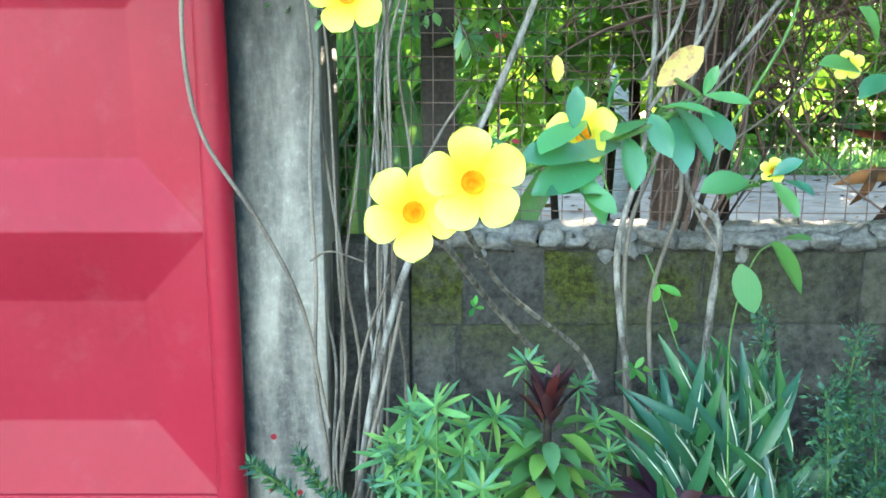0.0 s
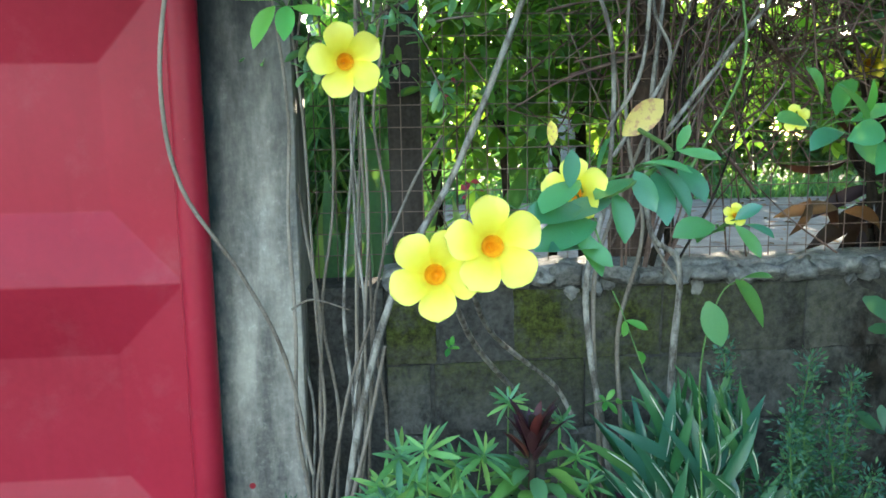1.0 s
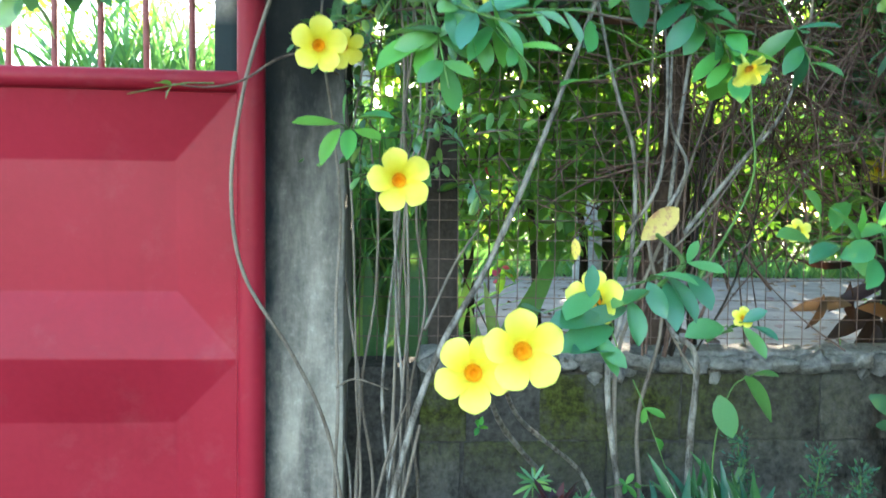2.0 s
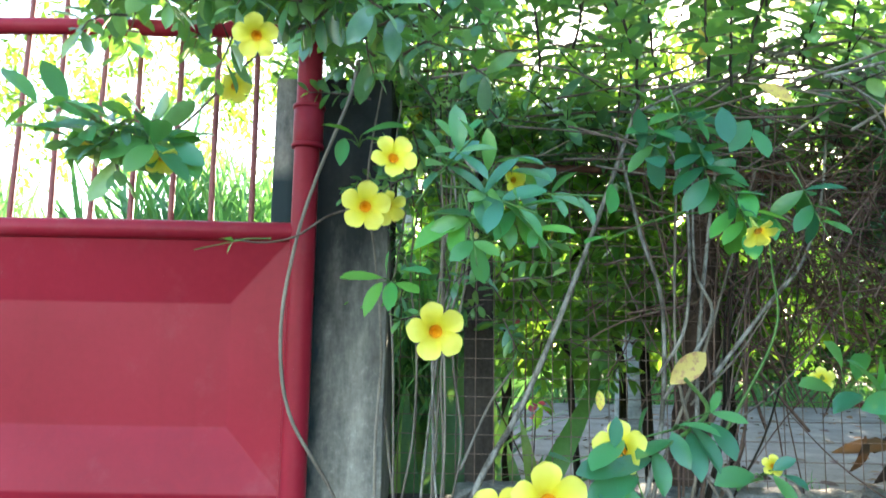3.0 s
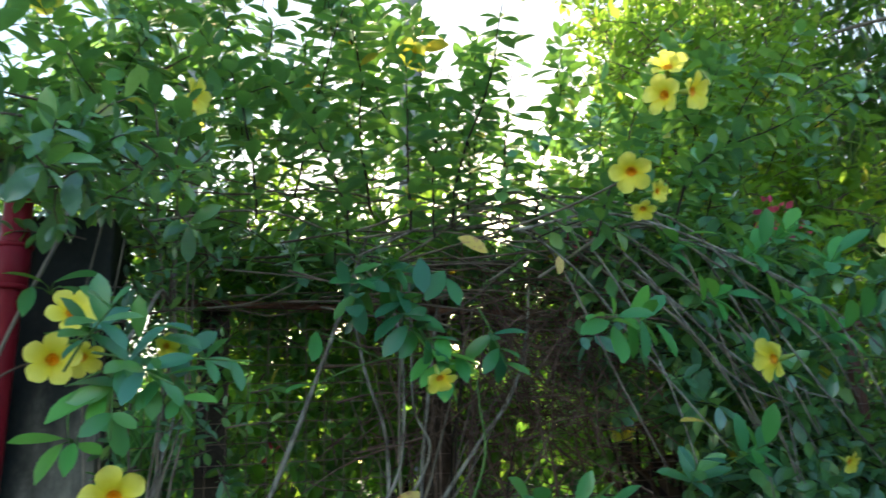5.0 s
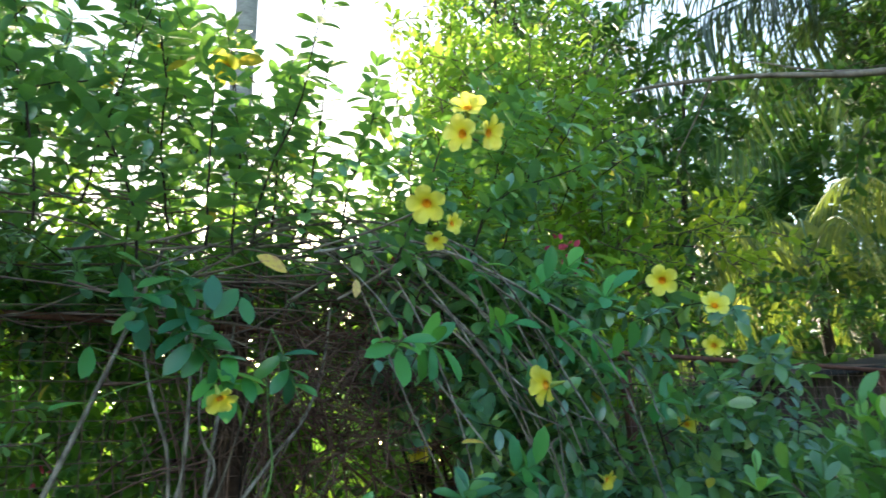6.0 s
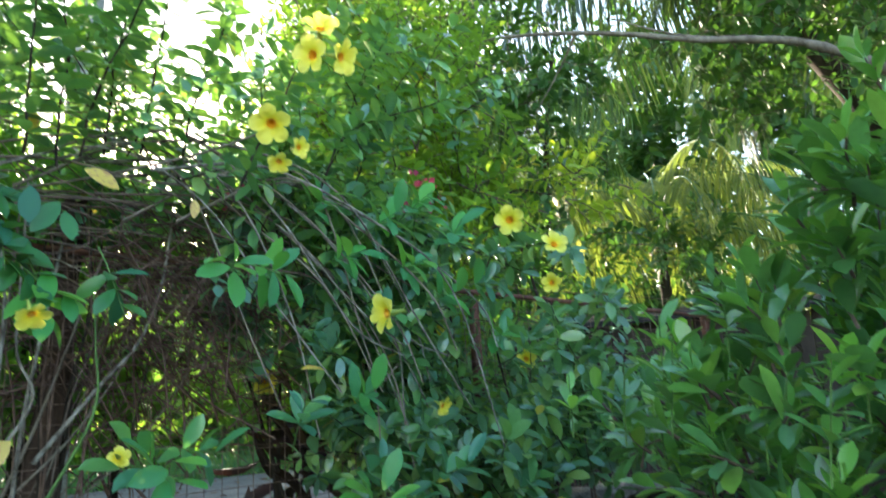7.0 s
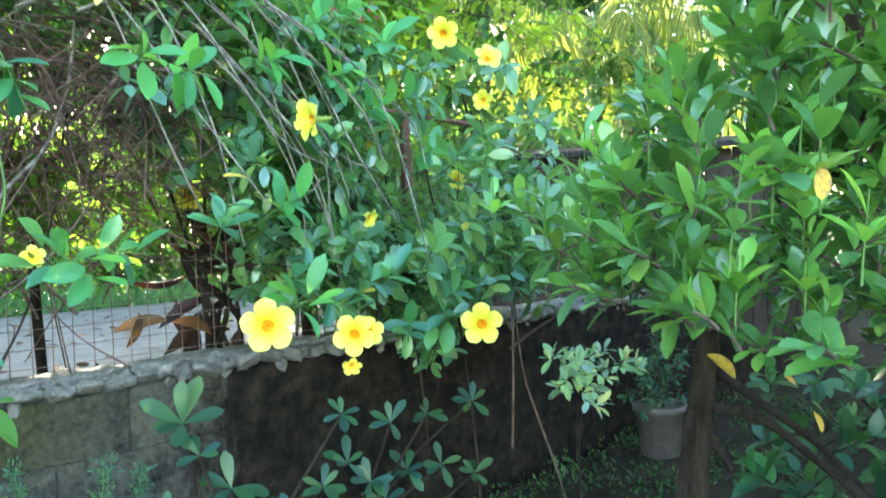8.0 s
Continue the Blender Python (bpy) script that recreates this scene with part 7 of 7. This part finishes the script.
def strap_plants():
    """Broad strap leaves and a dried red-brown plant on the road side of the wall."""
    rng = np.random.default_rng(161)
    ob = thing("strap_leaf_plant", (-0.05, 2.35, RZ), "clump of broad green strap leaves behind the fence", "plant")
    lv = Leaves(162)
    for _ in range(16):
        lv.add((rng.uniform(-0.35, 0.3), rng.uniform(2.2, 2.5), RZ + rng.uniform(0, 0.15)), np.array((rng.normal(0, 0.35), rng.normal(0, 0.2), 1)), np.array((rng.normal(0, 0.5), -1, 0.3)), rng.uniform(0.5, 0.95))
    lv.singles(ob, leaf_shape(0.11, 7, 0.3, 0.2, 0.35, 0.7), LEAF_BROM, "strap")
    dry = thing("dry_plant", (1.5, 2.3, RZ), "withered dark brown plant with curled hanging leaves", "plant")
    lv = Leaves(164)
    for _ in range(36):
        p = np.array((1.66 + rng.normal(0, 0.09), 2.3 + rng.normal(0, 0.06), RZ + 0.55 + rng.uniform(0, 0.65)))
        lv.add(p, np.array((rng.normal(0, 0.6), rng.normal(0, 0.3), rng.normal(0.1, 0.6))), rng.normal(0, 1, 3), rng.uniform(0.12, 0.28))
    lv.singles(dry, leaf_shape(0.28, 5, 0.6, 0.4), LEAF_WITHERED, "withered")
    runs = [(smooth_path([(1.66, 2.3, RZ - 0.05), (1.66 + rng.normal(0, 0.05), 2.3, 0.8), (1.66 + rng.normal(0, 0.12), 2.3, 1.45)], 4), 0.016, 0.006) for _ in range(7)]
    place("cane_clump", tubes("cane_clump", runs, 6), BARK_DARK, dry, kind="stuff")
    lv = Leaves(166)
    for at, way, s in (((1.36, 2.12, 0.96), (-1, 0, 0.1), 0.17), ((1.38, 2.12, 0.95), (0.9, 0, -0.1), 0.2), ((1.25, 2.1, 1.0), (-0.1, 0, -1), 0.13)):
        lv.add(np.array(at), np.array(way), np.array((0.2, -0.8, 0.5)), s)
    lv.singles(dry, leaf_shape(0.3, 5, 0.7, 0.5), LEAF_DRY, "dead", "pale brown dead leaf")


strap_plants()


# ---- pieces: blocks of the wall and stones of its cap ----
def wall_pieces():
    rng = np.random.default_rng(171)
    kinds = []
    for k in range(6):
        bm = box_bm(-0.2125, 0.2125, 0, 0.03, 0, 0.2, 0.007, 4, 0.0, k)
        for v in bm.verts:
            if v.co.y < 0.02:
                v.co += noise.noise_vector(v.co * 16 + Vector((k * 5.3, 1, 2))) * 0.006
        me = mesh_bm("block", bm, True)
        me.materials.append(BLOCK)
        kinds.append(me)
    tops = (0.575, 0.372, 0.169, -0.034)
    for row, z in enumerate(tops):
        x = 0.055 if row % 2 == 0 else -0.17
        n = 0
        while x < 7.2:
            if x > 0.12:
                m = pose(x, 1.899 + rng.normal(0, 0.002), z, 0, 0, rng.normal(0, 0.2))
                place("block", kinds[(row * 3 + n) % 6], None, wall, m)
            x += 0.43
            n += 1
        # the cut block beside the plastered infill
    for row, (z, x1) in enumerate(((0.575, 0.055), (0.372, 0.038), (0.169, 0.055), (-0.034, 0.038))):
        me = mesh_bm("block", box_bm(-0.085, x1 - 0.002, 1.899, 1.93, z, z + 0.198, 0.006, 3, 0.002, row), True)
        me.materials.append(BLOCK)
        place("block", me, None, wall)
    shapes = []
    for k in range(7):
        bm = bmesh.new()
        bmesh.ops.create_icosphere(bm, subdivisions=3, radius=0.5)
        for v in bm.verts:
            c = v.co
            q = Vector([math.copysign(abs(a) ** 0.5, a) for a in c])
            v.co = q * 0.72 + noise.noise_vector(c * 2.2 + Vector((k * 4.0, 0, 0))) * 0.26 + noise.noise_vector(c * 6 + Vector((k * 4.0, 2, 0))) * 0.10
        me = mesh_bm("stone", bm, True)
        me.materials.append(CAPSTONE)
        shapes.append(me)
    x, n = -0.08, 0
    while x < 6.5:
        w = rng.uniform(0.05, 0.115)
        m = pose(x + w / 2, 1.918 + rng.normal(0, 0.008), 0.808 + rng.normal(0, 0.005), rng.normal(0, 8), rng.normal(0, 8), rng.normal(0, 10)) @ Matrix.Diagonal((w * 1.02, 0.10, rng.uniform(0.04, 0.06), 1))
        place("stone", shapes[n % 7], None, wall, m)
        x += w * 0.98
        n += 1
    # rough cement coping smeared over the stones
    bm = box_bm(-0.085, 6.6, 1.912, 2.058, 0.803, 0.843, 0.012)
    bmesh.ops.subdivide_edges(bm, edges=[e for e in bm.edges if abs(e.verts[0].co.x - e.verts[1].co.x) > 1], cuts=260, use_grid_fill=True)
    for v in bm.verts:
        v.co += noise.noise_vector(v.co * 17) * 0.012 + noise.noise_vector(v.co * 43) * 0.006
    place("coping", mesh_bm("coping", bm, True), CAPSTONE, wall, label="rough pale cement coping")
    x = -0.05
    while x < 4.5:
        w = rng.uniform(0.015, 0.05)
        m = pose(x, 1.903, rng.uniform(0.76, 0.82), rng.normal(0, 30), rng.normal(0, 30), 0) @ Matrix.Diagonal((w, 0.02, w * rng.uniform(0.5, 1.3), 1))
        place("cement_dab", shapes[int(x * 50) % 7], None, wall, m)
        x += rng.exponential(0.08) + 0.02


wall_pieces()
